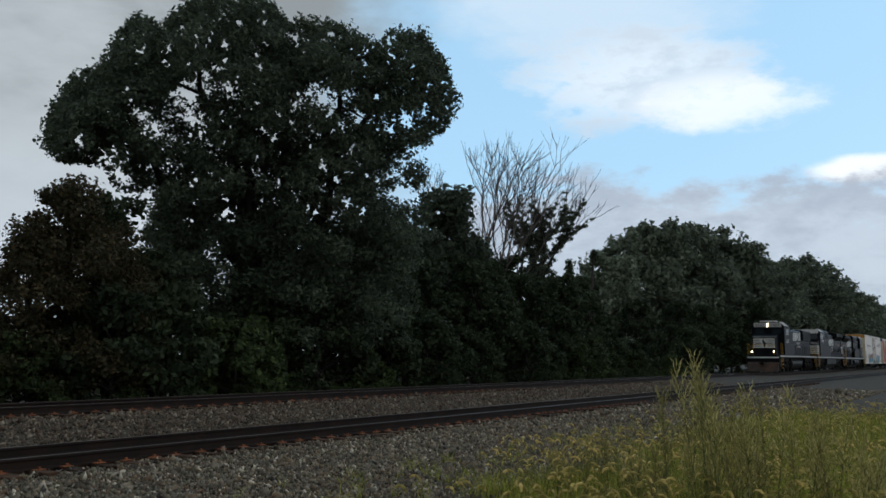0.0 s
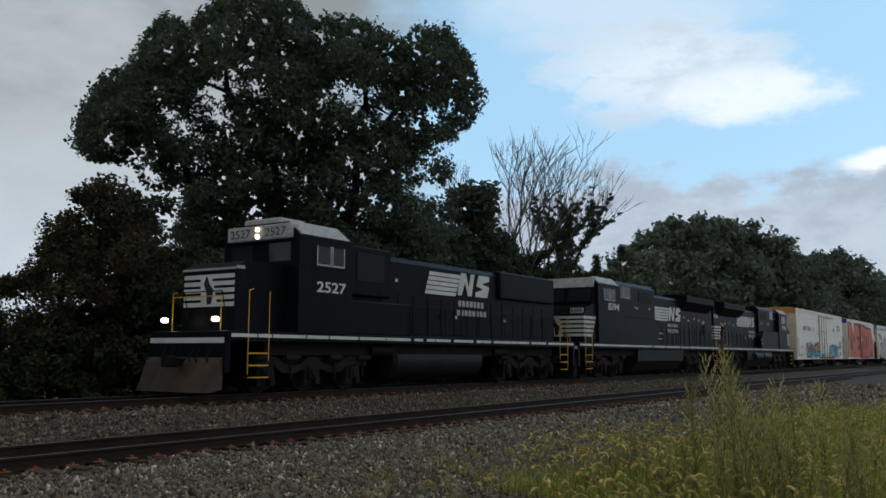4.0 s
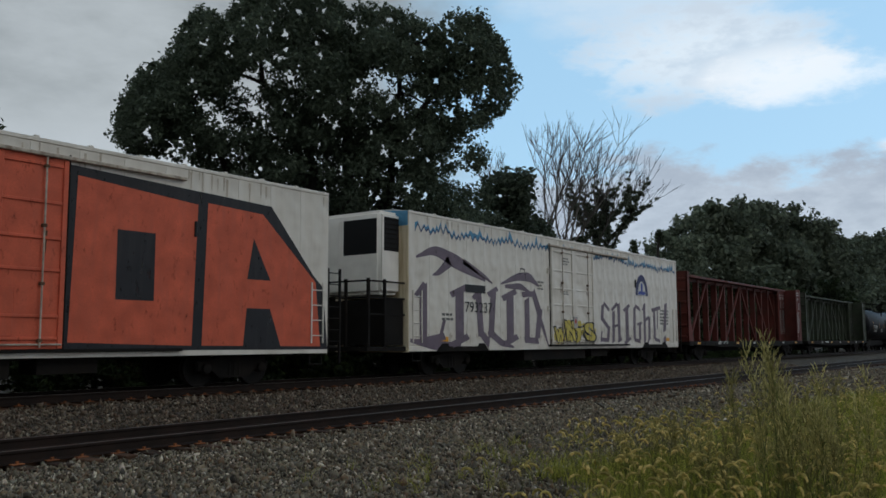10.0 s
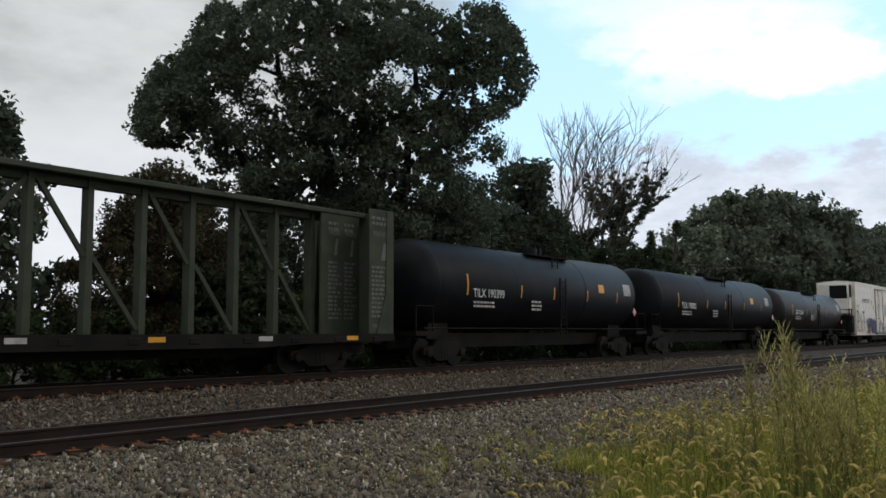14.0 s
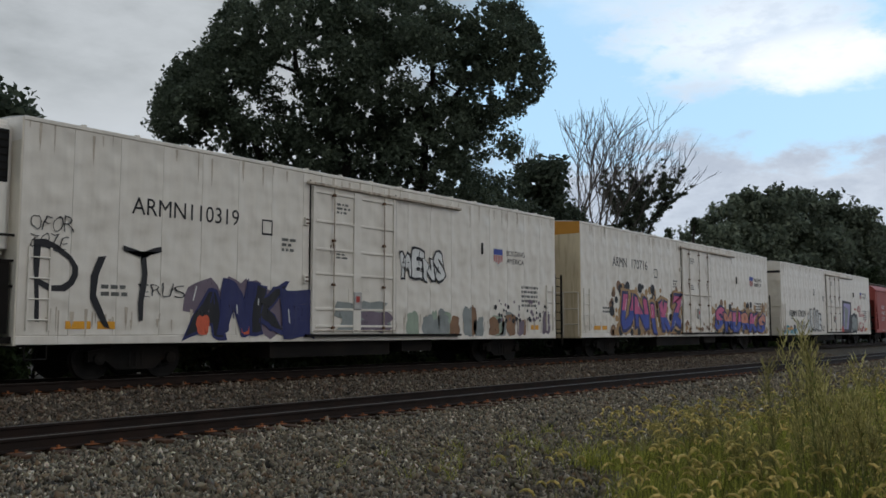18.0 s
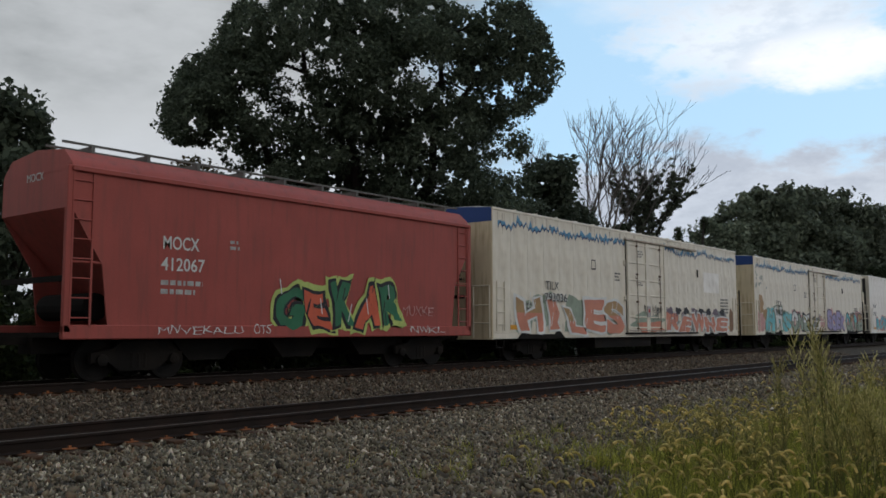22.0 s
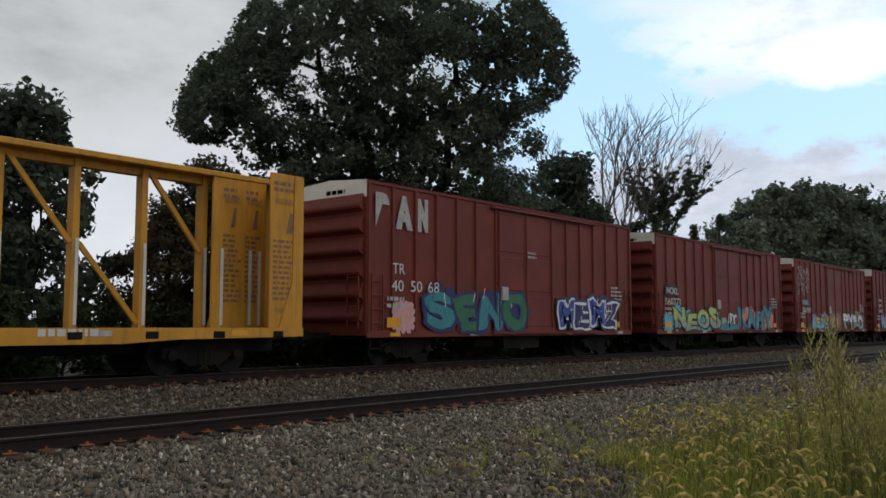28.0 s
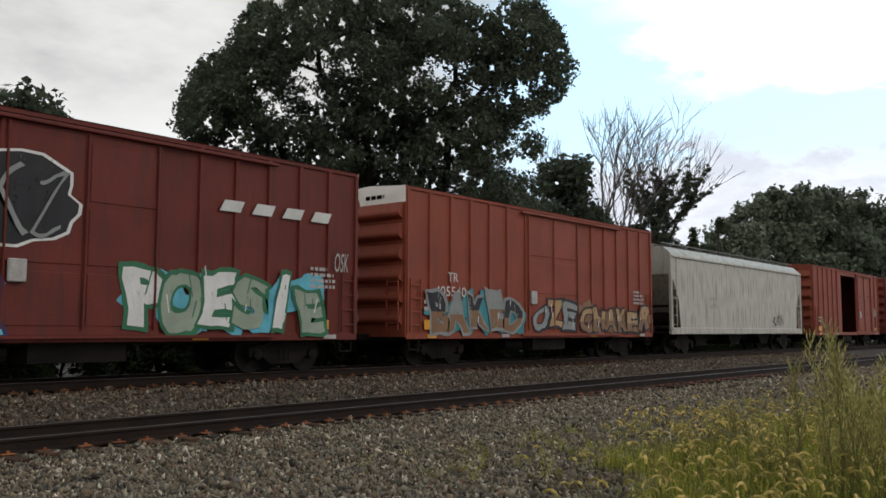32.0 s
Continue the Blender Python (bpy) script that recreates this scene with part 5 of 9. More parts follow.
def plug_door(root, x0, x1, z0, z1, material, ribbed=False):
    """A plug door: raised frame, locking rods with knuckles, lock box; the older kind has pressed cross ribs."""
    w, h, y = x1 - x0, z1 - z0, -HALF
    d = part("door", Shape().bevelled(x0 + 0.03, x1 - 0.03, y - 0.045, y - 0.012, z0 + 0.03, z1 - 0.1, 0.012), material, root, "plug door with locking rods")
    part("door_rail", Shape().bevelled(x0 - 0.15, x1 + w * 0.9, y - 0.14, y - 0.02, z1 - 0.13, z1 - 0.05, 0.015), M_door_iron, root)
    part("door_rail", Shape().box(x0 - 0.15, x1 + w * 0.9, y - 0.12, y - 0.02, z0 - 0.04, z0 + 0.03), M_under, root)
    for x in (x0, x1):
        part("door_seal", Shape().box(x - 0.012, x + 0.012, y - 0.03, y - 0.008, z0, z1), M_under, d, "dark door seal")
    post = Shape().bevelled(x0 + 0.05, x0 + 0.17, y - 0.09, y - 0.045, z0 + 0.05, z1 - 0.15, 0.01)
    part("door_post", post, material, d)
    if ribbed:
        part("door_post", Shape().bevelled(x0 + w * 0.47, x0 + w * 0.56, y - 0.085, y - 0.045, z0 + 0.05, z1 - 0.15, 0.01), material, d)
        part("door_post", Shape().bevelled(x1 - 0.16, x1 - 0.05, y - 0.085, y - 0.045, z0 + 0.05, z1 - 0.15, 0.01), material, d)
        for k in (0.06, 0.17, 0.40, 0.56, 0.74, 0.93):
            part("door_rib", Shape().bevelled(x0 + 0.17, x1 - 0.16, y - 0.08, y - 0.045, z0 + h * k - 0.035, z0 + h * k + 0.035, 0.012), material, d)
        rods, cross = (0.24, 0.83), (0.03,)
    else:
        rods, cross = (0.22, 0.55, 0.86), (0.44,)
    for k in rods:
        x = x0 + w * k
        r = part("locking_rod", Shape().rod((x, y - 0.105, z0 + 0.06), (x, y - 0.105, z1 - 0.08), 0.02, 6), M_door_iron, d)
        kn = Shape()
        for f in (0.05, 0.33, 0.62, 0.92):
            kn.bevelled(x - 0.05, x + 0.05, y - 0.13, y - 0.045, z0 + h * f - 0.035, z0 + h * f + 0.035, 0.01)
        part("rod_bracket", kn, M_rust_stain, r, "rusty rod brackets")
        drips(d, x - 0.08, x + 0.08, z0 + h * 0.6, 0.5, y - 0.046, M_rust_stain, int(abs(x) * 37), 3)
    for k in cross:
        part("door_bar", Shape().rod((x0 + 0.1, y - 0.09, z0 + h * k), (x1 - 0.08, y - 0.09, z0 + h * k), 0.02, 6), M_door_iron, d)
    for f in (0.33, 0.70):
        part("hinge", Shape().bevelled(x0 - 0.2, x0 - 0.06, y - 0.06, y - 0.004, z0 + h * f, z0 + h * f + 0.22, 0.01), material, d)
        part("hinge_pin", Shape().rod((x0 - 0.17, y - 0.07, z0 + h * f + 0.06), (x0 - 0.09, y - 0.07, z0 + h * f + 0.06), 0.02, 6).rod((x0 - 0.17, y - 0.07, z0 + h * f + 0.16), (x0 - 0.09, y - 0.07, z0 + h * f + 0.16), 0.02, 6), M_rust_stain, d)
    box = part("lock_box", Shape().bevelled(x0 + w * 0.42, x0 + w * 0.66, y - 0.06, y - 0.045, z0 + h * 0.07, z0 + h * 0.31, 0.01), material, d, "lock housing")
    part("lock_wheel", Shape().bevelled(x0 + w * 0.47, x0 + w * 0.56, y - 0.12, y - 0.06, z0 + h * 0.17, z0 + h * 0.29, 0.02), M_dull, box, "dirty locking gear")
    part("lock_plate", Shape().box(x0 + w * 0.49, x0 + w * 0.53, y - 0.125, y - 0.12, z0 + h * 0.22, z0 + h * 0.26), P["red"], box, "small red plate")
    bars(d, x0 + w * 0.28, z0 + h * 0.86, 0.6, 3, 0.11, y - 0.046, M_faint, 71)
    bars(d, x0 + w * 0.28, z0 + h * 0.55, 0.5, 3, 0.09, y - 0.046, M_faint, 72)


def zigzag(root, x0, x1, z, material, dark, seed):
    """Drips of pale blue paint over a thin dark jagged line, along the eaves."""
    rnd = random.Random(seed)
    pts, x, base = [], x0, 0.0
    while x < x1:
        base = 0.75 * base + rnd.uniform(-0.07, 0.07)
        pts.append((x, z - 0.12 + base + (0.09 if len(pts) % 2 else -0.09) * rnd.uniform(0.4, 1.3)))
        x += rnd.uniform(0.09, 0.17)
    up = [(x, zz + rnd.uniform(0.02, 0.12) + (0.22 * rnd.random() if rnd.random() < 0.3 else 0)) for x, zz in pts]
    part("painted_trim", Shape().prism(up + pts[::-1], "y", -HALF - 0.006, -HALF - 0.003), material, root, "jagged pale blue painted trim under the eaves")
    line = [(x, zz - 0.055) for x, zz in pts]
    part("trim_line", Shape().prism(pts + line[::-1], "y", -HALF - 0.009, -HALF - 0.0065), dark, root, "dark jagged line")


def reefer(label, front, rear, H=5.3, z0=0.82, wall=M_white, end=M_cream, band=None, band_words=(), unit=False, trim=0, door=(0.435, 0.60), pitch=1.06, notch=False, door_paint=None, ribbed=False):
    root, L = car("refrigerator_car", label, "railcar", front, rear)
    h = L / 2
    part("body", Shape().bevelled(-h, h, -HALF + 0.02, HALF, z0, H - 0.06, 0.03), wall, root, smooth=False)
    side_panels(root, L, z0 + 0.16, H - 0.12, wall, pitch)
    part("side_sill", Shape().bevelled(-h, h, -HALF - 0.004, -HALF + 0.03, z0 - 0.03, z0 + 0.14, 0.01), wall, root)
    part("top_rail", Shape().bevelled(-h - 0.01, h + 0.01, -HALF - 0.012, -HALF + 0.04, H - 0.11, H - 0.02, 0.012), wall, root)
    part("roof", Shape().prism([(-HALF - 0.01, H - 0.03), (-0.9, H + 0.06), (0, H + 0.10), (0.9, H + 0.06), (HALF, H - 0.03)], "x", -h, h), M_roof, root)
    for k, s in ((-1, "front"), (1, "rear")):
        part("end_wall", Shape().bevelled(k * h - 0.03, k * h + 0.03, -HALF + 0.01, HALF - 0.01, z0 - 0.05, H - 0.05, 0.012), end, root, "weathered cream end wall")
        if band:
            part("end_band", Shape().prism([(-HALF + 0.015, H - 0.5), (HALF - 0.015, H - 0.5), (HALF - 0.015, H - 0.04), (0, H + 0.085), (-HALF + 0.015, H - 0.04)], "x", k * (h + 0.031), k * (h + 0.036)), band, root, "coloured band across the top of the end")
    for k, z in enumerate(band_words):
        bars(root, 0, 0, 1.4, 1, 0.16, 0, M_ink, 4).matrix_local = pose(-h - 0.037, 1.2, H - 0.25 - 0.2 * k, 0, 0, -90)
    bars(root, 0, 0, 0.9, 4, 0.14, 0, M_ink, 9).matrix_local = pose(-h - 0.034, 0.5, 3.2, 0, 0, -90)
    ladder_part(root, -h + 0.42, -HALF - 0.01, z0 + 0.25, z0 + 1.9, wall)
    ladder_part(root, h - 0.42, -HALF - 0.01, z0 + 0.25, z0 + 1.9, wall)
    part("crossover_platform", Shape().box(h + 0.03, h + 0.6, -HALF + 0.1, HALF - 0.1, z0 + 0.12, z0 + 0.18), M_under, root)
    rack = Shape()
    for xx, zz in ((h + 0.58, z0 - 0.3), (h + 0.1, z0)):
        rack.box(xx - 0.03, xx + 0.03, -HALF + 0.05, -HALF + 0.11, zz, z0 + 2.35)
    for k in range(7):
        rack.rod((h + 0.1, -HALF + 0.08, z0 + 0.3 + k * 0.32), (h + 0.58, -HALF + 0.08, z0 + 0.3 + k * 0.32), 0.016, 5)
    part("end_ladder_frame", rack, M_under, root, "black end ladder frame")
    if not unit:
        rails = Shape()
        for yy in (-HALF + 0.08, -HALF + 0.75, 0.3):
            rails.rod((-h - 0.09, yy, z0), (-h - 0.09, yy, z0 + 1.75), 0.022, 6)
        for zz in (0.5, 1.1, 1.75):
            rails.rod((-h - 0.09, -HALF + 0.08, z0 + zz), (-h - 0.09, -HALF + 0.75 if zz < 1.5 else 1.3, z0 + zz), 0.02, 6)
        part("end_rail", rails, wall, root, "pale end ladder and rail")
        part("brake_box", Shape().bevelled(-h - 0.22, -h - 0.04, 0.35, 0.95, z0 + 0.55, z0 + 1.15, 0.03), M_door_iron, root, "brake gear housing")
    part("grab_iron", Shape().rod((-h - 0.06, 0.3, 1.7), (-h - 0.06, 1.2, 1.7), 0.018, 5).rod((-h - 0.06, 0.3, 2.2), (-h - 0.06, 1.2, 2.2), 0.018, 5), end, root)
    part("underframe", Shape().box(-h + 0.1, h - 0.1, -1.1, 1.1, 0.74, z0 + 0.05).box(-h * 0.35, h * 0.1, -1.35, -0.5, 0.38, 0.8).box(h * 0.16, h * 0.3, -1.3, -0.6, 0.45, 0.8), M_under, root)
    for x in (-h + 0.2, h - 0.65):
        step = Shape().rod((x, -HALF + 0.03, z0), (x, -HALF + 0.03, z0 - 0.32), 0.02, 5).rod((x + 0.45, -HALF + 0.03, z0), (x + 0.45, -HALF + 0.03, z0 - 0.32), 0.02, 5).rod((x, -HALF + 0.03, z0 - 0.32), (x + 0.45, -HALF + 0.03, z0 - 0.32), 0.02, 5)
        part("sill_step", step, M_under, root)
    if notch:
        for x in (-h + 3.0, h - 3.0):
            # nothing is cut away: a flat dark sheet stands for the opening's shade
            part("wheel_arch", Shape().prism([(x - 1.6, z0 - 0.04), (x + 1.6, z0 - 0.04), (x + 1.25, z0 + 0.22), (x + 0.9, z0 + 0.22), (x + 0.85, z0 + 0.12), (x - 0.85, z0 + 0.12), (x - 0.9, z0 + 0.22), (x - 1.25, z0 + 0.22)], "y", -HALF - 0.012, -HALF - 0.008), M_under, root, "dark sheet drawn as the shadowed cut-out over the wheels")
    plug_door(root, -h + L * door[0], -h + L * door[1], z0 + 0.12, H - 0.28, door_paint or wall, ribbed)
    for x, l in ((-h + 1.0, 0.55), (-h + 1.7, 0.4), (h - 1.7, 0.5)):
        part("reflector_plate", Shape().bevelled(x, x + l, -HALF - 0.008, -HALF - 0.002, z0 + 0.28, z0 + 0.44, 0.002), M_reflector, root, "yellow reflector plate")
    bars(root, -h + 1.75, 1.95, 0.9, 2, 0.15, SIDE_, M_faint, 21)
    drips(root, -h + 0.1, h - 0.1, z0 + 0.55, 0.45, SIDE_ + 0.001, M_stain, int(front * 3) % 97, 60)
    drips(root, -h + 0.1, h - 0.1, H - 0.12, 0.8, SIDE_ + 0.001, M_stain, int(front * 5) % 89, 40)
    roof_ribs = Shape()
    for k in range(1, 16):
        roof_ribs.bevelled(-h + L * k / 16 - 0.05, -h + L * k / 16 + 0.05, -HALF - 0.005, 0.0, H - 0.04, H + 0.02, 0.01)
    part("roof_seam_cap", roof_ribs, wall, root, "small roof seam caps")
    bars(root, h - 2.3, 2.55, 1.1, 5, 0.16, SIDE_, M_faint, 22)
    bars(root, -h + L * door[0] - 0.95, 3.35, 0.5, 3, 0.13, SIDE_, M_faint, 23)
    part("plate_frame", Shape().box(-h + L * 0.30, -h + L * 0.30 + 0.34, SIDE_ - 0.003, SIDE_, 3.45, 3.5).box(-h + L * 0.30, -h + L * 0.30 + 0.34, SIDE_ - 0.003, SIDE_, 3.8, 3.84).box(-h + L * 0.30, -h + L * 0.30 + 0.03, SIDE_ - 0.003, SIDE_, 3.5, 3.8).box(-h + L * 0.30 + 0.31, -h + L * 0.30 + 0.34, SIDE_ - 0.003, SIDE_, 3.5, 3.8), M_ink, root)
    part("hook", Shape().bevelled(h - L * 0.235, h - L * 0.235 + 0.07, -HALF - 0.06, -HALF, 3.6, 3.98, 0.02), M_ink, root, "black hook plate")
    if unit:
        deck(root, h, H, z0, unit)
    if trim:
        zigzag(root, -h + 0.3, h - 0.2, H - 0.42, M_skyblue, P["navy"], trim)
    running_gear(root, L, 2.9)
    return root, L


def deck(root, h, H, z0, face):
    """The open end platform with its cooling unit and rails."""
    u = part("cooling_unit", Shape().bevelled(-h - 1.05, -h - 0.02, -1.25, 1.25, 2.55, H - 0.1, 0.12, 3), face, root, "rounded cooling unit on the car end", smooth=True)
    part("grille", Shape().bevelled(-h - 0.85, -h - 0.15, -1.27, -1.24, H - 1.35, H - 0.3, 0.01), M_grille, u, "black louvred grille")
    if face is M_ivory:
        # raised dark slab on the unit's near side, no hollow behind it
        part("side_recess", Shape().bevelled(-h - 0.42, -h - 0.03, -1.30, -1.24, 2.3, H - 0.25, 0.02), M_under, u, "dark slab on the near side of the unit")
    else:
        part("grille", Shape().bevelled(-h - 1.07, -h - 1.04, -1.12, 0.25, H - 1.45, H - 0.35, 0.01), M_grille, u, "black louvred grille")
    for k in range(7):
        z = H - 1.28 + k * 0.15
        part("louvre", Shape().box(-h - 0.84, -h - 0.16, -1.285, -1.27, z, z + 0.03), M_under, u)
    part("badge", Shape().box(-h - 1.062, -h - 1.052, 0.4, 1.0, H - 1.15, H - 0.35), M_white_clean, u, "white panel with a plain emblem")
    part("fuel_tank", Shape().prism([(-1.4, 1.0), (1.4, 1.0), (1.4, 2.4), (-1.4, 2.4)], "x", -h - 0.95, -h - 0.1), M_under, root)
    rail_paint = M_under if face is not M_ivory else M_ivory
    for x, y in ((-h - 1.75, -1.4), (-h - 1.0, -1.4), (-h - 1.75, 1.4), (-h - 1.75, -0.5), (-h - 1.75, 0.5)):
        part("platform_post", Shape().box(x - 0.04, x + 0.04, y - 0.04, y + 0.04, 0.9, 3.0), rail_paint, root)
    for z in (1.9, 2.4, 2.9):
        part("platform_rail", Shape().box(-h - 1.77, -h - 1.73, -1.4, 1.4, z, z + 0.05).box(-h - 1.73, -h, -1.42, -1.38, z, z + 0.05), rail_paint, root)
    part("platform", Shape().box(-h - 1.85, -h, -1.45, 1.45, 0.82, 0.95), M_under, root)


def boxcar(label, front, rear, paint, H=5.25, z0=0.87, door=(0.39, 0.615), ribs=0.98, cap=None, open_door=False):
    root, L = car("boxcar", label, "railcar", front, rear)
    h = L / 2
    d0, d1 = -h + L * door[0], -h + L * door[1]
    if open_door:
        for k, (x0, x1, y0, y1, za, zb) in enumerate(((-h, d0, -HALF + 0.035, -HALF + 0.09, z0, H - 0.06), (d1, h, -HALF + 0.035, -HALF + 0.09, z0, H - 0.06), (d0, d1, -HALF + 0.035, -HALF + 0.09, H - 0.4, H - 0.06), (-h, h, HALF - 0.06, HALF, z0, H - 0.06), (-h, h, -HALF + 0.09, HALF - 0.06, z0, z0 + 0.1), (-h, h, -HALF + 0.09, HALF - 0.06, H - 0.1, H - 0.07))):
            part(("side_sheet", "side_sheet", "door_header", "far_side", "floor", "inner_roof")[k], Shape().box(x0, x1, y0, y1, za, zb), paint, root)
    else:
        part("body", Shape().bevelled(-h, h, -HALF + 0.035, HALF, z0, H - 0.06, 0.02), paint, root)
    part("side_sill", Shape().bevelled(-h, h, -HALF - 0.005, -HALF + 0.06, z0 - 0.06, z0 + 0.12, 0.01), paint, root)
    part("top_rail", Shape().bevelled(-h - 0.01, h + 0.01, -HALF - 0.01, -HALF + 0.07, H - 0.15, H - 0.03, 0.015), paint, root)
    part("roof", Shape().prism([(-HALF - 0.035, H - 0.04), (0, H + 0.08), (HALF, H - 0.04)], "x", -h, h), M_roof if cap is None else paint, root)
    rib = Shape().prism([(-0.065, -HALF + 0.04), (-0.045, -HALF - 0.03), (0.045, -HALF - 0.03), (0.065, -HALF + 0.04)], "z", z0 + 0.1, H - 0.14).mesh("side_post", paint)
    x = -h + 0.06
    n0 = round((d0 + h) / ribs)
    for i in range(n0):
        part("side_post", rib, None, root, at=(-h + 0.06 + i * (d0 + h - 0.1) / n0, 0, 0))
    n1 = round((h - d1) / ribs)
    for i in range(1, n1 + 1):
        part("side_post", rib, None, root, at=(d1 + i * (h - d1 - 0.06) / n1, 0, 0))
    w = d1 - d0
    if open_door:
        d0, d1 = d1 + 0.1, d1 + 0.1 + w
    door_part = part("door", Shape().bevelled(d0, d1, -HALF - 0.012, -HALF + 0.045, z0 + 0.08, H - 0.26, 0.012), paint, root, "sliding door with pressed panels")
    for a, b in ((0.04, 0.30), (0.34, 0.62), (0.66, 0.96)):
        za, zb = z0 + 0.1 + (H - z0 - 0.4) * a, z0 + 0.1 + (H - z0 - 0.4) * b
        for xa, xb in ((d0 + 0.08, d0 + w * 0.48), (d0 + w * 0.52, d1 - 0.08)):
            part("door_panel", Shape().bevelled(xa, xb, -HALF - 0.029, -HALF + 0.0, za, zb, 0.014), paint, door_part)
    for k in (0.04, 0.5, 0.96):
        xx = d0 + w * k
        part("locking_rod", Shape().rod((xx, -HALF - 0.06, z0 + 0.2), (xx, -HALF - 0.06, H - 0.3), 0.025, 6), paint, door_part)
    part("handle", Shape().bevelled(d0 + w * 0.06, d0 + w * 0.16, -HALF - 0.14, -HALF - 0.06, z0 + 1.1, z0 + 1.55, 0.02), M_dull, door_part, "pale locking gear")
    rail_end = d1 + w * 0.9 if not open_door else d1
    part("door_rail", Shape().bevelled(d0 - 0.3, rail_end, -HALF - 0.13, -HALF - 0.01, H - 0.27, H - 0.19, 0.015), paint, root)
    part("door_rail", Shape().box(d0 - 0.3, rail_end, -HALF - 0.12, -HALF - 0.01, z0 + 0.02, z0 + 0.08), paint, root)
    for k in (-1, 1):
        e = part("end_wall", Shape().bevelled(k * h - 0.03, k * h + 0.02, -HALF + 0.01, HALF, z0, H - 0.05, 0.01), paint, root, "corrugated steel end")
        for i in range(6):
            z = z0 + 0.35 + i * 0.62
            part("end_rib", Shape().prism([(0, z - 0.02), (k * 0.17, z + 0.09), (k * 0.19, z + 0.16), (k * 0.17, z + 0.23), (0, z + 0.52)], "y", -HALF + 0.12, HALF - 0.12), paint, e, at=(k * (h + 0.02), 0, 0))
        if cap:
            part("end_cap", Shape().prism([(-HALF + 0.02, H - 0.52), (HALF - 0.02, H - 0.52), (HALF - 0.02, H - 0.04), (0, H + 0.07), (-HALF + 0.02, H - 0.04)], "x", k * (h + 0.026), k * (h + 0.034)), cap, e, "dirty white band across the top of the end")
            bars(e, 0, 0, 0.9, 1, 0.22, 0, M_ink, 5).matrix_local = pose(-h - 0.036, 0.1, H - 0.36, 0, 0, -90)
    ladder_part(root, -h + 0.36, -HALF - 0.03, z0 + 0.15, z0 + 1.7, paint)
    ladder_part(root, h - 0.36, -HALF - 0.03, z0 + 0.15, z0 + 1.7, paint)
    ladder_part(root, -h - 0.16, -HALF + 0.4, z0 + 0.2, z0 + 1.8, paint, 4, 1)
    part("underframe", Shape().box(-h + 0.1, h - 0.1, -1.0, 1.0, 0.76, z0 + 0.02).box(-0.9, 1.2, -1.3, -0.5, 0.4, 0.8).rod((-2.2, -0.9, 0.6), (-1.2, -0.9, 0.6), 0.2, 10), M_under, root)
    for x in (-h + 0.15, h - 0.6):
        step = Shape().rod((x, -HALF + 0.03, z0), (x, -HALF + 0.03, z0 - 0.36), 0.02, 5).rod((x + 0.42, -HALF + 0.03, z0), (x + 0.42, -HALF + 0.03, z0 - 0.36), 0.02, 5).rod((x, -HALF + 0.03, z0 - 0.36), (x + 0.42, -HALF + 0.03, z0 - 0.36), 0.02, 5)
        part("sill_step", step, M_under, root)
    for i, x in enumerate((-h + 0.9, -h + L * 0.3, h - L * 0.33, h - 1.2)):
        part("reflector_plate", Shape().bevelled(x, x + 0.42, -HALF - 0.035, -HALF - 0.005, z0 - 0.03, z0 + 0.08, 0.003), M_reflector if i % 2 == 0 else M_dull, root)
    bars(root, -h + 0.75, 1.85, 1.2, 2, 0.2, -HALF - 0.033, M_dull, 31)
    bars(root, h - 1.7, 2.6, 0.9, 4, 0.15, -HALF - 0.033, M_dull, 32)
    part("yellow_plate", Shape().bevelled(-h + 0.75, -h + 1.3, -HALF - 0.041, -HALF - 0.033, z0 + 0.22, z0 + 0.5, 0.003), M_reflector, root, "yellow plate")
    part("yellow_plate", Shape().bevelled(h - 1.5, h - 1.05, -HALF - 0.041, -HALF - 0.033, z0 + 0.22, z0 + 0.45, 0.003), M_reflector, root, "yellow plate")
    part("dark_plate", Shape().bevelled(-h + 2.3, -h + 2.75, -HALF - 0.041, -HALF - 0.033, z0 + 0.35, z0 + 0.6, 0.003), P["black"], root, "black stencilled plate")
    running_gear(root, L, 2.1)
    return root, L


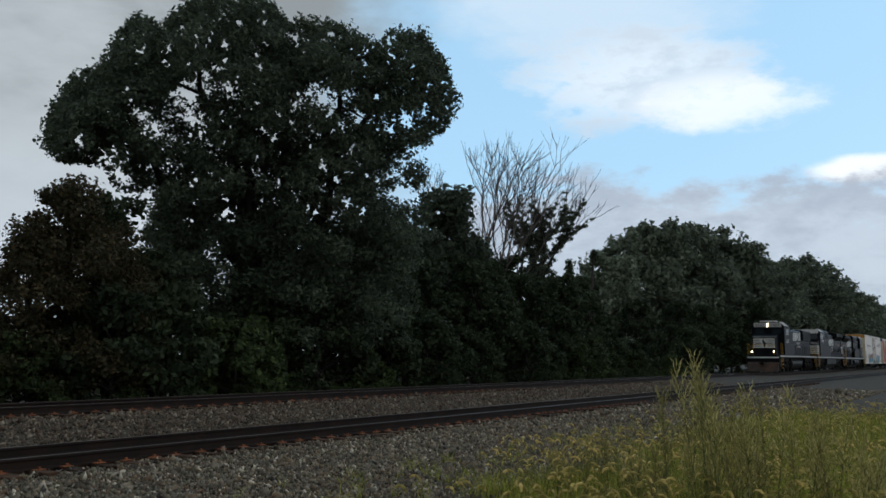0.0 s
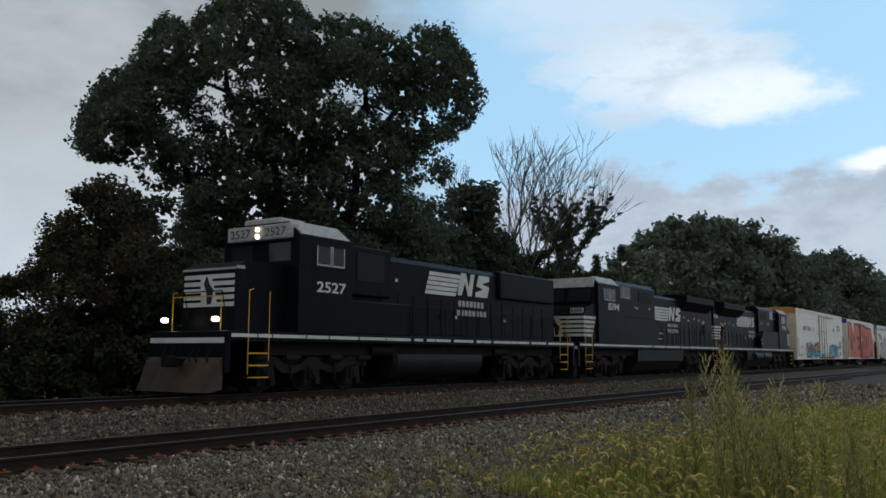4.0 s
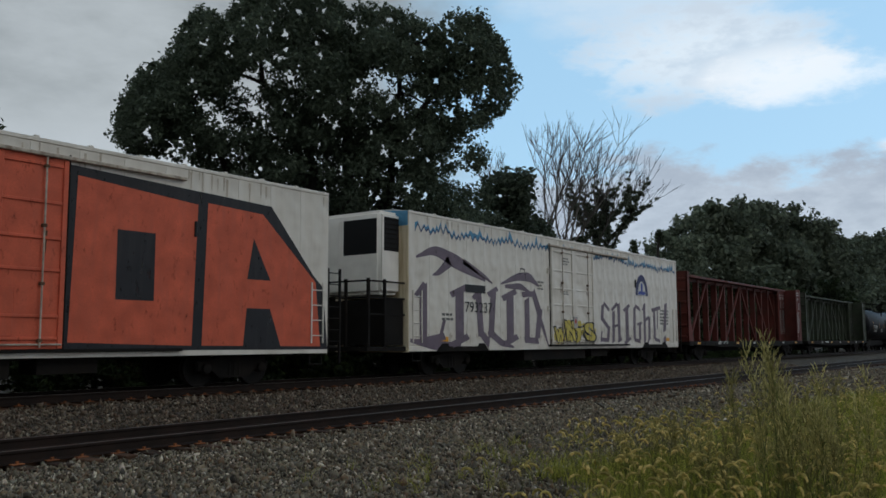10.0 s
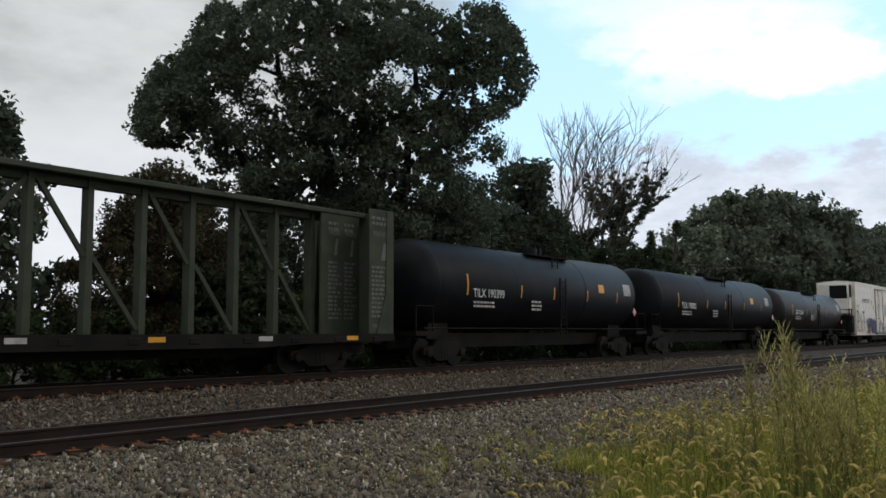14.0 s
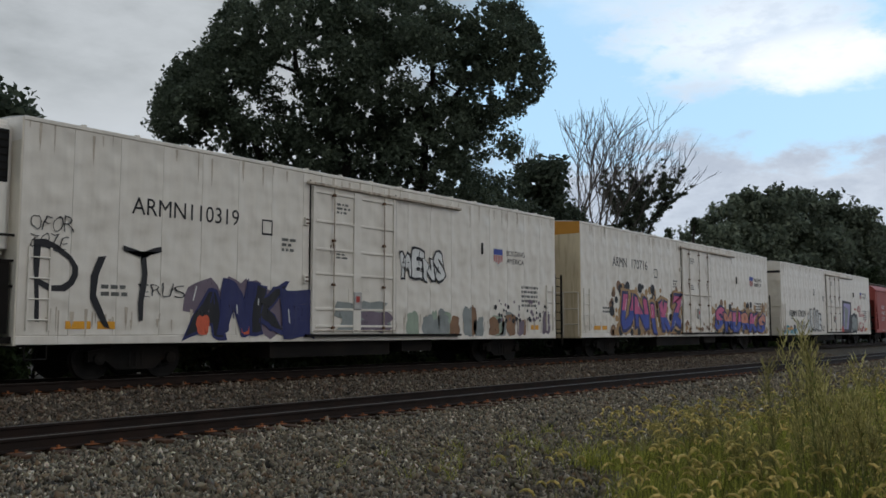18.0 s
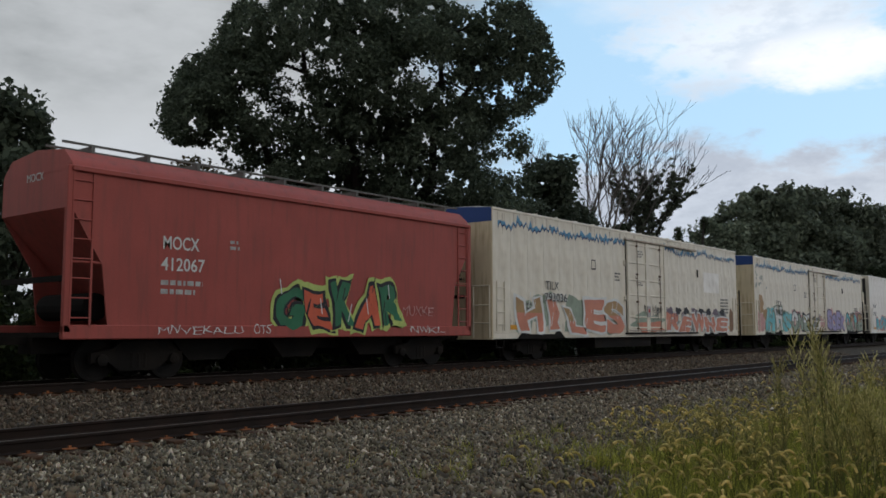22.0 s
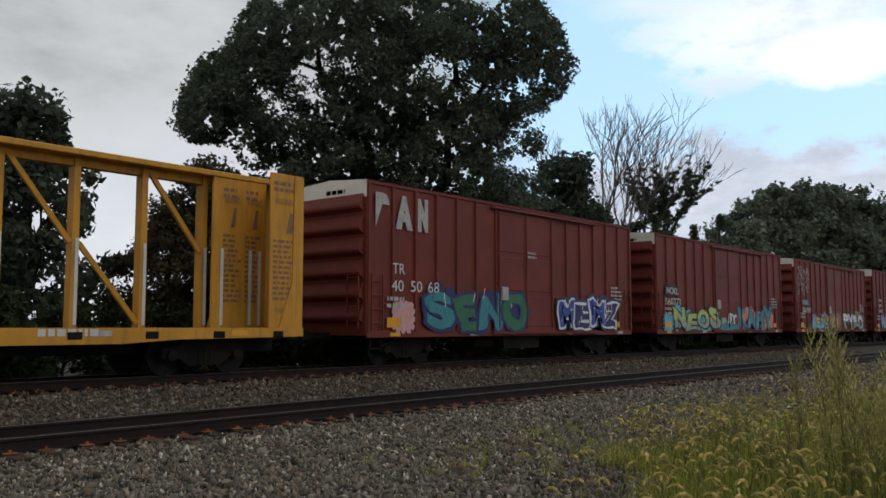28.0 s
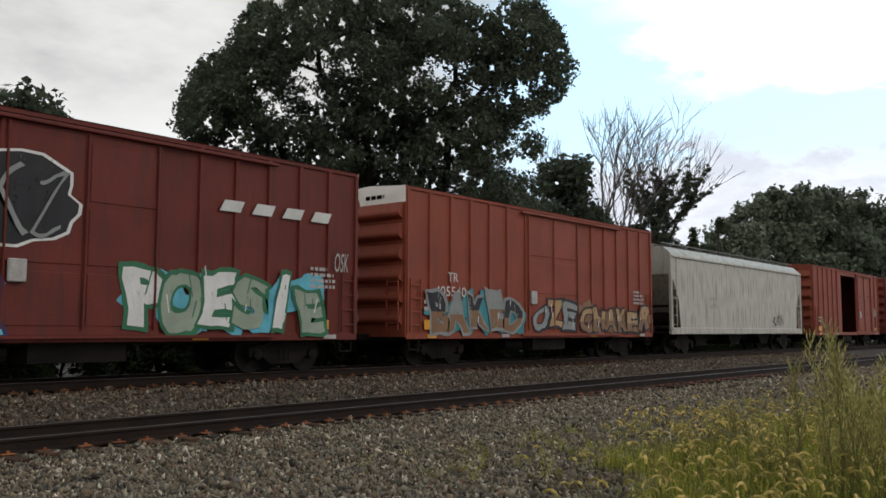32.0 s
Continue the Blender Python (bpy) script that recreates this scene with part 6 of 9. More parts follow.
def centerbeam(label, front, rear, paint, H=4.78, z0=0.95, bays=13, words=True):
    root, L = car("centerbeam_flatcar", label, "railcar", front, rear)
    h = L / 2
    part("deck", Shape().bevelled(-h, h, -HALF + 0.04, HALF - 0.04, z0 - 0.06, z0 + 0.12, 0.015), M_under, root)
    part("side_sill", Shape().prism([(-h, z0 - 0.08), (-h, z0 + 0.14), (h, z0 + 0.14), (h, z0 - 0.08), (h - 3.6, z0 - 0.12), (h - 5.0, z0 - 0.2), (-h + 5.0, z0 - 0.2), (-h + 3.6, z0 - 0.12)], "y", -HALF - 0.01, -HALF + 0.05), M_under if paint is not M_beam_yellow else paint, root)
    part("center_sill", Shape().box(-h, h, -0.35, 0.35, 0.5, z0), M_under, root)
    # bulkheads at the two ends
    for k in (-1, 1):
        xo, xi = k * h, k * (h - 0.45)
        b = part("bulkhead", Shape().box(min(xo, xo - 0.12 * k), max(xo, xo - 0.12 * k), -HALF + 0.06, HALF - 0.06, z0 + 0.12, H), paint, root, "braced steel end bulkhead")
        part("bulkhead_post", Shape().prism([(xo - 0.0 * k, z0 + 0.12), (xo - 0.75 * k, z0 + 0.12), (xo - 0.34 * k, z0 + 1.3), (xo - 0.30 * k, H - 0.02), (xo, H - 0.02)], "y", -HALF + 0.03, -HALF + 0.12), paint, b)
        part("bulkhead_post", Shape().prism([(xo - 0.0 * k, z0 + 0.12), (xo - 0.75 * k, z0 + 0.12), (xo - 0.34 * k, z0 + 1.3), (xo - 0.30 * k, H - 0.02), (xo, H - 0.02)], "y", HALF - 0.12, HALF - 0.03), paint, b)
        for i in range(6):
            z = z0 + 0.3 + i * 0.62
            part("bulkhead_rib", Shape().bevelled(xo + 0.0 * k - 0.06, xo + 0.06, -HALF + 0.12, HALF - 0.12, z, z + 0.14, 0.03), paint, b)
    # centre beam: top chord, posts, diagonals; end panels near the bulkheads
    part("top_chord", Shape().bevelled(-h + 0.05, h - 0.05, -0.5, 0.5, H - 0.12, H + 0.02, 0.02).box(-h + 0.05, h - 0.05, -0.12, 0.12, H - 0.3, H - 0.12), paint, root)
    x0, x1 = -h + 0.6, h - 2.05
    step_ = (x1 - x0) / bays
    post = Shape().prism([(-0.09, z0 + 0.1), (0.09, z0 + 0.1), (0.07, H - 0.12), (-0.07, H - 0.12)], "y", -0.19, -0.13)
    post.prism([(-0.04, z0 + 0.1), (0.04, z0 + 0.1), (0.04, H - 0.12), (-0.04, H - 0.12)], "y", -0.15, 0.15)
    post_me = post.mesh("post", paint)
    for i in range(bays + 1):
        p_ = part("post", post_me, None, root, at=(x0 + i * step_, 0, 0))
        if paint is M_beam_yellow:
            part("post_stripe", Shape().box(-0.005, 0.07, -0.2, -0.192, z0 + 0.2, z0 + 2.1), M_chalk, p_, "scuffed white stripe")
    for i in range(bays):
        xa = x0 + i * step_
        up = (i % 4) < 2 if i < bays / 2 else (i % 4) >= 2
        a, b = ((xa + 0.1, z0 + 0.15), (xa + step_ - 0.1, (z0 + H) / 2)) if i % 2 == 0 else ((xa + 0.1, (z0 + H) / 2), (xa + step_ - 0.1, H - 0.25))
        if i >= bays * 0.55:
            a, b = (a[0], z0 + H - a[1]), (b[0], z0 + H - b[1])
        part("diagonal", Shape().rod((a[0], -0.12, a[1]), (b[0], -0.12, b[1]), 0.075, 4), paint, root)
    pan = part("end_panel", Shape().bevelled(h - 2.0, h - 0.35, -0.46, -0.38, z0 + 0.12, H - 0.1, 0.02), paint, root, "solid end panel with stencilled warnings")
    if words:
        m = {"beam_red_paint": M_dull, "beam_green_paint": M_faint}.get(paint.name, P["brown"])
        for k, (xa, wd) in enumerate(((h - 1.7, 0.58), (h - 1.02, 0.58))):
            write(pan, "WARNING", xa + 0.04, H - 0.75, 0.15, -0.465, m, wd * 0.8)
            bars(pan, xa, H - 0.45, wd, 2, 0.16, -0.465, m, 3 + k)
            part("pictogram", Shape().prism([(xa + wd * 0.4, H - 1.35), (xa + wd * 0.62, H - 1.35), (xa + wd * 0.70, H - 0.85), (xa + wd * 0.55, H - 0.85)], "y", -0.468, -0.465), m, pan)
            bars(pan, xa, H - 1.6, wd, 14, 0.125, -0.465, m, 8 + k)
        if paint is M_beam_yellow:
            for xa in (h - 1.76, h - 0.9, h - 0.6):
                part("tape_strip", Shape().box(xa, xa + 0.09, -0.473, -0.47, z0 + 0.2, z0 + 2.1), M_chalk, pan, "white tape strip")
    wing = part("bulkhead_wing", Shape().bevelled(h - 1.05, h - 0.02, -HALF + 0.06, -HALF + 0.115, z0 + 0.14, H, 0.012), paint, root, "side plate of the end bulkhead with stencilled warnings")
    if words:
        yw = -HALF + 0.056
        bars(wing, h - 0.95, H - 0.3, 0.8, 2, 0.16, yw, m, 61)
        write(wing, "WARNING", h - 0.9, H - 0.8, 0.17, yw, m, 0.7)
        part("pictogram", Shape().prism([(h - 0.55, H - 1.5), (h - 0.35, H - 1.5), (h - 0.25, H - 0.98), (h - 0.42, H - 0.98)], "y", yw - 0.003, yw), m, wing)
        bars(wing, h - 0.95, H - 1.75, 0.8, 12, 0.13, yw, m, 62)
        write(wing, "WARNING", h - 0.88, H - 3.5, 0.13, yw, m, 0.6)
    for i in range(14):
        x = -h + 0.8 + i * (L - 1.6) / 13
        part("winch", Shape().bevelled(x - 0.16, x + 0.16, -HALF - 0.03, -HALF + 0.05, z0 - 0.1, z0 + 0.06, 0.02), M_under, root)
        if i % 2 == 0:
            part("reflector_plate", Shape().box(x + 0.35, x + 0.8, -HALF - 0.016, -HALF - 0.011, z0 - 0.04, z0 + 0.08), M_reflector if i % 4 == 0 else M_dull, root)
    running_gear(root, L, 2.6)
    return root, L


def tank_car(label, front, rear, paint, R=1.52, zc=2.72):
    root, L = car("tank_car", label, "railcar", front, rear)
    h = L / 2
    b = h - 0.55
    prof = [(-b, 0.05), (-b + 0.03, 0.55), (-b + 0.14, 1.05), (-b + 0.34, 1.36), (-b + 0.62, R)]
    full = prof + [(-x, r) for x, r in prof[::-1]]
    part("tank", Shape().lathe(full, 48, "x", (0, 0, zc)), paint, root, "black cylindrical tank with domed ends", smooth=True)
    for x in (-b + 0.66, -b * 0.33, b * 0.33, b - 0.66):
        part("weld_band", Shape().lathe([(x - 0.02, R + 0.001), (x - 0.018, R + 0.006), (x + 0.018, R + 0.006), (x + 0.02, R + 0.001)], 48, "x", (0, 0, zc)), paint, root, smooth=True)
    part("manway", Shape().rod((0.6, 0, zc + R - 0.1), (0.6, 0, zc + R + 0.22), 0.35, 18), paint, root)
    part("valve", Shape().rod((1.4, 0, zc + R - 0.1), (1.4, 0, zc + R + 0.3), 0.12, 10), paint, root)
    g = Shape()
    for y in (-0.75, 0.75):
        g.box(-0.9, 2.3, y - 0.2, y + 0.2, zc + R - 0.16, zc + R - 0.11)
        for x in (-0.9, 0.7, 2.3):
            g.rod((x, y, zc + R - 0.2), (x, y, zc + R + 0.75), 0.024, 5)
        for dz in (0.35, 0.72):
            g.rod((-0.9, y, zc + R + dz), (2.3, y, zc + R + dz), 0.022, 5)
    for x in (-0.9, 2.3):
        g.rod((x, -0.75, zc + R + 0.72), (x, 0.75, zc + R + 0.72), 0.022, 5)
    part("platform_rail", g, M_under, root)
    part("side_ladder", Shape().ladder(0.4, 0.85, -R - 0.03, 1.0, zc + 0.5, 8).ladder(0.4, 0.85, -1.2, zc + 0.6, zc + R - 0.1, 3), M_under, root)
    for k in (-1, 1):
        x = k * (h - 2.0)
        part("saddle", Shape().prism([(x - 0.6, 0.9), (x + 0.6, 0.9), (x + 0.5, 1.55), (x - 0.5, 1.55)], "y", -0.8, 0.8), M_under, root)
        part("end_platform", Shape().box(min(k * (h - 1.1), k * h), max(k * (h - 1.1), k * h), -1.5, 1.5, 1.02, 1.16).rod((k * (h - 0.05), -1.45, 1.1), (k * (h - 0.05), -1.45, 1.95), 0.025, 5).rod((k * (h - 0.9), -1.45, 1.1), (k * (h - 0.9), -1.45, 1.95), 0.025, 5).rod((k * (h - 0.05), -1.45, 1.95), (k * (h - 0.9), -1.45, 1.95), 0.02, 5), M_under, root)
    part("center_sill", Shape().box(-h, h, -0.3, 0.3, 0.6, 1.1), M_under, root)
    part("side_rail", Shape().rod((-h + 0.4, -1.5, 1.25), (h - 0.4, -1.5, 1.25), 0.025, 6), M_under, root)

    def curved(x, w, z0, z1, m, name, lab=""):
        a0, a1 = math.asin(max(-1, min(1, (z0 - zc) / R))), math.asin(max(-1, min(1, (z1 - zc) / R)))
        s, n = Shape(), 6
        vs = []
        for i in range(n + 1):
            a = a0 + (a1 - a0) * i / n
            for xx in (x, x + w):
                vs.append((xx, -math.cos(a) * (R + 0.005), zc + math.sin(a) * (R + 0.005)))
        s.add(vs, [(2 * i, 2 * i + 1, 2 * i + 3, 2 * i + 2) for i in range(n)])
        part(name, s, m, root, lab)
    for k in (0.16, 0.36, 0.50, 0.66, 0.82):
        curved(-h + L * k, 0.07, zc - 0.35, zc + 0.10 + (0.25 if k in (0.16,) else 0), M_reflector, "reflective_strip", "yellow reflective strip")
    part("placard", Shape().prism([(h - 1.4, zc - 0.9), (h - 1.22, zc - 0.72), (h - 1.4, zc - 0.54), (h - 1.58, zc - 0.72)], "y", -R - 0.05, -R - 0.03), P["rose"], root, "red and white diamond placard")
    running_gear(root, L, 2.0)
    return root, L, curved


def hopper(label, front, rear, paint, H=5.05, z0=1.0):
    root, L = car("covered_hopper", label, "railcar", front, rear)
    h = L / 2
    a = h - 0.1
    body = [(-a, H - 0.55), (-a, H - 1.35), (-a + 1.3, 2.3), (-a + 2.4, z0 + 0.12), (a - 2.4, z0 + 0.12), (a - 1.3, 2.3), (a, H - 1.35), (a, H - 0.55)]
    part("body", Shape().prism(body, "y", -HALF + 0.06, HALF - 0.06), paint, root, "sloping hopper bottom and ends")
    sheet = [(-a, H - 0.55), (-a, H - 1.35), (-a + 0.72, 2.45), (-a + 0.88, z0 + 0.12), (a - 0.88, z0 + 0.12), (a - 0.72, 2.45), (a, H - 1.35), (a, H - 0.55)]
    for y in (-HALF + 0.02, HALF - 0.06):
        part("side_sheet", Shape().prism(sheet, "y", y, y + 0.04), paint, root, "smooth curved hopper side")
    part("roof", Shape().prism([(-HALF + 0.02, H - 0.56), (-HALF + 0.06, H - 0.42), (-1.15, H - 0.12), (0, H), (1.15, H - 0.12), (HALF - 0.06, H - 0.42), (HALF - 0.02, H - 0.56)], "x", -a, a), paint, root, smooth=True)
    part("top_ledge", Shape().bevelled(-a - 0.02, a + 0.02, -HALF - 0.05, -HALF + 0.06, H - 0.62, H - 0.50, 0.02), paint, root)
    rb = Shape()
    for y in (-1.05, -0.35):
        rb.box(-a, a, y - 0.02, y + 0.02, H + 0.04, H + 0.09)
    n = 10
    for i in range(n):
        x = -a + (2 * a) * (i + 0.5) / n
        rb.box(x - 0.04, x + 0.04, -1.1, -0.3, H - 0.12, H + 0.05)
    part("running_board", rb, M_faint, root, "dark steel roof walkway")
    for i in range(4):
        x = -a + 2 * a * (i + 0.5) / 4
        part("hatch", Shape().bevelled(x - 1.1, x + 1.1, -0.28, 0.28, H - 0.04, H + 0.08, 0.03), paint, root)
    part("side_sill", Shape().bevelled(-h, h, -HALF, -HALF + 0.14, z0 - 0.14, z0 + 0.16, 0.02), paint, root)
    part("side_sill", Shape().bevelled(-h, h, HALF - 0.14, HALF, z0 - 0.14, z0 + 0.16, 0.02), paint, root)
    for k in (-1, 1):
        part("corner_post", Shape().bevelled(min(k * (h - 0.16), k * h), max(k * (h - 0.16), k * h), -HALF + 0.0, -HALF + 0.12, z0, H - 0.5, 0.015), paint, root)
        part("slope_sheet", Shape().prism([(k * a, H - 1.35), (k * (a - 2.4), z0 + 0.1), (k * (a - 2.5), z0 + 0.1), (k * (a - 0.06), H - 1.2)], "y", -HALF + 0.1, HALF - 0.1), paint, root)
        part("end_platform", Shape().box(min(k * (h - 2.0), k * h), max(k * (h - 2.0), k * h), -1.4, 1.4, z0 - 0.1, z0), M_under, root)
        # added dark drum and brace stand for the shadow under the slope
        part("air_reservoir", Shape().rod((k * (h - 1.0), -1.0, z0 + 0.55), (k * (h - 1.0), 1.0, z0 + 0.55), 0.3, 14), M_under, root, "dark air reservoir added as shade in the end bay")
        part("end_brace", Shape().box(min(k * (h - 0.16), k * (h - 0.06)), max(k * (h - 0.16), k * (h - 0.06)), -1.35, 1.35, 2.1, 2.22), M_under, root)
        ladder_part(root, k * (h - 0.4) - 0.05, -HALF + 0.02, z0 + 0.1, H - 0.6, paint, 8)
        part("brace", Shape().rod((k * (h - 0.1), -HALF + 0.06, 2.5), (k * (h - 1.6), -HALF + 0.06, 2.5), 0.03, 5), paint, root)
    for i in range(3):
        x = -a + 2.4 + (2 * a - 4.8) * (i + 0.5) / 3
        part("outlet_gate", Shape().prism([(x - 1.2, z0 + 0.1), (x + 1.2, z0 + 0.1), (x + 0.5, 0.4), (x - 0.5, 0.4)], "y", -0.9, 0.9), M_under, root)
    part("center_sill", Shape().box(-h, h, -0.3, 0.3, 0.6, 0.95), M_under, root)
    running_gear(root, L, 2.0)
    return root, L


SIDE = -HALF - 0.006

# ---- locomotives ----


def stripes(parent, x0, x1, z0, z1, y, n=5, slant=0.25, material=M_chalk):
    """Slanted white speed stripes, plain shapes for the emblem."""
    hgt = (z1 - z0) / n * 0.80
    for i in range(n):
        z = z0 + i * hgt / 0.80
        k = slant * i / (n - 1)
        part("stripe", Shape().prism([(x0 + k, z), (x1 + 1.4 * k - slant, z), (x1 + 1.4 * k - slant + hgt * 0.6, z + hgt), (x0 + k + hgt * 0.25, z + hgt)], "y", y - 0.004, y), material, parent, "white speed stripe")


def emblem(parent, x0, z0, w, h, y):
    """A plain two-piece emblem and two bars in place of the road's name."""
    a = w * 0.5
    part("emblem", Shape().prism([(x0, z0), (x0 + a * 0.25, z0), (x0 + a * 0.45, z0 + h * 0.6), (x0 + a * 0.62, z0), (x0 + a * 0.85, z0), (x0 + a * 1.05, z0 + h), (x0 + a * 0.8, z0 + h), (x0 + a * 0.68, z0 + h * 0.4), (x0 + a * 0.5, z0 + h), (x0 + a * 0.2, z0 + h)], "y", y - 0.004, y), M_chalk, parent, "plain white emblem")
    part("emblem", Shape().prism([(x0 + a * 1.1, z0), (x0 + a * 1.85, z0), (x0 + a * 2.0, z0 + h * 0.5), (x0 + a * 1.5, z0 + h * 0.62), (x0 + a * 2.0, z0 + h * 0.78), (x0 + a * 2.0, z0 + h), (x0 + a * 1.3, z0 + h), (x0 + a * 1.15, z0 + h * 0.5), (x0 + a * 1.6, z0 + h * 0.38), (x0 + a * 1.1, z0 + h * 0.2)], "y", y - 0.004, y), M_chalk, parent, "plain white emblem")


def name_bars(parent, x0, z0, w, h, y, seed=2):
    rnd, s = random.Random(seed), Shape()
    for row in range(2):
        x = x0 - 0.08 * row
        for k in range(7 + row):
            l = w / 8.2 * 0.72
            s.box(x, x + l, y - 0.004, y, z0 - row * h * 1.5, z0 - row * h * 1.5 + h)
            x += w / 8.2
    tagged(part("road_name", s, M_dull, parent, "worn white lettering"), kind="stuff")


def rails_and_steps(root, h, end):
    """Yellow handrails and steps at one end of a locomotive (end = -1 front, 1 rear)."""
    x = end * (h - 0.7)
    g = Shape()
    for y in (-1.52, 1.52):
        g.rod((x, y, 0.55), (x, y, 2.75), 0.016, 6).rod((x - 0.75 * end, y, 0.9), (x - 0.75 * end, y, 2.75), 0.016, 6).rod((x, y, 2.75), (x - 0.15 * end, y, 2.8), 0.016, 6)
    for y in (-0.95, 0.95):
        g.rod((x + 0.45 * end, y, 1.6), (x + 0.45 * end, y, 2.6), 0.016, 6)
    g.rod((x + 0.45 * end, -0.95, 2.6), (x + 0.45 * end, 0.95, 2.6), 0.016, 6)
    part("handrail", g, M_handrail, root, "yellow handrails at the steps")
    st = Shape()
    for i in range(4):
        st.box(min(x, x - 0.75 * end), max(x, x - 0.75 * end), -1.52, -1.05, 0.45 + i * 0.32, 0.48 + i * 0.32)
    part("step", st, M_under, root)
    part("step_edge", Shape().box(min(x, x - 0.75 * end), max(x, x - 0.75 * end), -1.54, -1.52, 0.45, 0.48).box(min(x, x - 0.75 * end), max(x, x - 0.75 * end), -1.54, -1.52, 0.76, 0.80).box(min(x, x - 0.75 * end), max(x, x - 0.75 * end), -1.54, -1.52, 1.08, 1.12), M_handrail, root, "yellow step edges")


def cab_windows(cab, spans, z0, z1, y=-HALF):
    for a, b in spans:
        w = part("side_window", Shape().bevelled(a, b, y - 0.005, y + 0.025, z0, z1, 0.01), M_glass, cab)
        part("window_frame", Shape().box(a - 0.04, a, y - 0.012, y + 0.02, z0 - 0.05, z1 + 0.03).box(b, b + 0.04, y - 0.012, y + 0.02, z0 - 0.05, z1 + 0.03).box(a, b, y - 0.012, y + 0.02, z0 - 0.05, z0), M_sil, w)


def stickers(root, spots, y):
    """Small warning plates on the hood: red over white."""
    for x, z in spots:
        p = part("warning_plate", Shape().box(x, x + 0.14, y - 0.004, y, z, z + 0.13), M_chalk, root, "small white warning plate")
        part("plate_heading", Shape().box(x, x + 0.14, y - 0.006, y - 0.004, z + 0.09, z + 0.13), P["red"], p)


def hood_doors(root, x0, x1, n, y, z0=1.78, z1=3.1):
    w = (x1 - x0) / n
    for i in range(n):
        d = part("hood_door", Shape().bevelled(x0 + i * w + 0.025, x0 + (i + 1) * w - 0.025, y - 0.022, y, z0, z1, 0.01), M_loco, root)
        part("latch", Shape().box(x0 + (i + 1) * w - 0.12, x0 + (i + 1) * w - 0.07, y - 0.04, y - 0.022, 2.35, 2.5), M_under, d)


def loco_frame(root, h, plow_paint):
    """Deck with its broken white edge stripe, pilots, plow, trucks, couplers and end rails."""
    part("deck", Shape().bevelled(-h, h, -HALF + 0.03, HALF - 0.03, 1.42, 1.68, 0.02), M_loco, root)
    part("side_frame", Shape().box(-h + 1.6, h - 1.6, -1.2, 1.2, 1.05, 1.42), M_under, root, "dark frame under the deck")
    rnd, x = random.Random(int(h * 100)), -h + 0.1
    while x < h - 0.4:
        l = min(rnd.choice([0.5, 0.9, 1.3, 1.7]), h - 0.1 - x)
        part("deck_stripe", Shape().box(x, x + l, -HALF + 0.012, -HALF + 0.024, 1.52, 1.61), M_chalk, root)
        x += l + rnd.choice([0.05, 0.07, 0.22])
    part("plow", Shape().prism([(-h - 0.05, 0.18), (-h - 0.50, 0.10), (-h - 0.34, 0.45), (-h - 0.22, 0.85), (-h - 0.05, 1.0)], "y", -1.42, 1.42), plow_paint, root, "grimy brown front plow")
    for k in (-1, 1):
        part("pilot", Shape().box(min(k * (h - 0.12), k * (h + 0.06)), max(k * (h - 0.12), k * (h + 0.06)), -1.5, 1.5, 0.6, 1.45), M_loco, root)
        part("pilot_stripe", Shape().box(min(k * (h + 0.06), k * (h + 0.068)), max(k * (h + 0.06), k * (h + 0.068)), -1.45, 1.45, 1.36, 1.5), M_chalk, root)
        hose = Shape()
        for y in (-1.0, -0.6, -0.35, 0.4, 0.75):
            for a, b in (((0.07, 1.25), (0.22, 0.95)), ((0.22, 0.95), (0.16, 0.62))):
                hose.rod((k * (h + a[0]), y, a[1]), (k * (h + b[0]), y + 0.06, b[1]), 0.025, 5)
        part("air_hose", hose, M_under, root, "hanging air hoses")
        rails_and_steps(root, h, k)
        t = part("truck", LOCO_TRUCK, None, root, "three-axle truck", (k * (h - 3.6), 0, 0))
        for a in (-1.85, 0, 1.85):
            part("wheelset", LOCO_WHEEL, None, t, at=(a, 0, 0.53))
    part("coupler", COUPLER, None, root, at=pose(-h, 0, 0.88))
    part("coupler", COUPLER, None, root, at=pose(h, 0, 0.88, 0, 0, 180))


def walkway_rail(root, x0, x1, n=11):
    g = Shape()
    for i in range(n + 1):
        x = x0 + (x1 - x0) * i / n
        g.rod((x, -HALF + 0.08, 1.65), (x, -HALF + 0.08, 2.7), 0.014, 5)
    g.rod((x0, -HALF + 0.08, 2.7), (x1, -HALF + 0.08, 2.7), 0.014, 5)
    part("walkway_rail", g, M_loco, root)


def nose_stripes(root, nf, ny, z0, z1, wrap=0.0):
    for i in range(5):
        z, t = z0 + i * (z1 - z0) / 5, (z1 - z0) / 5 * 0.62
        part("nose_stripe", Shape().box(nf - 0.006, nf, -ny, ny, z, z + t), M_chalk, root, "white stripe across the nose")
        if wrap:
            part("nose_stripe", Shape().prism([(nf, z), (nf + wrap + 0.09 * i, z), (nf + wrap + 0.05 + 0.09 * i, z + t), (nf, z + t)], "y", -ny - 0.006, -ny), M_chalk, root)
    # the stripes run together into a white field round the dark emblem
    part("nose_field", Shape().prism([(-0.38, z0), (0.28, z0), (0.34, z1 - 0.1), (-0.1, z1 - 0.1)], "x", nf - 0.009, nf - 0.006), M_chalk, root)
    part("nose_badge", Shape().prism([(-0.12, z0 + 0.08), (0.05, z0 + 0.05), (0.08, z0 + 0.4), (0.2, z0 + 0.62), (0.08, z0 + 0.85), (-0.05, z0 + 0.6), (-0.2, z0 + 0.45)], "x", nf - 0.013, nf - 0.009), M_ink, root, "plain dark emblem")


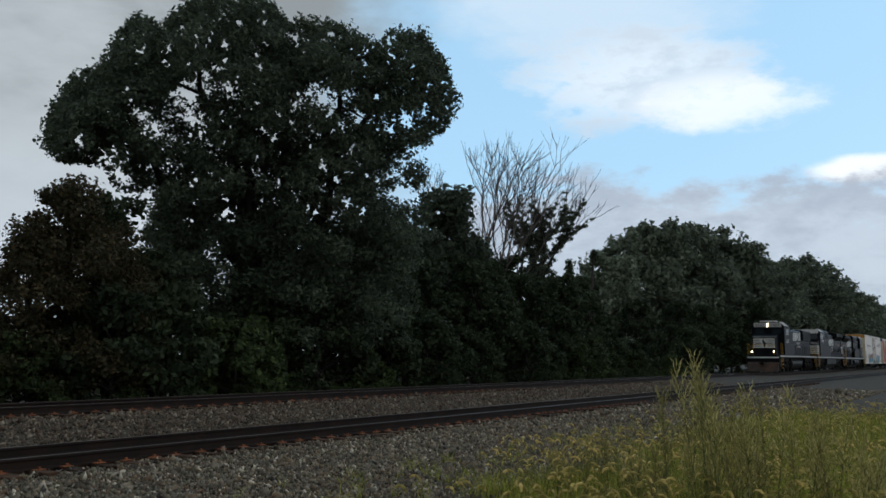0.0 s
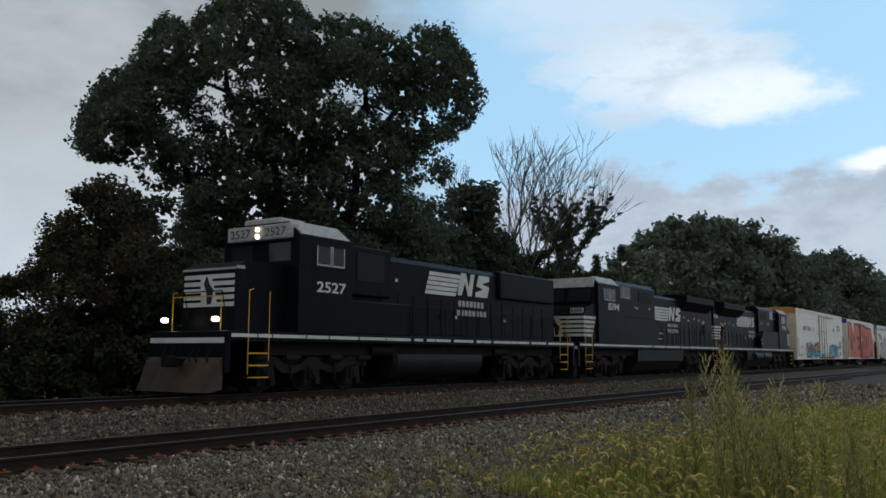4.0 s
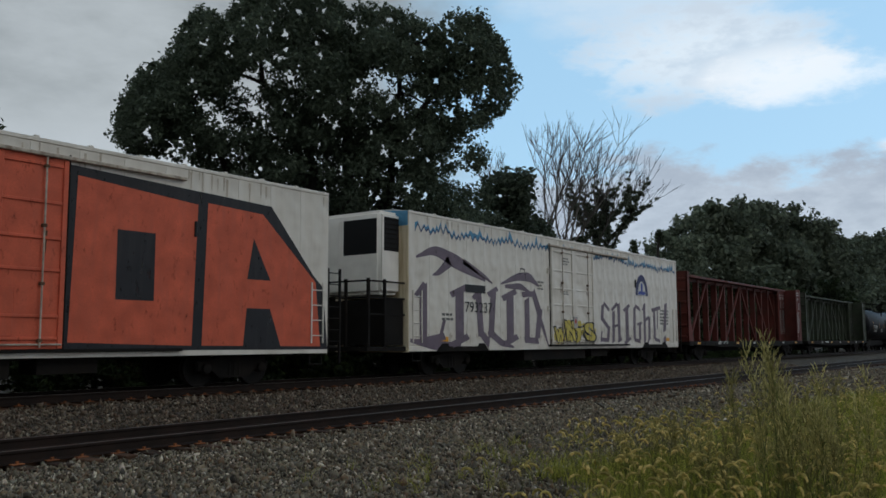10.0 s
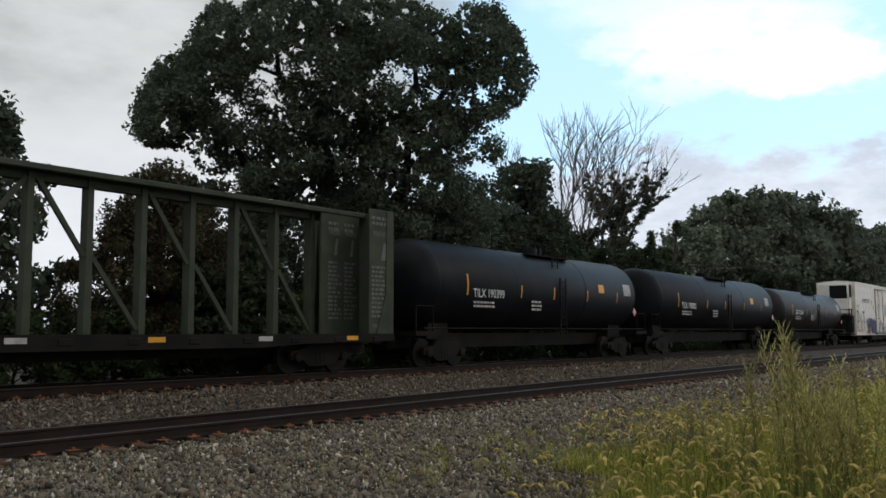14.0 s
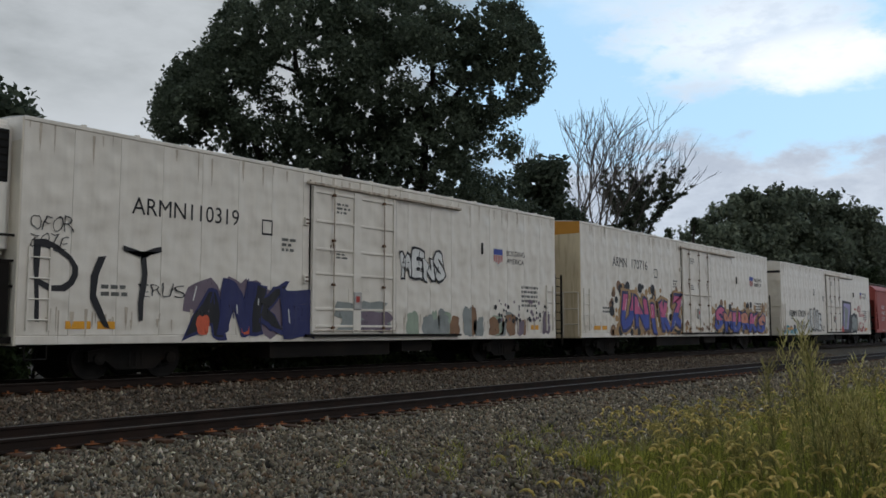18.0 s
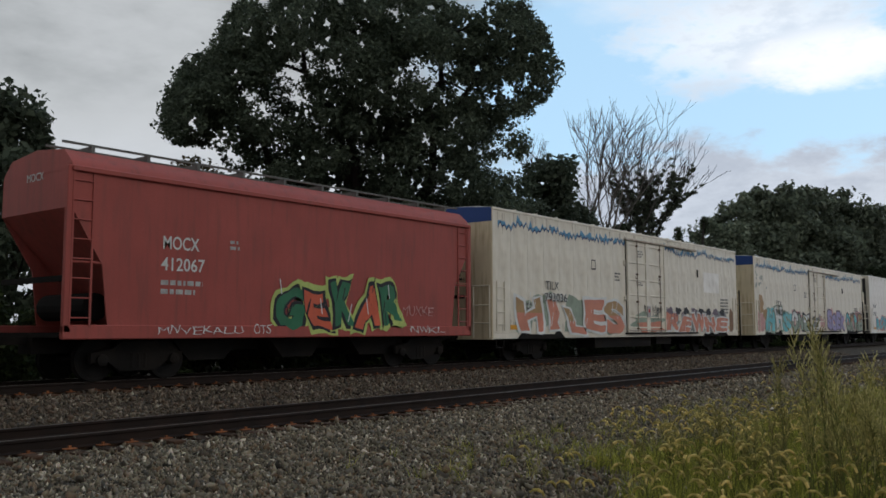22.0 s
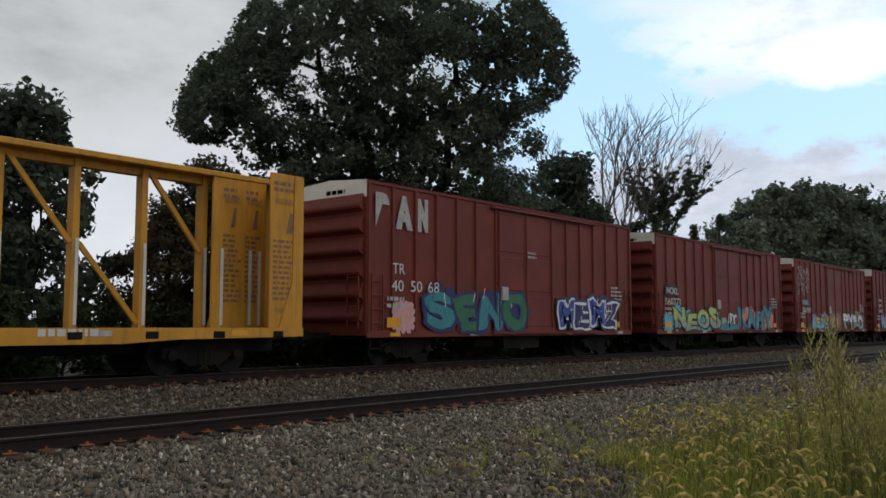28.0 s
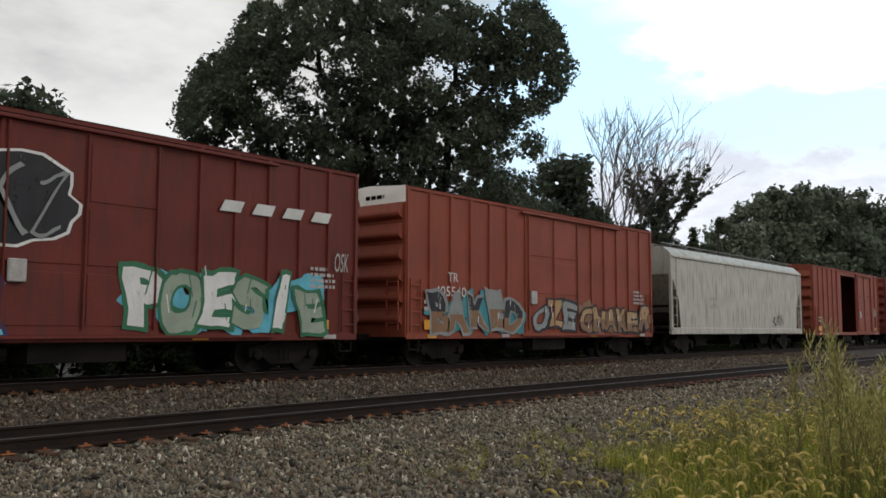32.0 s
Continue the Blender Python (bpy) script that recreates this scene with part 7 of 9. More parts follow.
def end_number(root, number, x, y, z, w, hgt, m):
    ob = write(root, number, 0, 0, hgt, 0, m, w)
    k = letters(number, m)
    ob.matrix_local = pose(x, y, z, 0, 0, -90) @ Matrix.Diagonal((w / k[1], 1, hgt / k[2], 1))


def narrow_nose_locomotive(label, front, rear, number):
    """A high cab behind a short low nose, round fuel tank, hood with three roof fans."""
    root, L = car("locomotive", label, "locomotive", front, rear)
    h = L / 2 - 0.35
    he, wide, top = h - 0.9, 0.95, 4.35
    loco_frame(root, h, M_plow)
    part("fuel_tank", Shape().lathe([(-2.75, 0.1), (-2.72, 0.5), (-2.6, 0.62), (2.75, 0.62), (2.87, 0.5), (2.9, 0.1)], 24, "x", (0, -0.62, 0.88)), M_loco_dusty, root, "round dusty black fuel tank", smooth=True)
    part("fuel_tank", Shape().box(-2.6, 2.75, -0.6, 1.2, 0.32, 1.3), M_under, root)
    for x in (-4.1, 3.5):
        part("air_tank", Shape().rod((x, -1.2, 1.2), (x + 1.1, -1.2, 1.2), 0.17, 12), M_under, root)
    hx = -h + 4.9
    part("hood", Shape().prism([(-wide, 1.68), (wide, 1.68), (wide, top - 0.18), (wide - 0.18, top), (-wide + 0.18, top), (-wide, top - 0.18)], "x", hx, he), M_loco, root, "long black engine hood")
    hood_doors(root, hx + 1.3, he - 0.3, 15, -wide)
    part("blower_housing", Shape().bevelled(hx - 0.02, hx + 2.4, -wide - 0.24, wide + 0.24, 2.9, top + 0.12, 0.05), M_loco, root)
    part("intake_grille", Shape().bevelled(hx + 0.6, hx + 2.0, -wide - 0.262, -wide - 0.23, 3.35, top - 0.1, 0.01), M_grille, root)
    part("walkway_cabinet", Shape().bevelled(hx - 0.02, hx + 3.1, -HALF + 0.1, -wide, 1.68, 2.72, 0.03), M_loco, root, "low cabinet behind the cab")
    for k in range(3):
        part("radiator_fan", Shape().rod((he - 1.4 - k * 1.5, 0, top - 0.02), (he - 1.4 - k * 1.5, 0, top + 0.16), 0.62, 20), M_loco, root)
    part("radiator_housing", Shape().bevelled(he - 5.0, he - 0.25, -wide - 0.16, wide + 0.16, 3.3, top + 0.04, 0.05), M_loco, root, "wider radiator section")
    part("radiator_grille", Shape().bevelled(he - 4.8, he - 0.5, -wide - 0.175, -wide - 0.15, 3.42, top - 0.15, 0.01), M_grille, root)
    part("brake_fan", Shape().rod((hx + 3.2, 0, top), (hx + 3.2, 0, top + 0.14), 0.6, 18), M_loco, root)
    part("exhaust", Shape().bevelled(0.4, 1.4, -0.3, 0.3, top - 0.02, top + 0.2, 0.03), M_under, root)
    part("horn", Shape().rod((hx + 2.8, -0.35, top + 0.18), (hx + 2.3, -0.35, top + 0.18), 0.03, 6, 0.08), M_under, root)
    cx0, cx1 = -h + 2.55, -h + 4.9
    cab = part("cab", Shape().prism([(-HALF + 0.02, 1.68), (HALF - 0.02, 1.68), (HALF - 0.02, 4.45), (1.05, 4.86), (-1.05, 4.86), (-HALF + 0.02, 4.45)], "x", cx0, cx1), M_loco, root, "high black cab with pale number boards")
    part("nose", Shape().prism([(-h + 0.65, 1.68), (-h + 0.65, 3.38), (-h + 0.95, 3.58), (cx0, 3.62), (cx0, 1.68)], "y", -1.05, 1.05), M_loco, root, "short low nose")
    part("nose_rim", Shape().box(-h + 0.66, -h + 0.94, -1.07, -1.05, 3.36, 3.44).box(-h + 0.62, -h + 0.65, -1.05, 1.05, 3.34, 3.40), M_dull, root, "pale edge along the top of the nose")
    part("cab_roof", Shape().prism([(-1.06, 4.865), (-HALF + 0.02, 4.455), (-HALF - 0.03, 4.475), (-1.06, 4.90)], "x", cx0 + 0.05, cx1 - 0.2), M_dull, cab, "pale sloping roof edge")
    part("number_board", Shape().bevelled(cx0 - 0.14, cx0 + 0.25, -1.28, 1.28, 4.36, 4.80, 0.03), M_dull, cab, "pale number board over the windscreen")
    part("roof_box", Shape().bevelled(cx0 + 0.0, cx0 + 1.1, -0.75, 0.75, 4.82, 5.02, 0.05), M_dull, cab)
    part("cab_visor", Shape().box(cx0 - 0.2, cx0 - 0.0, -1.3, 1.3, 4.30, 4.34), M_loco, cab)
    for y in (-1.2, 0.22):
        plate = part("number_plate_frame", Shape().box(cx0 - 0.150, cx0 - 0.142, y, y + 0.98, 4.42, 4.74).box(cx0 - 0.146, cx0 - 0.141, y - 0.03, y + 1.01, 4.39, 4.77), M_dull, cab)
        end_number(plate, number, cx0 - 0.153, y + 0.9, 4.46, 0.82, 0.24, M_ink)
    for z in (4.47, 4.68):
        part("headlight", Shape().rod((cx0 - 0.13, 0, z), (cx0 - 0.19, 0, z), 0.062, 14), M_lens, cab, "lit headlight")
    for y0, y1 in ((-1.2, -0.35), (0.35, 1.2)):
        part("windscreen", Shape().bevelled(cx0 - 0.02, cx0 - 0.004, y0, y1, 3.72, 4.28, 0.006), M_glass, cab)
    cab_windows(cab, ((cx0 + 0.75, cx0 + 1.3), (cx0 + 1.42, cx0 + 1.9)), 3.68, 4.2)
    for y in (-1.0, 1.0):
        part("ditch_light", Shape().rod((-h + 0.1, y, 1.98), (-h - 0.06, y, 1.98), 0.065, 14), M_lens, root, "round lit ditch light")
    part("handrail", Shape().rod((-h + 0.62, -0.75, 2.0), (-h + 0.45, -0.75, 2.75), 0.016, 5).rod((-h + 0.45, -0.75, 2.75), (-h + 0.45, 0.75, 2.75), 0.016, 5).rod((-h + 0.62, 0.75, 2.0), (-h + 0.45, 0.75, 2.75), 0.016, 5), M_under, root)
    nose_stripes(root, -h + 0.645, 1.0, 2.35, 3.3)
    part("hood_end_stripe", Shape().box(he, he + 0.006, -wide + 0.04, wide - 0.04, 2.2, 2.9), M_chalk, root, "white field on the hood end")
    walkway_rail(root, hx + 3.1, he)
    stickers(root, ((hx + 2.9, 3.5), (hx + 6.6, 2.4), (hx + 10.2, 2.4)), -wide - 0.024)
    return root, L, h, hx, wide, cx0


def wide_nose_locomotive(label, front, rear, number):
    """A broad safety cab, tall housing behind it, lower engine hood and flared radiator wings; cab towards -x."""
    root, L = car("locomotive", label, "locomotive", front, rear)
    h = L / 2 - 0.15
    he, wide, top = h - 0.1, 1.05, 4.48
    loco_frame(root, h, M_under)
    part("fuel_tank", Shape().prism([(-1.0, 0.28), (1.0, 0.28), (1.4, 0.8), (1.42, 1.4), (-1.42, 1.4), (-1.4, 0.8)], "x", -3.4, 3.8), M_loco_dusty, root, "underslung dusty fuel tank")
    cx0, cx1, tx = -h + 2.3, -h + 4.95, -0.35
    part("hood", Shape().prism([(-wide, 1.68), (wide, 1.68), (wide, top - 0.16), (wide - 0.16, top), (-wide + 0.16, top), (-wide, top - 0.16)], "x", tx, he), M_loco, root, "black engine hood")
    hood_doors(root, tx + 0.1, he - 1.7, 12, -wide)
    part("equipment_housing", Shape().prism([(-wide - 0.2, 2.9), (wide + 0.2, 2.9), (wide + 0.2, 4.66), (wide - 0.05, 4.88), (-wide + 0.05, 4.88), (-wide - 0.2, 4.66)], "x", cx1, tx), M_loco, root, "tall housing behind the cab")
    part("walkway_cabinet", Shape().prism([(cx1, 1.68), (cx1, 2.98), (tx - 0.6, 2.98), (tx + 0.2, 2.45), (tx + 0.2, 1.68)], "y", -HALF + 0.08, HALF - 0.08), M_loco, root, "full-width cabinet along the walkway")
    part("cabinet_step", Shape().box(tx - 0.25, tx + 0.35, -HALF + 0.03, -HALF + 0.08, 1.98, 2.03).box(tx - 0.05, tx + 0.5, -HALF + 0.03, -HALF + 0.08, 2.28, 2.33), M_handrail, root, "yellow step edges")
    part("intake_grille", Shape().bevelled(tx - 2.4, tx - 0.5, -wide - 0.222, -wide - 0.19, 3.9, 4.5, 0.01), M_grille, root)
    part("handrail", Shape().rod((cx1, -HALF + 0.05, 3.06), (tx - 0.6, -HALF + 0.05, 3.04), 0.016, 5).rod((tx - 0.6, -HALF + 0.05, 3.04), (tx + 0.3, -HALF + 0.05, 2.7), 0.016, 5), M_under, root)
    cab_windows(root, ((cx1 + 0.12, cx1 + 0.95), (cx1 + 1.08, cx1 + 1.9)), 4.06, 4.62, -wide - 0.205)
    wx = tx + 4.75
    part("radiator_wing", Shape().prism([(-HALF + 0.02, 4.66), (-HALF + 0.02, 4.30), (-wide, 3.78), (wide, 3.78), (HALF - 0.02, 4.30), (HALF - 0.02, 4.66), (0.9, 4.72), (-0.9, 4.72)], "x", wx, he - 0.9), M_loco, root, "flared radiator wings")
    part("radiator_grille", Shape().box(wx + 0.2, he - 1.1, -HALF + 0.008, -HALF + 0.024, 4.36, 4.60), M_grille, root)
    part("radiator_fan", Shape().rod((wx + 2.4, 0, 4.70), (wx + 2.4, 0, 4.84), 0.9, 24), M_loco, root)
    part("hood_end_cap", Shape().prism([(-wide, 4.3), (-wide + 0.3, 4.62), (wide - 0.3, 4.62), (wide, 4.3)], "x", he - 0.9, he), M_loco, root)
    part("exhaust", Shape().bevelled(2.2, 3.0, -0.4, 0.4, top - 0.02, top + 0.22, 0.03), M_under, root)
    part("horn", Shape().rod((tx + 1.2, -0.35, top + 0.12), (tx + 0.7, -0.35, top + 0.12), 0.03, 6, 0.08), M_under, root)
    part("hand_brake_wheel", Shape().lathe([(-0.02, 0.24), (-0.02, 0.29), (0.02, 0.29), (0.02, 0.24)], 20, "y", (he - 1.9, -wide - 0.08, 2.75)), M_under, root, "hand brake wheel")
    part("yellow_plate", Shape().box(he - 2.1, he - 1.75, -wide - 0.035, -wide - 0.026, 3.1, 3.25), M_reflector, root, "yellow plate over the brake wheel")
    cab = part("cab", Shape().prism([(-HALF + 0.02, 1.68), (HALF - 0.02, 1.68), (HALF - 0.02, 4.50), (1.2, 4.84), (-1.2, 4.84), (-HALF + 0.02, 4.50)], "x", cx0 - 0.1, cx1), M_loco, root, "wide black safety cab")
    part("nose", Shape().prism([(-h + 0.75, 1.68), (-h + 0.75, 2.95), (-h + 1.0, 3.3), (cx0 - 0.1, 3.62), (cx0 - 0.1, 1.68)], "y", -1.42, 1.42), M_loco, root, "broad sloping nose")
    part("cab_roof", Shape().prism([(-1.2, 4.845), (-HALF + 0.02, 4.505), (-HALF - 0.03, 4.525), (-1.2, 4.88)], "x", cx0 - 0.1, cx1 - 0.3), M_dull, cab, "pale sloping roof edge")
    part("cab_front", Shape().prism([(cx0 - 0.1, 3.55), (cx0 - 0.46, 3.58), (cx0 - 0.36, 4.32), (cx0 - 0.1, 4.78)], "y", -1.38, 1.38), M_loco, cab)
    part("cab_brow", Shape().prism([(cx0 - 0.368, 4.32), (cx0 - 0.1, 4.79), (cx0 - 0.1, 4.82), (cx0 - 0.40, 4.33)], "y", -1.4, 1.4), M_dull, cab, "pale brow over the windscreens")
    for y0, y1 in ((-1.3, -0.1), (0.1, 1.3)):
        part("windscreen", Shape().prism([(cx0 - 0.475, 3.66), (cx0 - 0.45, 3.66), (cx0 - 0.37, 4.26), (cx0 - 0.395, 4.26)], "y", y0, y1), M_glass, cab, "pale reflecting windscreen")
    part("number_board", Shape().bevelled(-h + 0.80, -h + 0.9, -1.36, -0.72, 3.02, 3.28, 0.01), M_dull, root)
    if number:
        end_number(root, number, -h + 0.794, -0.76, 3.07, 0.54, 0.17, M_ink)
    cab_windows(cab, ((cx0 + 0.55, cx0 + 1.15), (cx0 + 1.3, cx0 + 1.85)), 3.78, 4.32)
    for y in (-0.85, 0.85):
        part("ditch_light", Shape().rod((-h + 0.1, y, 1.98), (-h - 0.06, y, 1.98), 0.085, 14), M_sil, root, "round unlit ditch light")
    nose_stripes(root, -h + 0.744, 1.42, 1.95, 2.98, 0.95)
    part("hood_end_stripe", Shape().box(he, he + 0.006, -wide + 0.04, wide - 0.04, 2.2, 2.28).box(he, he + 0.006, -wide + 0.04, wide - 0.04, 2.38, 2.47).box(he, he + 0.006, -wide + 0.04, wide - 0.04, 2.57, 2.66).box(he, he + 0.006, -wide + 0.04, wide - 0.04, 2.76, 2.85).box(he, he + 0.006, -wide + 0.04, wide - 0.04, 2.95, 3.06), M_chalk, root, "white stripes on the hood end")
    walkway_rail(root, tx + 0.3, he)
    stickers(root, ((tx - 3.0, 3.55), (tx - 2.7, 3.5), (tx - 0.9, 3.55)), -wide - 0.21)
    stickers(root, ((tx + 5.4, 3.35), (tx + 6.2, 3.2), (tx + 7.3, 3.3), (tx + 8.3, 3.25), (tx + 9.3, 3.2), (tx + 1.2, 2.3), (tx + 3.2, 2.35)), -wide - 0.024)
    return root, L, h, tx, wide, cx0


root, L, h, hx, wide, cx0 = narrow_nose_locomotive("leading black diesel locomotive with lit headlights", -201.8, -180.6, "2527")
write(root, "2527", -6.94, 2.86, 0.32, -HALF + 0.017, M_chalk, 1.3, bold=0.02, label="white running number")
stripes(root, -0.72, 1.5, 3.22, 4.06, -wide - 0.03)
emblem(root, 1.4, 3.28, 2.3, 0.84, -wide - 0.03)
name_bars(root, 1.45, 2.86, 2.2, 0.22, -wide - 0.03)

root, L, h, hx, wide, cx0 = wide_nose_locomotive("second black diesel locomotive with a broad nose", -180.6, -158.6, "8394")
write(root, "8394", -7.48, 3.28, 0.36, -HALF + 0.017, M_chalk, 1.37, bold=0.02, label="white running number")
stripes(root, -0.38, 2.4, 3.06, 3.86, -wide - 0.03)
emblem(root, 2.35, 3.1, 2.15, 0.80, -wide - 0.03)
name_bars(root, 2.2, 2.72, 2.05, 0.20, -wide - 0.03)

# the third locomotive runs long hood first: built cab first like the others, then mirrored end for end


def mirror_ends(root):
    for ob in root.children_recursive:
        m = ob.matrix_basis.copy()
        if ob.data.users > 1:
            ob.matrix_basis = Matrix.Translation((-m.translation.x, m.translation.y, m.translation.z)) @ pose(0, 0, 0, 0, 0, 180) @ m.to_3x3().to_4x4()
        else:
            ob.data.transform(Matrix.Diagonal((-1, 1, 1, 1)))
            ob.data.flip_normals()
            ob.location.x *= -1


root, L, h, hx, wide, cx0 = wide_nose_locomotive("third black diesel locomotive running long hood first", -158.6, -137.0, "")
mirror_ends(root)
write(root, "9136", 6.75, 3.22, 0.36, -HALF + 0.017, M_chalk, 1.27, bold=0.02, label="white running number")
write(root, "9136", -10.5, 3.6, 0.28, -wide - 0.004, M_chalk, 0.95, bold=0.02)
stripes(root, -5.07, -1.95, 3.2, 3.96, -wide - 0.03, slant=0.0)
emblem(root, -2.02, 3.24, 1.68, 0.72, -wide - 0.03)
name_bars(root, -1.98, 2.76, 1.95, 0.20, -wide - 0.03)
end_number(root, "9136", -h + 0.094, 0.5, 3.55, 1.0, 0.3, M_chalk)
for i in range(5):
    z = 2.95 - i * 0.19
    part("hood_end_side_stripe", Shape().prism([(-h + 0.1, z), (-h + 1.55 - 0.05 * i, z), (-h + 1.6 - 0.05 * i, z + 0.11), (-h + 0.1, z + 0.11)], "y", -wide - 0.032, -wide), M_chalk, root, "white stripe round the hood end")
for x in (-2.2, 0.2):
    part("air_tank", Shape().rod((x, -1.45, 1.05), (x + 2.1, -1.45, 1.05), 0.25, 14), M_loco_dusty, root, "dusty black air tank")


# ---- the cars, in their order ----


def X(L, k):
    return -L / 2 + L * k


def shield(root, x, z, w, y):
    """A plain striped shield in place of a road's badge."""
    part("emblem", Shape().prism([(x, z + w), (x + w * 0.2, z + 1.06 * w), (x + w * 0.5, z + w), (x + w * 0.8, z + 1.06 * w), (x + w, z + w), (x + w * 1.02, z + 0.35 * w), (x + w * 0.5, z - 0.12 * w), (x - w * 0.02, z + 0.35 * w)], "y", y - 0.003, y), M_chalk, root, "plain striped shield emblem")
    part("emblem_bar", Shape().box(x + w * 0.02, x + w * 0.98, y - 0.006, y - 0.003, z + w * 0.62, z + w * 0.97), P["blue"], root)
    for k in range(5):
        xa = x + w * (0.05 + 0.2 * k)
        part("emblem_bar", Shape().box(xa, xa + w * 0.11, y - 0.006, y - 0.003, z + w * (0.22 - 0.16 * (1 - abs(k - 2) / 2)), z + w * 0.6), P["red"], root)


# 1
root, L = reefer("long white refrigerator car with an orange end band and graffiti", -135.83, -113.25, 5.33, band=M_orange, band_words=(1, 2))
write(root, "ARMN", X(L, 0.115), 3.4, 0.42, SIDE, M_ink, 1.35)
write(root, "170540", X(L, 0.19), 3.4, 0.42, SIDE, M_ink, 1.65)
shield(root, X(L, 0.85), 3.6, 0.68, SIDE)
write(root, "BUILDING", X(L, 0.892), 4.05, 0.2, SIDE, M_ink)
write(root, "AMERICA", X(L, 0.892), 3.75, 0.2, SIDE, M_ink)
bubbles(root, X(L, 0.16), X(L, 0.62), 0.9, 2.3, SIDE - 0.002, ("purple", "purple", "mauve"), 46, 41, 0.24)
graffiti(root, "UISKE", X(L, 0.185), X(L, 0.44), 0.88, 2.2, SIDE - 0.004, "salmon", "black", "purple", "lime", 3, bold=0.08, foot="cyan")
graffiti(root, "SKUM", X(L, 0.655), X(L, 0.85), 0.92, 2.2, SIDE, "cyan", "navy", None, None, 4, bold=0.05, foot="aqua")
for k, (a, b) in enumerate(((0.625, 0.66), (0.70, 0.73), (0.77, 0.80), (0.85, 0.885))):
    patch(root, X(L, a), X(L, b), 0.9, 1.6 - 0.12 * k, SIDE - 0.003, P[("salmon", "orange", "rose", "orange")[k]], 46 + k, lumps=7, rough=0.4, square=2.5)
patch(root, X(L, 0.50), X(L, 0.545), 1.0, 1.55, SIDE - 0.06, P["teal"], 43, lumps=7, rough=0.4, square=2.4)
patch(root, X(L, 0.455), X(L, 0.50), 0.9, 1.4, SIDE - 0.06, P["purple"], 44, lumps=7, rough=0.4, square=2.4)
graffiti(root, "BUMER", X(L, 0.865), X(L, 0.925), 1.75, 2.15, SIDE, "black", "black", None, None, 44, bold=0.0)
part("data_panel", Shape().box(X(L, 0.905), X(L, 0.925), SIDE - 0.004, SIDE, 1.2, 1.5), P["black"], root, "black data panel")
graffiti(root, "OP", X(L, 0.135), X(L, 0.175), 1.5, 2.0, SIDE, "grey", "black", None, None, 45, bold=0.0)
# 2
root, L = reefer("white refrigerator car covered by huge orange graffiti letters", -110.1, -90.55, 5.3, band=M_blue_end, wall=M_white, end=M_ivory, door_paint=P["orange"], ribbed=True)
for pts, tone in (([(8.65, 2.9), (10.2, 2.9), (10.2, 4.65), (8.65, 4.65)], "white"), ([(8.65, 2.9), (9.1, 2.9), (9.35, 4.5), (8.65, 4.65)], "black"), ([(9.35, 0.95), (10.3, 0.95), (10.5, 2.1), (9.7, 2.7), (9.1, 2.2)], "black")):
    part("graffiti_letter", Shape().prism([(x - L / 2, z) for x, z in pts], "y", -HALF - 0.056, -HALF - 0.052), P[tone], root)
zt, zb = 4.95, 0.9
yy = SIDE - 0.001


def slab(pts, m, dy=0.0, lab=""):
    part("graffiti_letter", Shape().prism([(X(L, a), zb + (zt - zb) * b) for a, b in pts], "y", yy - dy - 0.003, yy - dy), P[m], root, lab)


slab([(0.0, 0.02), (1.0, 0.0), (0.99, 0.42), (0.97, 0.5), (0.89, 0.92), (0.6, 0.97), (0.43, 0.93), (0.42, 1.0), (0.225, 1.0), (0.22, 0.66), (0.155, 0.97), (0.01, 1.02)], "black")
for pts in ([(0.012, 0.02), (0.205, 0.02), (0.21, 0.48), (0.145, 0.93), (0.012, 0.98), (0.012, 0.72), (0.04, 0.72), (0.04, 0.55), (0.012, 0.55)],
            [(0.225, 0.02), (0.405, 0.02), (0.405, 0.92), (0.235, 0.95)],
            [(0.42, 0.02), (0.585, 0.02), (0.60, 0.9), (0.535, 0.93), (0.425, 0.9)],
            [(0.605, 0.05), (0.765, 0.03), (0.77, 0.86), (0.61, 0.92)],
            [(0.78, 0.03), (0.985, 0.02), (0.975, 0.45), (0.875, 0.86), (0.785, 0.88)]):
    slab(pts, "orange", 0.004, "huge orange sprayed letter with a black edge")
for pts in ([(0.10, 0.24), (0.175, 0.24), (0.11, 0.66)], [(0.33, 0.24), (0.405, 0.2), (0.405, 0.64), (0.335, 0.62), (0.335, 0.52), (0.38, 0.5), (0.38, 0.34), (0.33, 0.34)],
            [(0.48, 0.02), (0.52, 0.02), (0.56, 0.3), (0.50, 0.5), (0.47, 0.3)], [(0.66, 0.28), (0.71, 0.28), (0.71, 0.66), (0.66, 0.66)], [(0.85, 0.44), (0.89, 0.44), (0.86, 0.7)], [(0.845, 0.02), (0.91, 0.02), (0.89, 0.26), (0.85, 0.26)]):
    slab(pts, "black", 0.008)
slab([(0.155, 0.93), (0.155, 1.02), (0.225, 1.02), (0.222, 0.62)], "white", 0.009)
part("number_patch", Shape().box(X(L, 0.167), X(L, 0.225), yy - 0.014, yy - 0.011, 1.75, 2.75), P["orange"], root)
for k, tx in enumerate(("ARMN", "111242")):
    write(root, tx, X(L, 0.168), 2.3 - 0.5 * k, 0.36, yy - 0.016, M_chalk, 1.2, bold=0.11)
    write(root, tx, X(L, 0.170), 2.32 - 0.5 * k, 0.32, yy - 0.020, M_ink, 1.09)
write(root, "EXCESS HEIGHT CAR", 0, 0, 0.13, 0, M_ink).matrix_local = pose(-L / 2 - 0.036, 1.0, 4.2, 0, 0, -90) @ Matrix.Diagonal((0.16, 1, 0.16, 1))
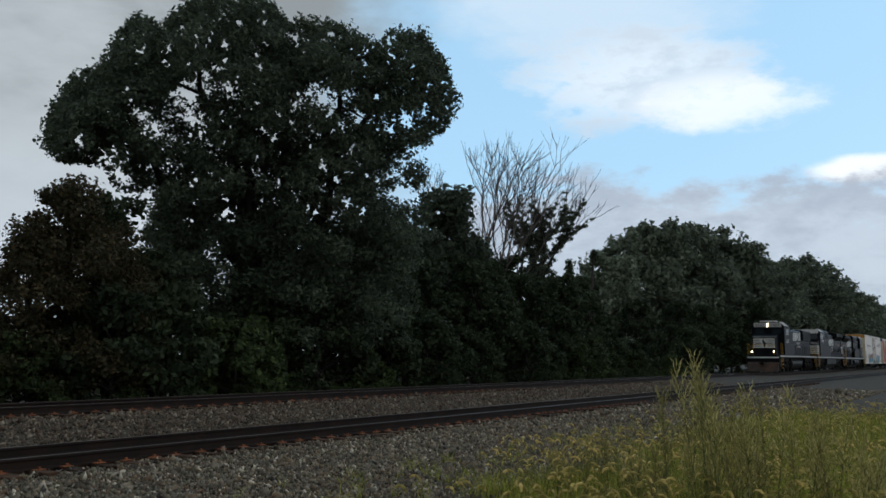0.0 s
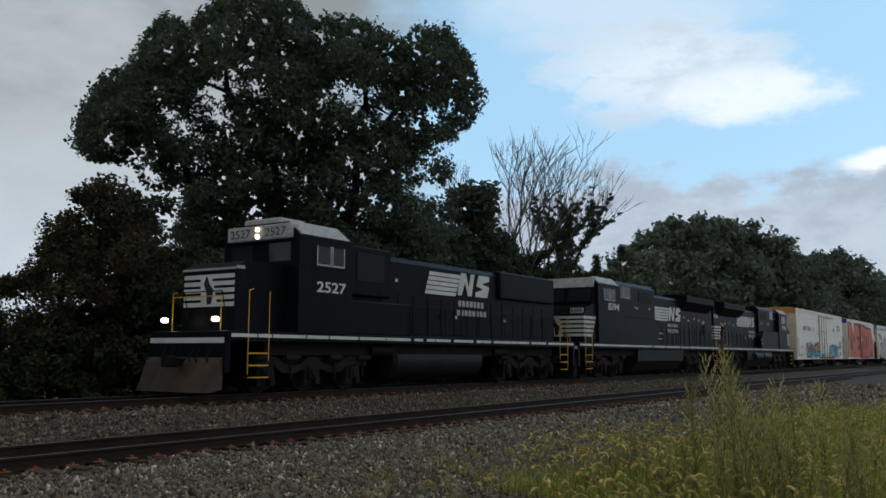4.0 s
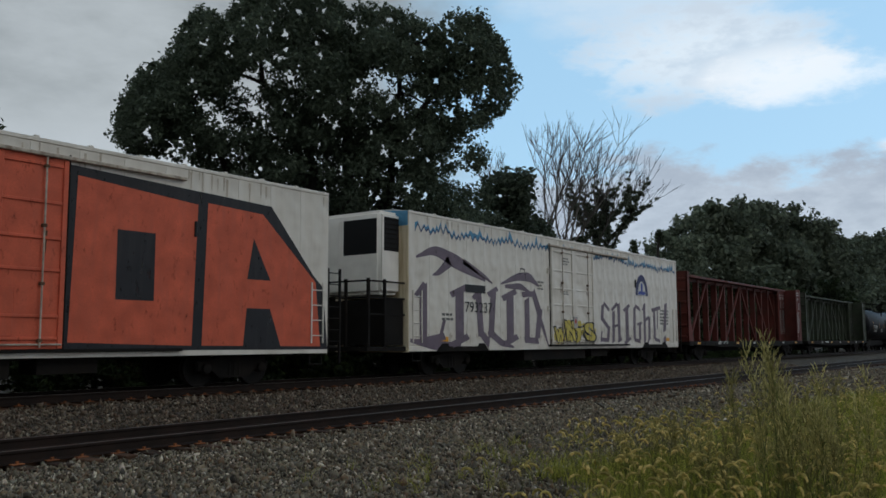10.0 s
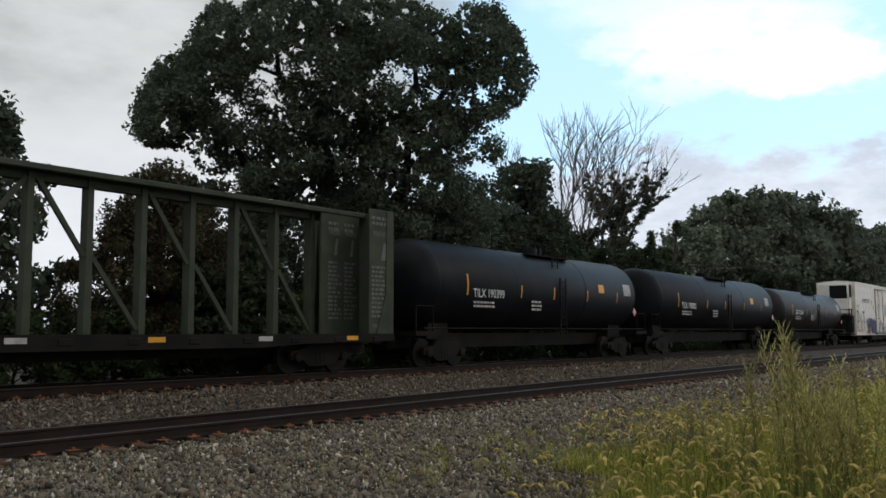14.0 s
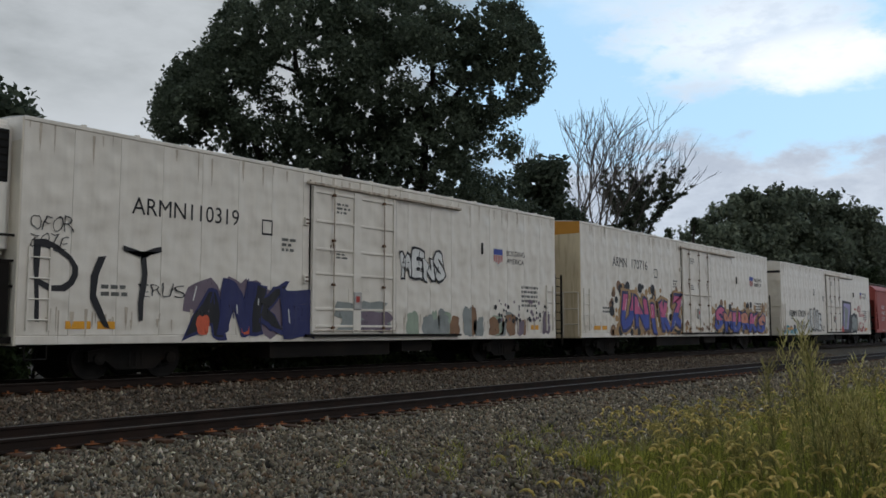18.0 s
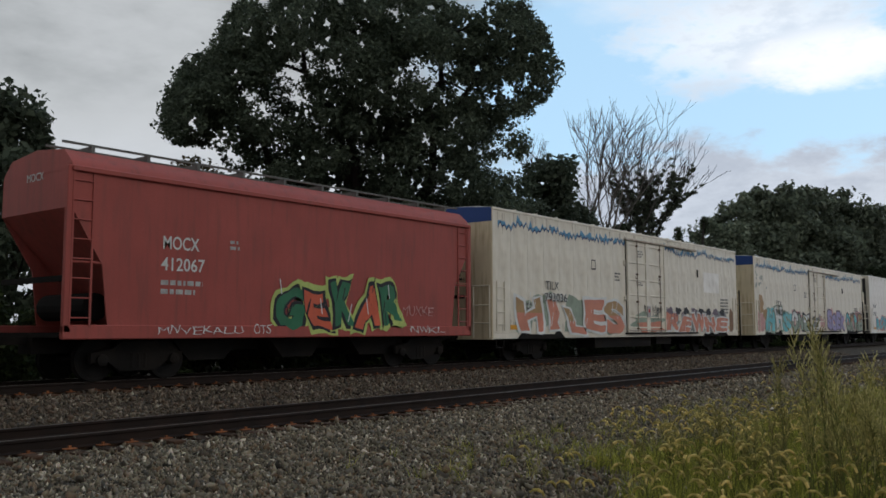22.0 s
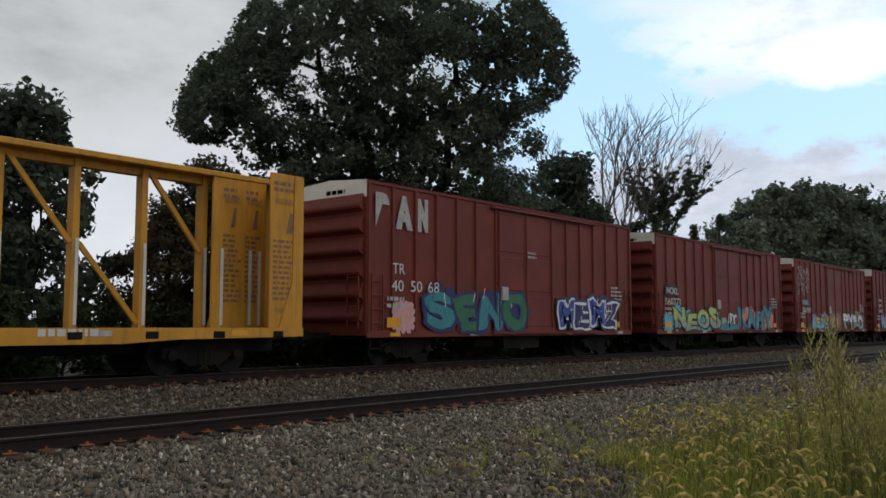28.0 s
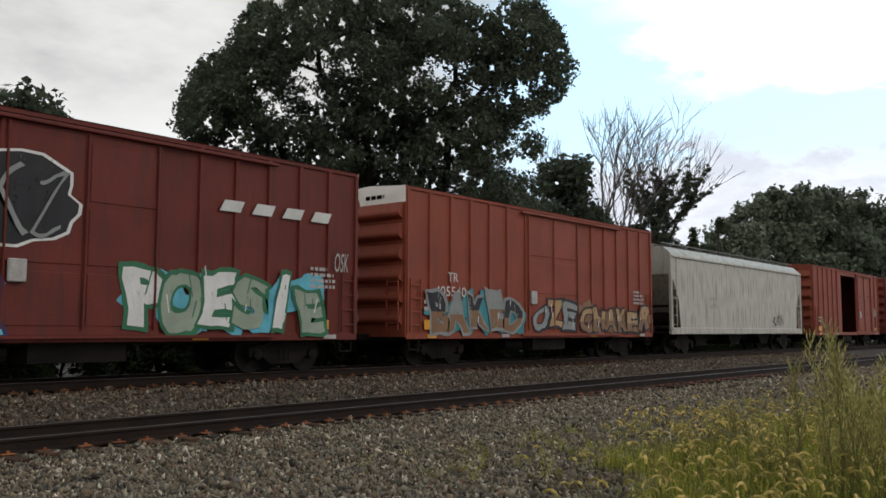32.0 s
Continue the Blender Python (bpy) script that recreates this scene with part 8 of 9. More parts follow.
# 3
root, L = reefer("white refrigerator car with a cooling unit and mauve blackletter graffiti", -86.9, -64.5, 5.26, unit=M_white_clean, trim=5, ribbed=True, door=(0.40, 0.57), notch=True, band=M_skyblue)
blackletter(root, "LIVID", X(L, 0.015), X(L, 0.375), 1.0, 2.95, SIDE - 0.004, P["mauve"], "broad mauve blackletter stroke letter")
for pts in ([(0.012, 3.75, 0.02), (0.06, 4.1, 0.16), (0.12, 3.75, 0.26), (0.20, 3.2, 0.03)], [(0.10, 3.8, 0.2), (0.07, 3.35, 0.1), (0.055, 3.25, 0.02)], [(0.13, 3.85, 0.1), (0.19, 3.4, 0.08), (0.215, 3.15, 0.02)],
            [(0.235, 3.15, 0.02), (0.29, 3.5, 0.14), (0.33, 3.55, 0.18), (0.365, 3.2, 0.02)], [(0.25, 3.1, 0.06), (0.30, 3.15, 0.13), (0.335, 2.95, 0.02)],
            [(0.20, 1.5, 0.14), (0.24, 1.05, 0.13), (0.28, 0.88, 0.03)], [(0.345, 2.6, 0.04), (0.37, 1.8, 0.12), (0.395, 0.86, 0.03)], [(0.0, 1.15, 0.05), (0.06, 0.98, 0.16), (0.13, 0.95, 0.1)]):
    sweep(root, [(X(L, a), b, c) for a, b, c in pts], SIDE - 0.001, P["mauve"])
part("name_bar", Shape().box(X(L, 0.138), X(L, 0.193), SIDE - 0.016, SIDE - 0.013, 2.78, 3.05), M_ink, root, "plain dark lettering bar")
write(root, "793237", X(L, 0.137), 2.1, 0.36, SIDE - 0.014, M_ink, 1.7)
blackletter(root, "SAIGHT!", X(L, 0.595), X(L, 0.95), 1.0, 2.75, SIDE - 0.002, P["mauve"], "mauve blackletter letter")
part("emblem", Shape().prism([(X(L, 0.80) + 0.72 * math.cos(a), 3.25 + 1.0 * math.sin(a)) for a in np.linspace(0, math.pi, 19)], "y", SIDE - 0.003, SIDE), P["navy"], root, "plain dark half-round emblem")
part("emblem_bar", Shape().prism([(X(L, 0.80) + 0.46 * math.cos(a), 3.27 + 0.66 * math.sin(a)) for a in np.linspace(0, math.pi, 15)], "y", SIDE - 0.006, SIDE - 0.003), M_chalk, root)
part("emblem_bar", Shape().box(X(L, 0.80) - 0.4, X(L, 0.80) + 0.4, SIDE - 0.009, SIDE - 0.006, 3.3, 3.45).box(X(L, 0.80) - 0.1, X(L, 0.80) + 0.1, SIDE - 0.0092, SIDE - 0.006, 3.45, 3.85), P["blue"], root)
graffiti(root, "WNTS", X(L, 0.41), X(L, 0.565), 0.98, 1.85, SIDE - 0.075, "yellow", "black", "yellow", None, 9, bold=0.03 + 0.02)
drips(root, X(L, 0.40), X(L, 0.57), 1.2, 0.4, SIDE - 0.05, M_rust_stain, 5, 24)
# 4 and 5
root, L = centerbeam("empty red centerbeam lumber flatcar", -62.85, -39.8, M_beam_red, 4.85)
write(root, "SOO", X(L, 0.20), 0.92, 0.16, -HALF - 0.014, M_chalk)
write(root, "801450", X(L, 0.235), 0.92, 0.16, -HALF - 0.014, M_chalk)
root, L = centerbeam("empty dark green centerbeam lumber flatcar", -38.3, -16.0, M_beam_green, 4.74, bays=14)
bars(root, X(L, 0.25), 0.92, 1.6, 1, 0.24, -HALF - 0.014, M_chalk, 3)
# 6 to 8
for lab, a, b, num, pm in (("long black tank car with white lettering", -14.9, 2.0, "TILX 190399", M_tank), ("black tank car with yellow strips", 2.7, 22.3, "TILX 190885", M_tank), ("dusty black tank car with rust stains", 23.0, 40.4, "CSOX 23664", M_tank_dusty)):
    root, L, curved = tank_car(lab, a, b, pm) if pm is M_tank else tank_car(lab, a, b, pm, 1.45, 2.6)
    write(root, num, X(L, 0.18), 2.3, 0.30, -1.53, M_chalk, 1.9, bold=0.01)
    bars(root, X(L, 0.18), 2.1, 1.8, 2, 0.13, -1.525, M_dull, 3)
    bars(root, X(L, 0.40), 2.2, 0.8, 3, 0.14, -1.53, M_dull, 5)
    curved(X(L, 0.86), 0.7, 2.7, 3.2, M_dull, "data_plate", "worn pale data panel")
    if pm is M_tank:
        curved(X(L, 0.72), 0.5, 2.75, 3.1, M_reflector, "data_plate", "yellow panel")
    else:
        graffiti(root, "SUREX", X(L, 0.42), X(L, 0.50), 2.0, 2.6, -1.46, "grey", "grey", None, None, 77, bold=0.0)
# 9
root, L = reefer("dirty white refrigerator car with a cooling unit", 44.0, 64.1, 5.33, end=M_ivory, unit=M_white_clean, ribbed=True, door=(0.38, 0.55), band=M_white_clean)
write(root, "ARMN110319", X(L, 0.12), 3.6, 0.38, SIDE, M_ink, 2.9)
graffiti(root, "PIT", X(L, 0.015), X(L, 0.16), 1.15, 2.75, SIDE, "grey", "black", None, None, 12, bold=0.0)
graffiti(root, "OFOR", X(L, 0.01), X(L, 0.055), 3.05, 3.35, SIDE, "grey", "black", None, None, 121, bold=0.0)
graffiti(root, "ZOZE", X(L, 0.01), X(L, 0.05), 2.7, 2.98, SIDE, "grey", "black", None, None, 122, bold=0.0)
graffiti(root, "ERUS", X(L, 0.13), X(L, 0.19), 1.8, 2.1, SIDE, "grey", "black", None, None, 123, bold=0.0)
graffiti(root, "ANKE", X(L, 0.195), X(L, 0.385), 0.86, 2.2, SIDE, "black", "navy", "mauve", "navy", 13, bold=0.09)
for a, b in ((0.205, 0.225), (0.27, 0.29), (0.345, 0.365)):
    patch(root, X(L, a), X(L, b), 0.95, 1.45, SIDE - 0.02, P["orange"], int(a * 1000), 0.001, lumps=6)
patch(root, X(L, 0.41), X(L, 0.55), 0.95, 2.0, SIDE - 0.06, P["grey"], 14, lumps=8, rough=0.5, square=2.5)
patch(root, X(L, 0.46), X(L, 0.55), 0.95, 1.7, SIDE - 0.064, P["mauve"], 16, lumps=8, rough=0.5, square=2.5)
rndc = random.Random(19)
for k in range(26):
    a = 0.565 + 0.40 * rndc.random()
    hgt = rndc.uniform(0.3, 1.1) * (1.0 - abs(a - 0.66) if a < 0.75 else 0.9)
    patch(root, X(L, a), X(L, a) + rndc.uniform(0.25, 0.7), 0.86, 0.95 + hgt, SIDE - 0.0005 * (k % 6), P[rndc.choice(["grey", "sage", "mauve", "brown", "grey"])], 300 + k, 0.0004, lumps=6, rough=0.35, square=6.0)
bubbles(root, X(L, 0.80), X(L, 0.97), 1.4, 2.1, SIDE - 0.004, ("black", "mauve", "black"), 46, 31, 0.09)
drips(root, X(L, 0.0), X(L, 1.0), 1.5, 0.7, SIDE - 0.001, M_stain, 33, 70)
graffiti(root, "MENS", X(L, 0.562), X(L, 0.665), 2.5, 3.45, SIDE, "white", "black", None, None, 18, bold=0.05)
shield(root, X(L, 0.80), 3.3, 0.55, SIDE)
write(root, "BUILDING", X(L, 0.84), 3.65, 0.18, SIDE, M_ink)
write(root, "AMERICA", X(L, 0.84), 3.38, 0.18, SIDE, M_ink)
# 10
root, L = reefer("white refrigerator car with orange end band and pink graffiti", 66.05, 88.3, 5.4, band=M_orange, band_words=(1, 2))
write(root, "ARMN", X(L, 0.12), 3.75, 0.4, SIDE, M_ink, 1.3)
write(root, "170716", X(L, 0.20), 3.75, 0.4, SIDE, M_ink, 1.55)
bubbles(root, X(L, 0.11), X(L, 0.44), 0.9, 3.0, SIDE - 0.004, ("tan", "brown", "tan", "black"), 190, 20, 0.24)
graffiti(root, "UNIKZ", X(L, 0.155), X(L, 0.43), 0.88, 2.55, SIDE - 0.004, "pink", "navy", None, None, 20, halo="tan", foot="blue")
bubbles(root, X(L, 0.60), X(L, 0.985), 0.9, 2.55, SIDE - 0.004, ("tan", "brown", "tan", "black"), 190, 23, 0.22)
patch(root, X(L, 0.60), X(L, 0.98), 0.86, 2.3, SIDE, P["tan"], 231, lumps=20)
graffiti(root, "SMURKS", X(L, 0.62), X(L, 0.96), 0.88, 2.15, SIDE - 0.008, "pink", "navy", None, "salmon", 23, bold=0.1, foot="blue")
bubbles(root, X(L, 0.44), X(L, 0.60), 0.95, 1.5, SIDE - 0.06, ("tan", "brown"), 22, 25, 0.14)
shield(root, X(L, 0.86), 3.5, 0.6, SIDE)
write(root, "BUILDING", X(L, 0.895), 3.85, 0.2, SIDE, M_ink)
write(root, "AMERICA", X(L, 0.895), 3.57, 0.2, SIDE, M_ink)
# 11
root, L = reefer("white refrigerator car with a grey door-shaped graffiti", 90.8, 113.5, 5.34, band=M_white_clean, end=M_white)
part("end_stripe", Shape().box(-L / 2 - 0.042, -L / 2 - 0.037, -HALF + 0.02, HALF - 0.02, 4.62, 4.76), M_ink, root, "black stripe across the end")
write(root, "ARMN 170029", X(L, 0.062), 1.95, 0.42, SIDE, M_ink, 3.5, bold=0.01)
graffiti(root, "ARIKE", X(L, 0.235), X(L, 0.365), 0.9, 2.35, SIDE, "white", "black", None, None, 51, bold=0.13)
graffiti(root, "PULZE", X(L, 0.37), X(L, 0.405), 1.05, 1.4, SIDE, "black", "black", None, None, 52, bold=0.0)
graffiti(root, "VIBE", X(L, 0.15), X(L, 0.21), 1.15, 1.65, SIDE, "black", "black", None, None, 50, bold=0.0)
graffiti(root, "CATS ARGUE", X(L, 0.0), X(L, 0.125), 0.86, 1.15, SIDE - 0.004, "cyan", "cyan", None, None, 49, bold=0.03, plain=True)
for k in range(4):
    patch(root, X(L, 0.005 + 0.03 * k), X(L, 0.035 + 0.03 * k), 0.86, 1.4 + 0.08 * (k % 2), SIDE, P[("brown", "teal", "brown", "black")[k]], 490 + k, 0.001, lumps=6, rough=0.4, square=2.4)
part("graffiti_panel", Shape().prism([(X(L, 0.613), 0.86), (X(L, 0.73), 0.9), (X(L, 0.735), 3.2), (X(L, 0.625), 3.3)], "y", SIDE - 0.003, SIDE), P["black"], root, "black sprayed block")
part("graffiti_panel", Shape().prism([(X(L, 0.63), 1.2), (X(L, 0.69), 1.15), (X(L, 0.725), 3.05), (X(L, 0.64), 3.1)], "y", SIDE - 0.006, SIDE - 0.003), P["lilac"], root, "grey-blue painted panel")
part("graffiti_panel", Shape().prism([(X(L, 0.64), 1.25), (X(L, 0.67), 1.2), (X(L, 0.70), 2.6), (X(L, 0.65), 2.9)], "y", SIDE - 0.009, SIDE - 0.006), P["grey"], root)
patch(root, X(L, 0.72), X(L, 0.825), 0.86, 2.45, SIDE - 0.004, P["black"], 52, lumps=7)
patch(root, X(L, 0.735), X(L, 0.81), 1.0, 2.2, SIDE - 0.008, P["grey"], 53, lumps=7)
patch(root, X(L, 0.60), X(L, 0.64), 0.9, 1.4, SIDE - 0.002, P["red"], 54, lumps=8)
graffiti(root, "ASU", X(L, 0.815), X(L, 0.862), 2.45, 2.95, SIDE, "red", "red", None, None, 66, bold=0.02, plain=True)
graffiti(root, "BLEED", X(L, 0.838), X(L, 0.905), 2.1, 2.4, SIDE, "red", "red", None, None, 67, bold=0.02, plain=True)
rndd = random.Random(68)
for k in range(26):
    # splashed drops, thick at one end
    xa, za, t, l = X(L, rndd.uniform(0.74, 0.92)), rndd.uniform(0.95, 3.1), rndd.uniform(-0.6, 1.6), rndd.uniform(0.15, 0.5)
    if 2.0 < za + l and X(L, 0.80) < xa < X(L, 0.91):
        za = rndd.uniform(0.95, 1.6)
    sweep(root, [(xa, za, 0.1 * l + 0.03), (xa + 0.5 * l * math.cos(t), za + 0.5 * l * math.sin(t), 0.16 * l + 0.02), (xa + l * math.cos(t), za + l * math.sin(t), 0.012)], SIDE - 0.002, P["red"])
shield(root, X(L, 0.86), 3.5, 0.55, SIDE)
write(root, "BUILDING", X(L, 0.90), 3.85, 0.18, SIDE, M_ink)
write(root, "AMERICA", X(L, 0.90), 3.58, 0.18, SIDE, M_ink)
# 12
root, L = hopper("faded red covered hopper with green and orange graffiti", 115.6, 129.2, M_pink_red, 4.98, 1.05)
write(root, "MOCX", X(L, 0.166), 2.9, 0.30, -HALF + 0.014, M_chalk, 0.95, bold=0.01)
write(root, "412067", X(L, 0.163), 2.42, 0.30, -HALF + 0.014, M_chalk, 1.15, bold=0.01)
bars(root, X(L, 0.163), 2.1, 1.2, 2, 0.2, -HALF + 0.014, M_dull, 6)
graffiti(root, "GEKAR", X(L, 0.41), X(L, 0.75), 0.98, 2.3, -HALF + 0.014, "darkgreen", "black", None, "orange", 70, halo="lime")
graffiti(root, "MNVEKALU", X(L, 0.16), X(L, 0.33), 1.0, 1.18, -HALF - 0.002, "white", "white", None, None, 71, bold=0.0)
graffiti(root, "OTS", X(L, 0.355), X(L, 0.395), 1.0, 1.22, -HALF - 0.002, "white", "white", None, None, 72, bold=0.0)
graffiti(root, "NWKL", X(L, 0.78), X(L, 0.90), 1.0, 1.2, -HALF - 0.002, "white", "white", None, None, 73, bold=0.0)
graffiti(root, "MUXKE", X(L, 0.755), X(L, 0.86), 1.5, 1.8, -HALF + 0.014, "rose", "rose", None, None, 74, bold=0.0)
bars(root, X(L, 0.30), 3.15, 0.3, 2, 0.14, -HALF + 0.014, M_dull, 75)
write(root, "MOCX", 0, 0, 0.2, 0, M_chalk).matrix_local = pose(-L / 2 + 0.09, 0.4, 4.3, 0, 0, -90) @ Matrix.Diagonal((0.25, 1, 0.25, 1))
# 13, 14
root, L = reefer("ivory refrigerator car with blue drip trim and orange and silver graffiti", 130.4, 152.5, 5.24, wall=M_ivory, end=M_cream, trim=13, notch=True, ribbed=True, band=M_blue_end, door=(0.43, 0.60))
write(root, "TILX", X(L, 0.145), 2.55, 0.3, SIDE - 0.05, M_ink)
write(root, "793036", X(L, 0.14), 2.1, 0.34, SIDE - 0.05, M_chalk, 1.6, bold=0.08)
write(root, "793036", X(L, 0.1415), 2.12, 0.30, SIDE - 0.054, M_ink, 1.54)
for k, (a, b, za, zb, tone) in enumerate(((0.055, 0.11, 0.86, 2.3, "sage"), (0.10, 0.19, 1.2, 2.5, "sage"), (0.20, 0.30, 0.9, 2.45, "sage"), (0.30, 0.42, 0.86, 2.35, "sage"))):
    patch(root, X(L, a), X(L, b), za, zb, SIDE - 0.0005 * k, P[tone], 800 + k, 0.0004, lumps=7, rough=0.4, square=6.0)
graffiti(root, "HILES", X(L, 0.065), X(L, 0.415), 0.86, 2.25, SIDE, "tan", "white", None, "salmon", 80, bold=0.13, foot="salmon")
patch(root, X(L, 0.435), X(L, 0.60), 0.9, 1.9, SIDE - 0.06, P["sage"], 81, lumps=8, rough=0.5, square=2.6)
patch(root, X(L, 0.46), X(L, 0.60), 0.92, 1.5, SIDE - 0.064, P["salmon"], 82, lumps=8, rough=0.5, square=2.6)
drips(root, X(L, 0.50), X(L, 0.60), 2.1, 0.9, SIDE - 0.072, P["black"], 84, 16)
graffiti(root, "REWNE", X(L, 0.60), X(L, 0.93), 0.9, 1.85, SIDE, "salmon", "white", "grey", None, 83, bold=0.11)
for k in range(8):
    patch(root, X(L, 0.605 + 0.04 * k), X(L, 0.64 + 0.04 * k), 1.75, 2.15, SIDE - 0.018, P["black" if k % 3 else "mauve"], 840 + k, 0.001, lumps=6, rough=0.5, square=2.4)
drips(root, X(L, 0.62), X(L, 0.93), 1.85, 0.8, SIDE - 0.02, P["mauve"], 85, 34)
patch(root, X(L, 0.945), X(L, 0.975), 0.9, 2.2, SIDE, P["brown"], 86, lumps=6)
part("repaint_patch", Shape().box(X(L, 0.80), X(L, 0.89), SIDE - 0.003, SIDE, 2.9, 3.9), M_white_clean, root, "cleaner repainted patch")
root, L = reefer("ivory refrigerator car with blue drip trim and turquoise graffiti", 155.2, 178.25, 5.19, wall=M_ivory, end=M_cream, trim=14, notch=True, ribbed=True, band=M_blue_end, door=(0.43, 0.585))
write(root, "TILX", X(L, 0.145), 2.42, 0.34, SIDE - 0.05, M_ink)
write(root, "793034", X(L, 0.14), 1.9, 0.36, SIDE - 0.05, M_ink, 1.7)
patch(root, X(L, 0.01), X(L, 0.07), 0.85, 2.2, SIDE, P["rose"], 94, lumps=7, rough=0.4, square=2.8)
patch(root, X(L, 0.02), X(L, 0.062), 1.9, 3.1, SIDE - 0.004, P["tan"], 95, lumps=7, rough=0.4, square=2.8)
patch(root, X(L, 0.05), X(L, 0.10), 1.6, 2.3, SIDE - 0.006, P["tan"], 97, lumps=7, rough=0.4, square=2.4)
bubbles(root, X(L, 0.01), X(L, 0.10), 3.2, 4.3, SIDE, ("grey", "sage"), 12, 98, 0.12)
graffiti(root, "HHS", X(L, 0.075), X(L, 0.26), 0.85, 2.3, SIDE - 0.006, "aqua", "sage", "aqua", "white", 90, bold=0.05)
drips(root, X(L, 0.08), X(L, 0.26), 1.9, 1.0, SIDE - 0.02, P["teal"], 99, 40)
graffiti(root, "ONE", X(L, 0.275), X(L, 0.42), 0.86, 2.25, SIDE, "white", "black", "rose", "sage", 91, bold=0.1, foot="sage")
graffiti(root, "SOEK", X(L, 0.60), X(L, 0.775), 0.9, 2.35, SIDE, "lilac", "mauve", "rose", None, 92, bold=0.1)
patch(root, X(L, 0.435), X(L, 0.51), 0.92, 2.0, SIDE - 0.06, P["grey"], 96, lumps=8, rough=0.5, square=2.6)
patch(root, X(L, 0.50), X(L, 0.57), 0.92, 1.9, SIDE - 0.06, P["rose"], 961, lumps=8, rough=0.5, square=2.6)
drips(root, X(L, 0.44), X(L, 0.57), 1.9, 0.8, SIDE - 0.07, M_rust_stain, 962, 18)
graffiti(root, "OKRE", X(L, 0.80), X(L, 0.985), 0.9, 2.3, SIDE, "aqua", "black", "rose", "tan", 93, bold=0.09, foot="sage")
# 15
root, L = reefer("bright white refrigerator car with an ivory cooling unit", 180.75, 201.2, 5.3, wall=M_white_clean, end=M_ivory, unit=M_ivory, ribbed=True, door=(0.37, 0.55))
write(root, "JRSX", X(L, 0.05), 2.72, 0.34, SIDE, M_ink, 0.95, bold=0.01)
write(root, "6138", X(L, 0.05), 2.15, 0.34, SIDE, M_ink, 0.85, bold=0.01)
graffiti(root, "ROMGL", X(L, 0.085), X(L, 0.38), 0.88, 2.05, SIDE, "cyan", "rose", "salmon", None, 100, foot="aqua")
graffiti(root, "ASHCK", X(L, 0.58), X(L, 0.77), 0.88, 2.2, SIDE, "salmon", "navy", "darkgreen", None, 101, foot="cyan")
graffiti(root, "BRE", X(L, 0.78), X(L, 0.96), 0.88, 2.2, SIDE, "lilac", "navy", "lime", "rose", 102)
patch(root, X(L, 0.44), X(L, 0.55), 0.95, 2.2, SIDE - 0.06, P["grey"], 103)
# 16
root, L = centerbeam("empty yellow centerbeam lumber flatcar", 201.85, 226.0, M_beam_yellow, 4.95)
bars(root, X(L, 0.72), 0.92, 1.8, 1, 0.26, -HALF - 0.014, M_chalk, 3)
# 17 to 21
root, L = boxcar("oxide red boxcar with teal and navy graffiti", 228.3, 243.5, M_rust_red, 5.24, cap=M_white)
for ch, a, b in (("P", 0.018, 0.055), ("A", 0.072, 0.12), ("N", 0.135, 0.165)):
    write(root, ch, X(L, a), 3.9, 0.98, -HALF - 0.035, M_dull, L * (b - a), bold=0.1, label="worn white rolled letter")
write(root, "TR", X(L, 0.065), 2.62, 0.30, -HALF - 0.035, M_chalk, 0.5)
write(root, "40", X(L, 0.062), 2.12, 0.32, -HALF - 0.035, M_chalk, 0.5)
write(root, "50", X(L, 0.115), 2.12, 0.32, -HALF - 0.035, M_chalk, 0.5)
write(root, "68", X(L, 0.165), 2.12, 0.32, -HALF - 0.045, M_chalk, 0.5)
graffiti(root, "SENO", X(L, 0.16), X(L, 0.50), 0.88, 2.25, -HALF - 0.031, "teal", "navy", "navy", "darkgreen", 111)
patch(root, X(L, 0.06), X(L, 0.13), 0.88, 1.9, -HALF - 0.031, P["rose"], 113)
graffiti(root, "MEMZ", X(L, 0.64), X(L, 0.92), 0.95, 2.1, -HALF - 0.031, "blue", "white", None, "navy", 112, halo="navy")
bars(root, X(L, 0.51), 3.6, 0.7, 2, 0.14, -HALF - 0.038, M_dull, 4)
root, L = boxcar("oxide red boxcar with yellow and blue graffiti", 245.8, 261.3, M_rust_red, 5.2, cap=M_white)
part("number_patch", Shape().box(X(L, 0.05), X(L, 0.135), -HALF - 0.034, -HALF - 0.031, 2.47, 2.92), P["black"], root)
write(root, "NOKL", X(L, 0.06), 2.55, 0.3, -HALF - 0.035, M_chalk)
write(root, "560771", X(L, 0.05), 2.08, 0.3, -HALF - 0.035, M_chalk, 1.5)
graffiti(root, "NEOS", X(L, 0.10), X(L, 0.43), 0.88, 1.95, -HALF - 0.031, "lime", "black", "cyan", None, 120, bold=0.1, foot="sage")
patch(root, X(L, 0.43), X(L, 0.49), 0.95, 1.6, -HALF - 0.032, P["sage"], 123, lumps=8)
patch(root, X(L, 0.03), X(L, 0.10), 0.9, 1.7, -HALF - 0.031, P["cyan"], 121)
graffiti(root, "KAMY", X(L, 0.58), X(L, 0.88), 0.9, 2.25, -HALF - 0.034, "teal", "navy", "salmon", None, 122, bold=0.1)
graffiti(root, "BY", X(L, 0.49), X(L, 0.56), 1.2, 1.9, -HALF - 0.045, "white", "black", None, None, 124, bold=0.08)
patch(root, X(L, 0.40), X(L, 0.60), 0.86, 1.4, -HALF - 0.034, P["teal"], 125, lumps=8, rough=0.5, square=2.5)
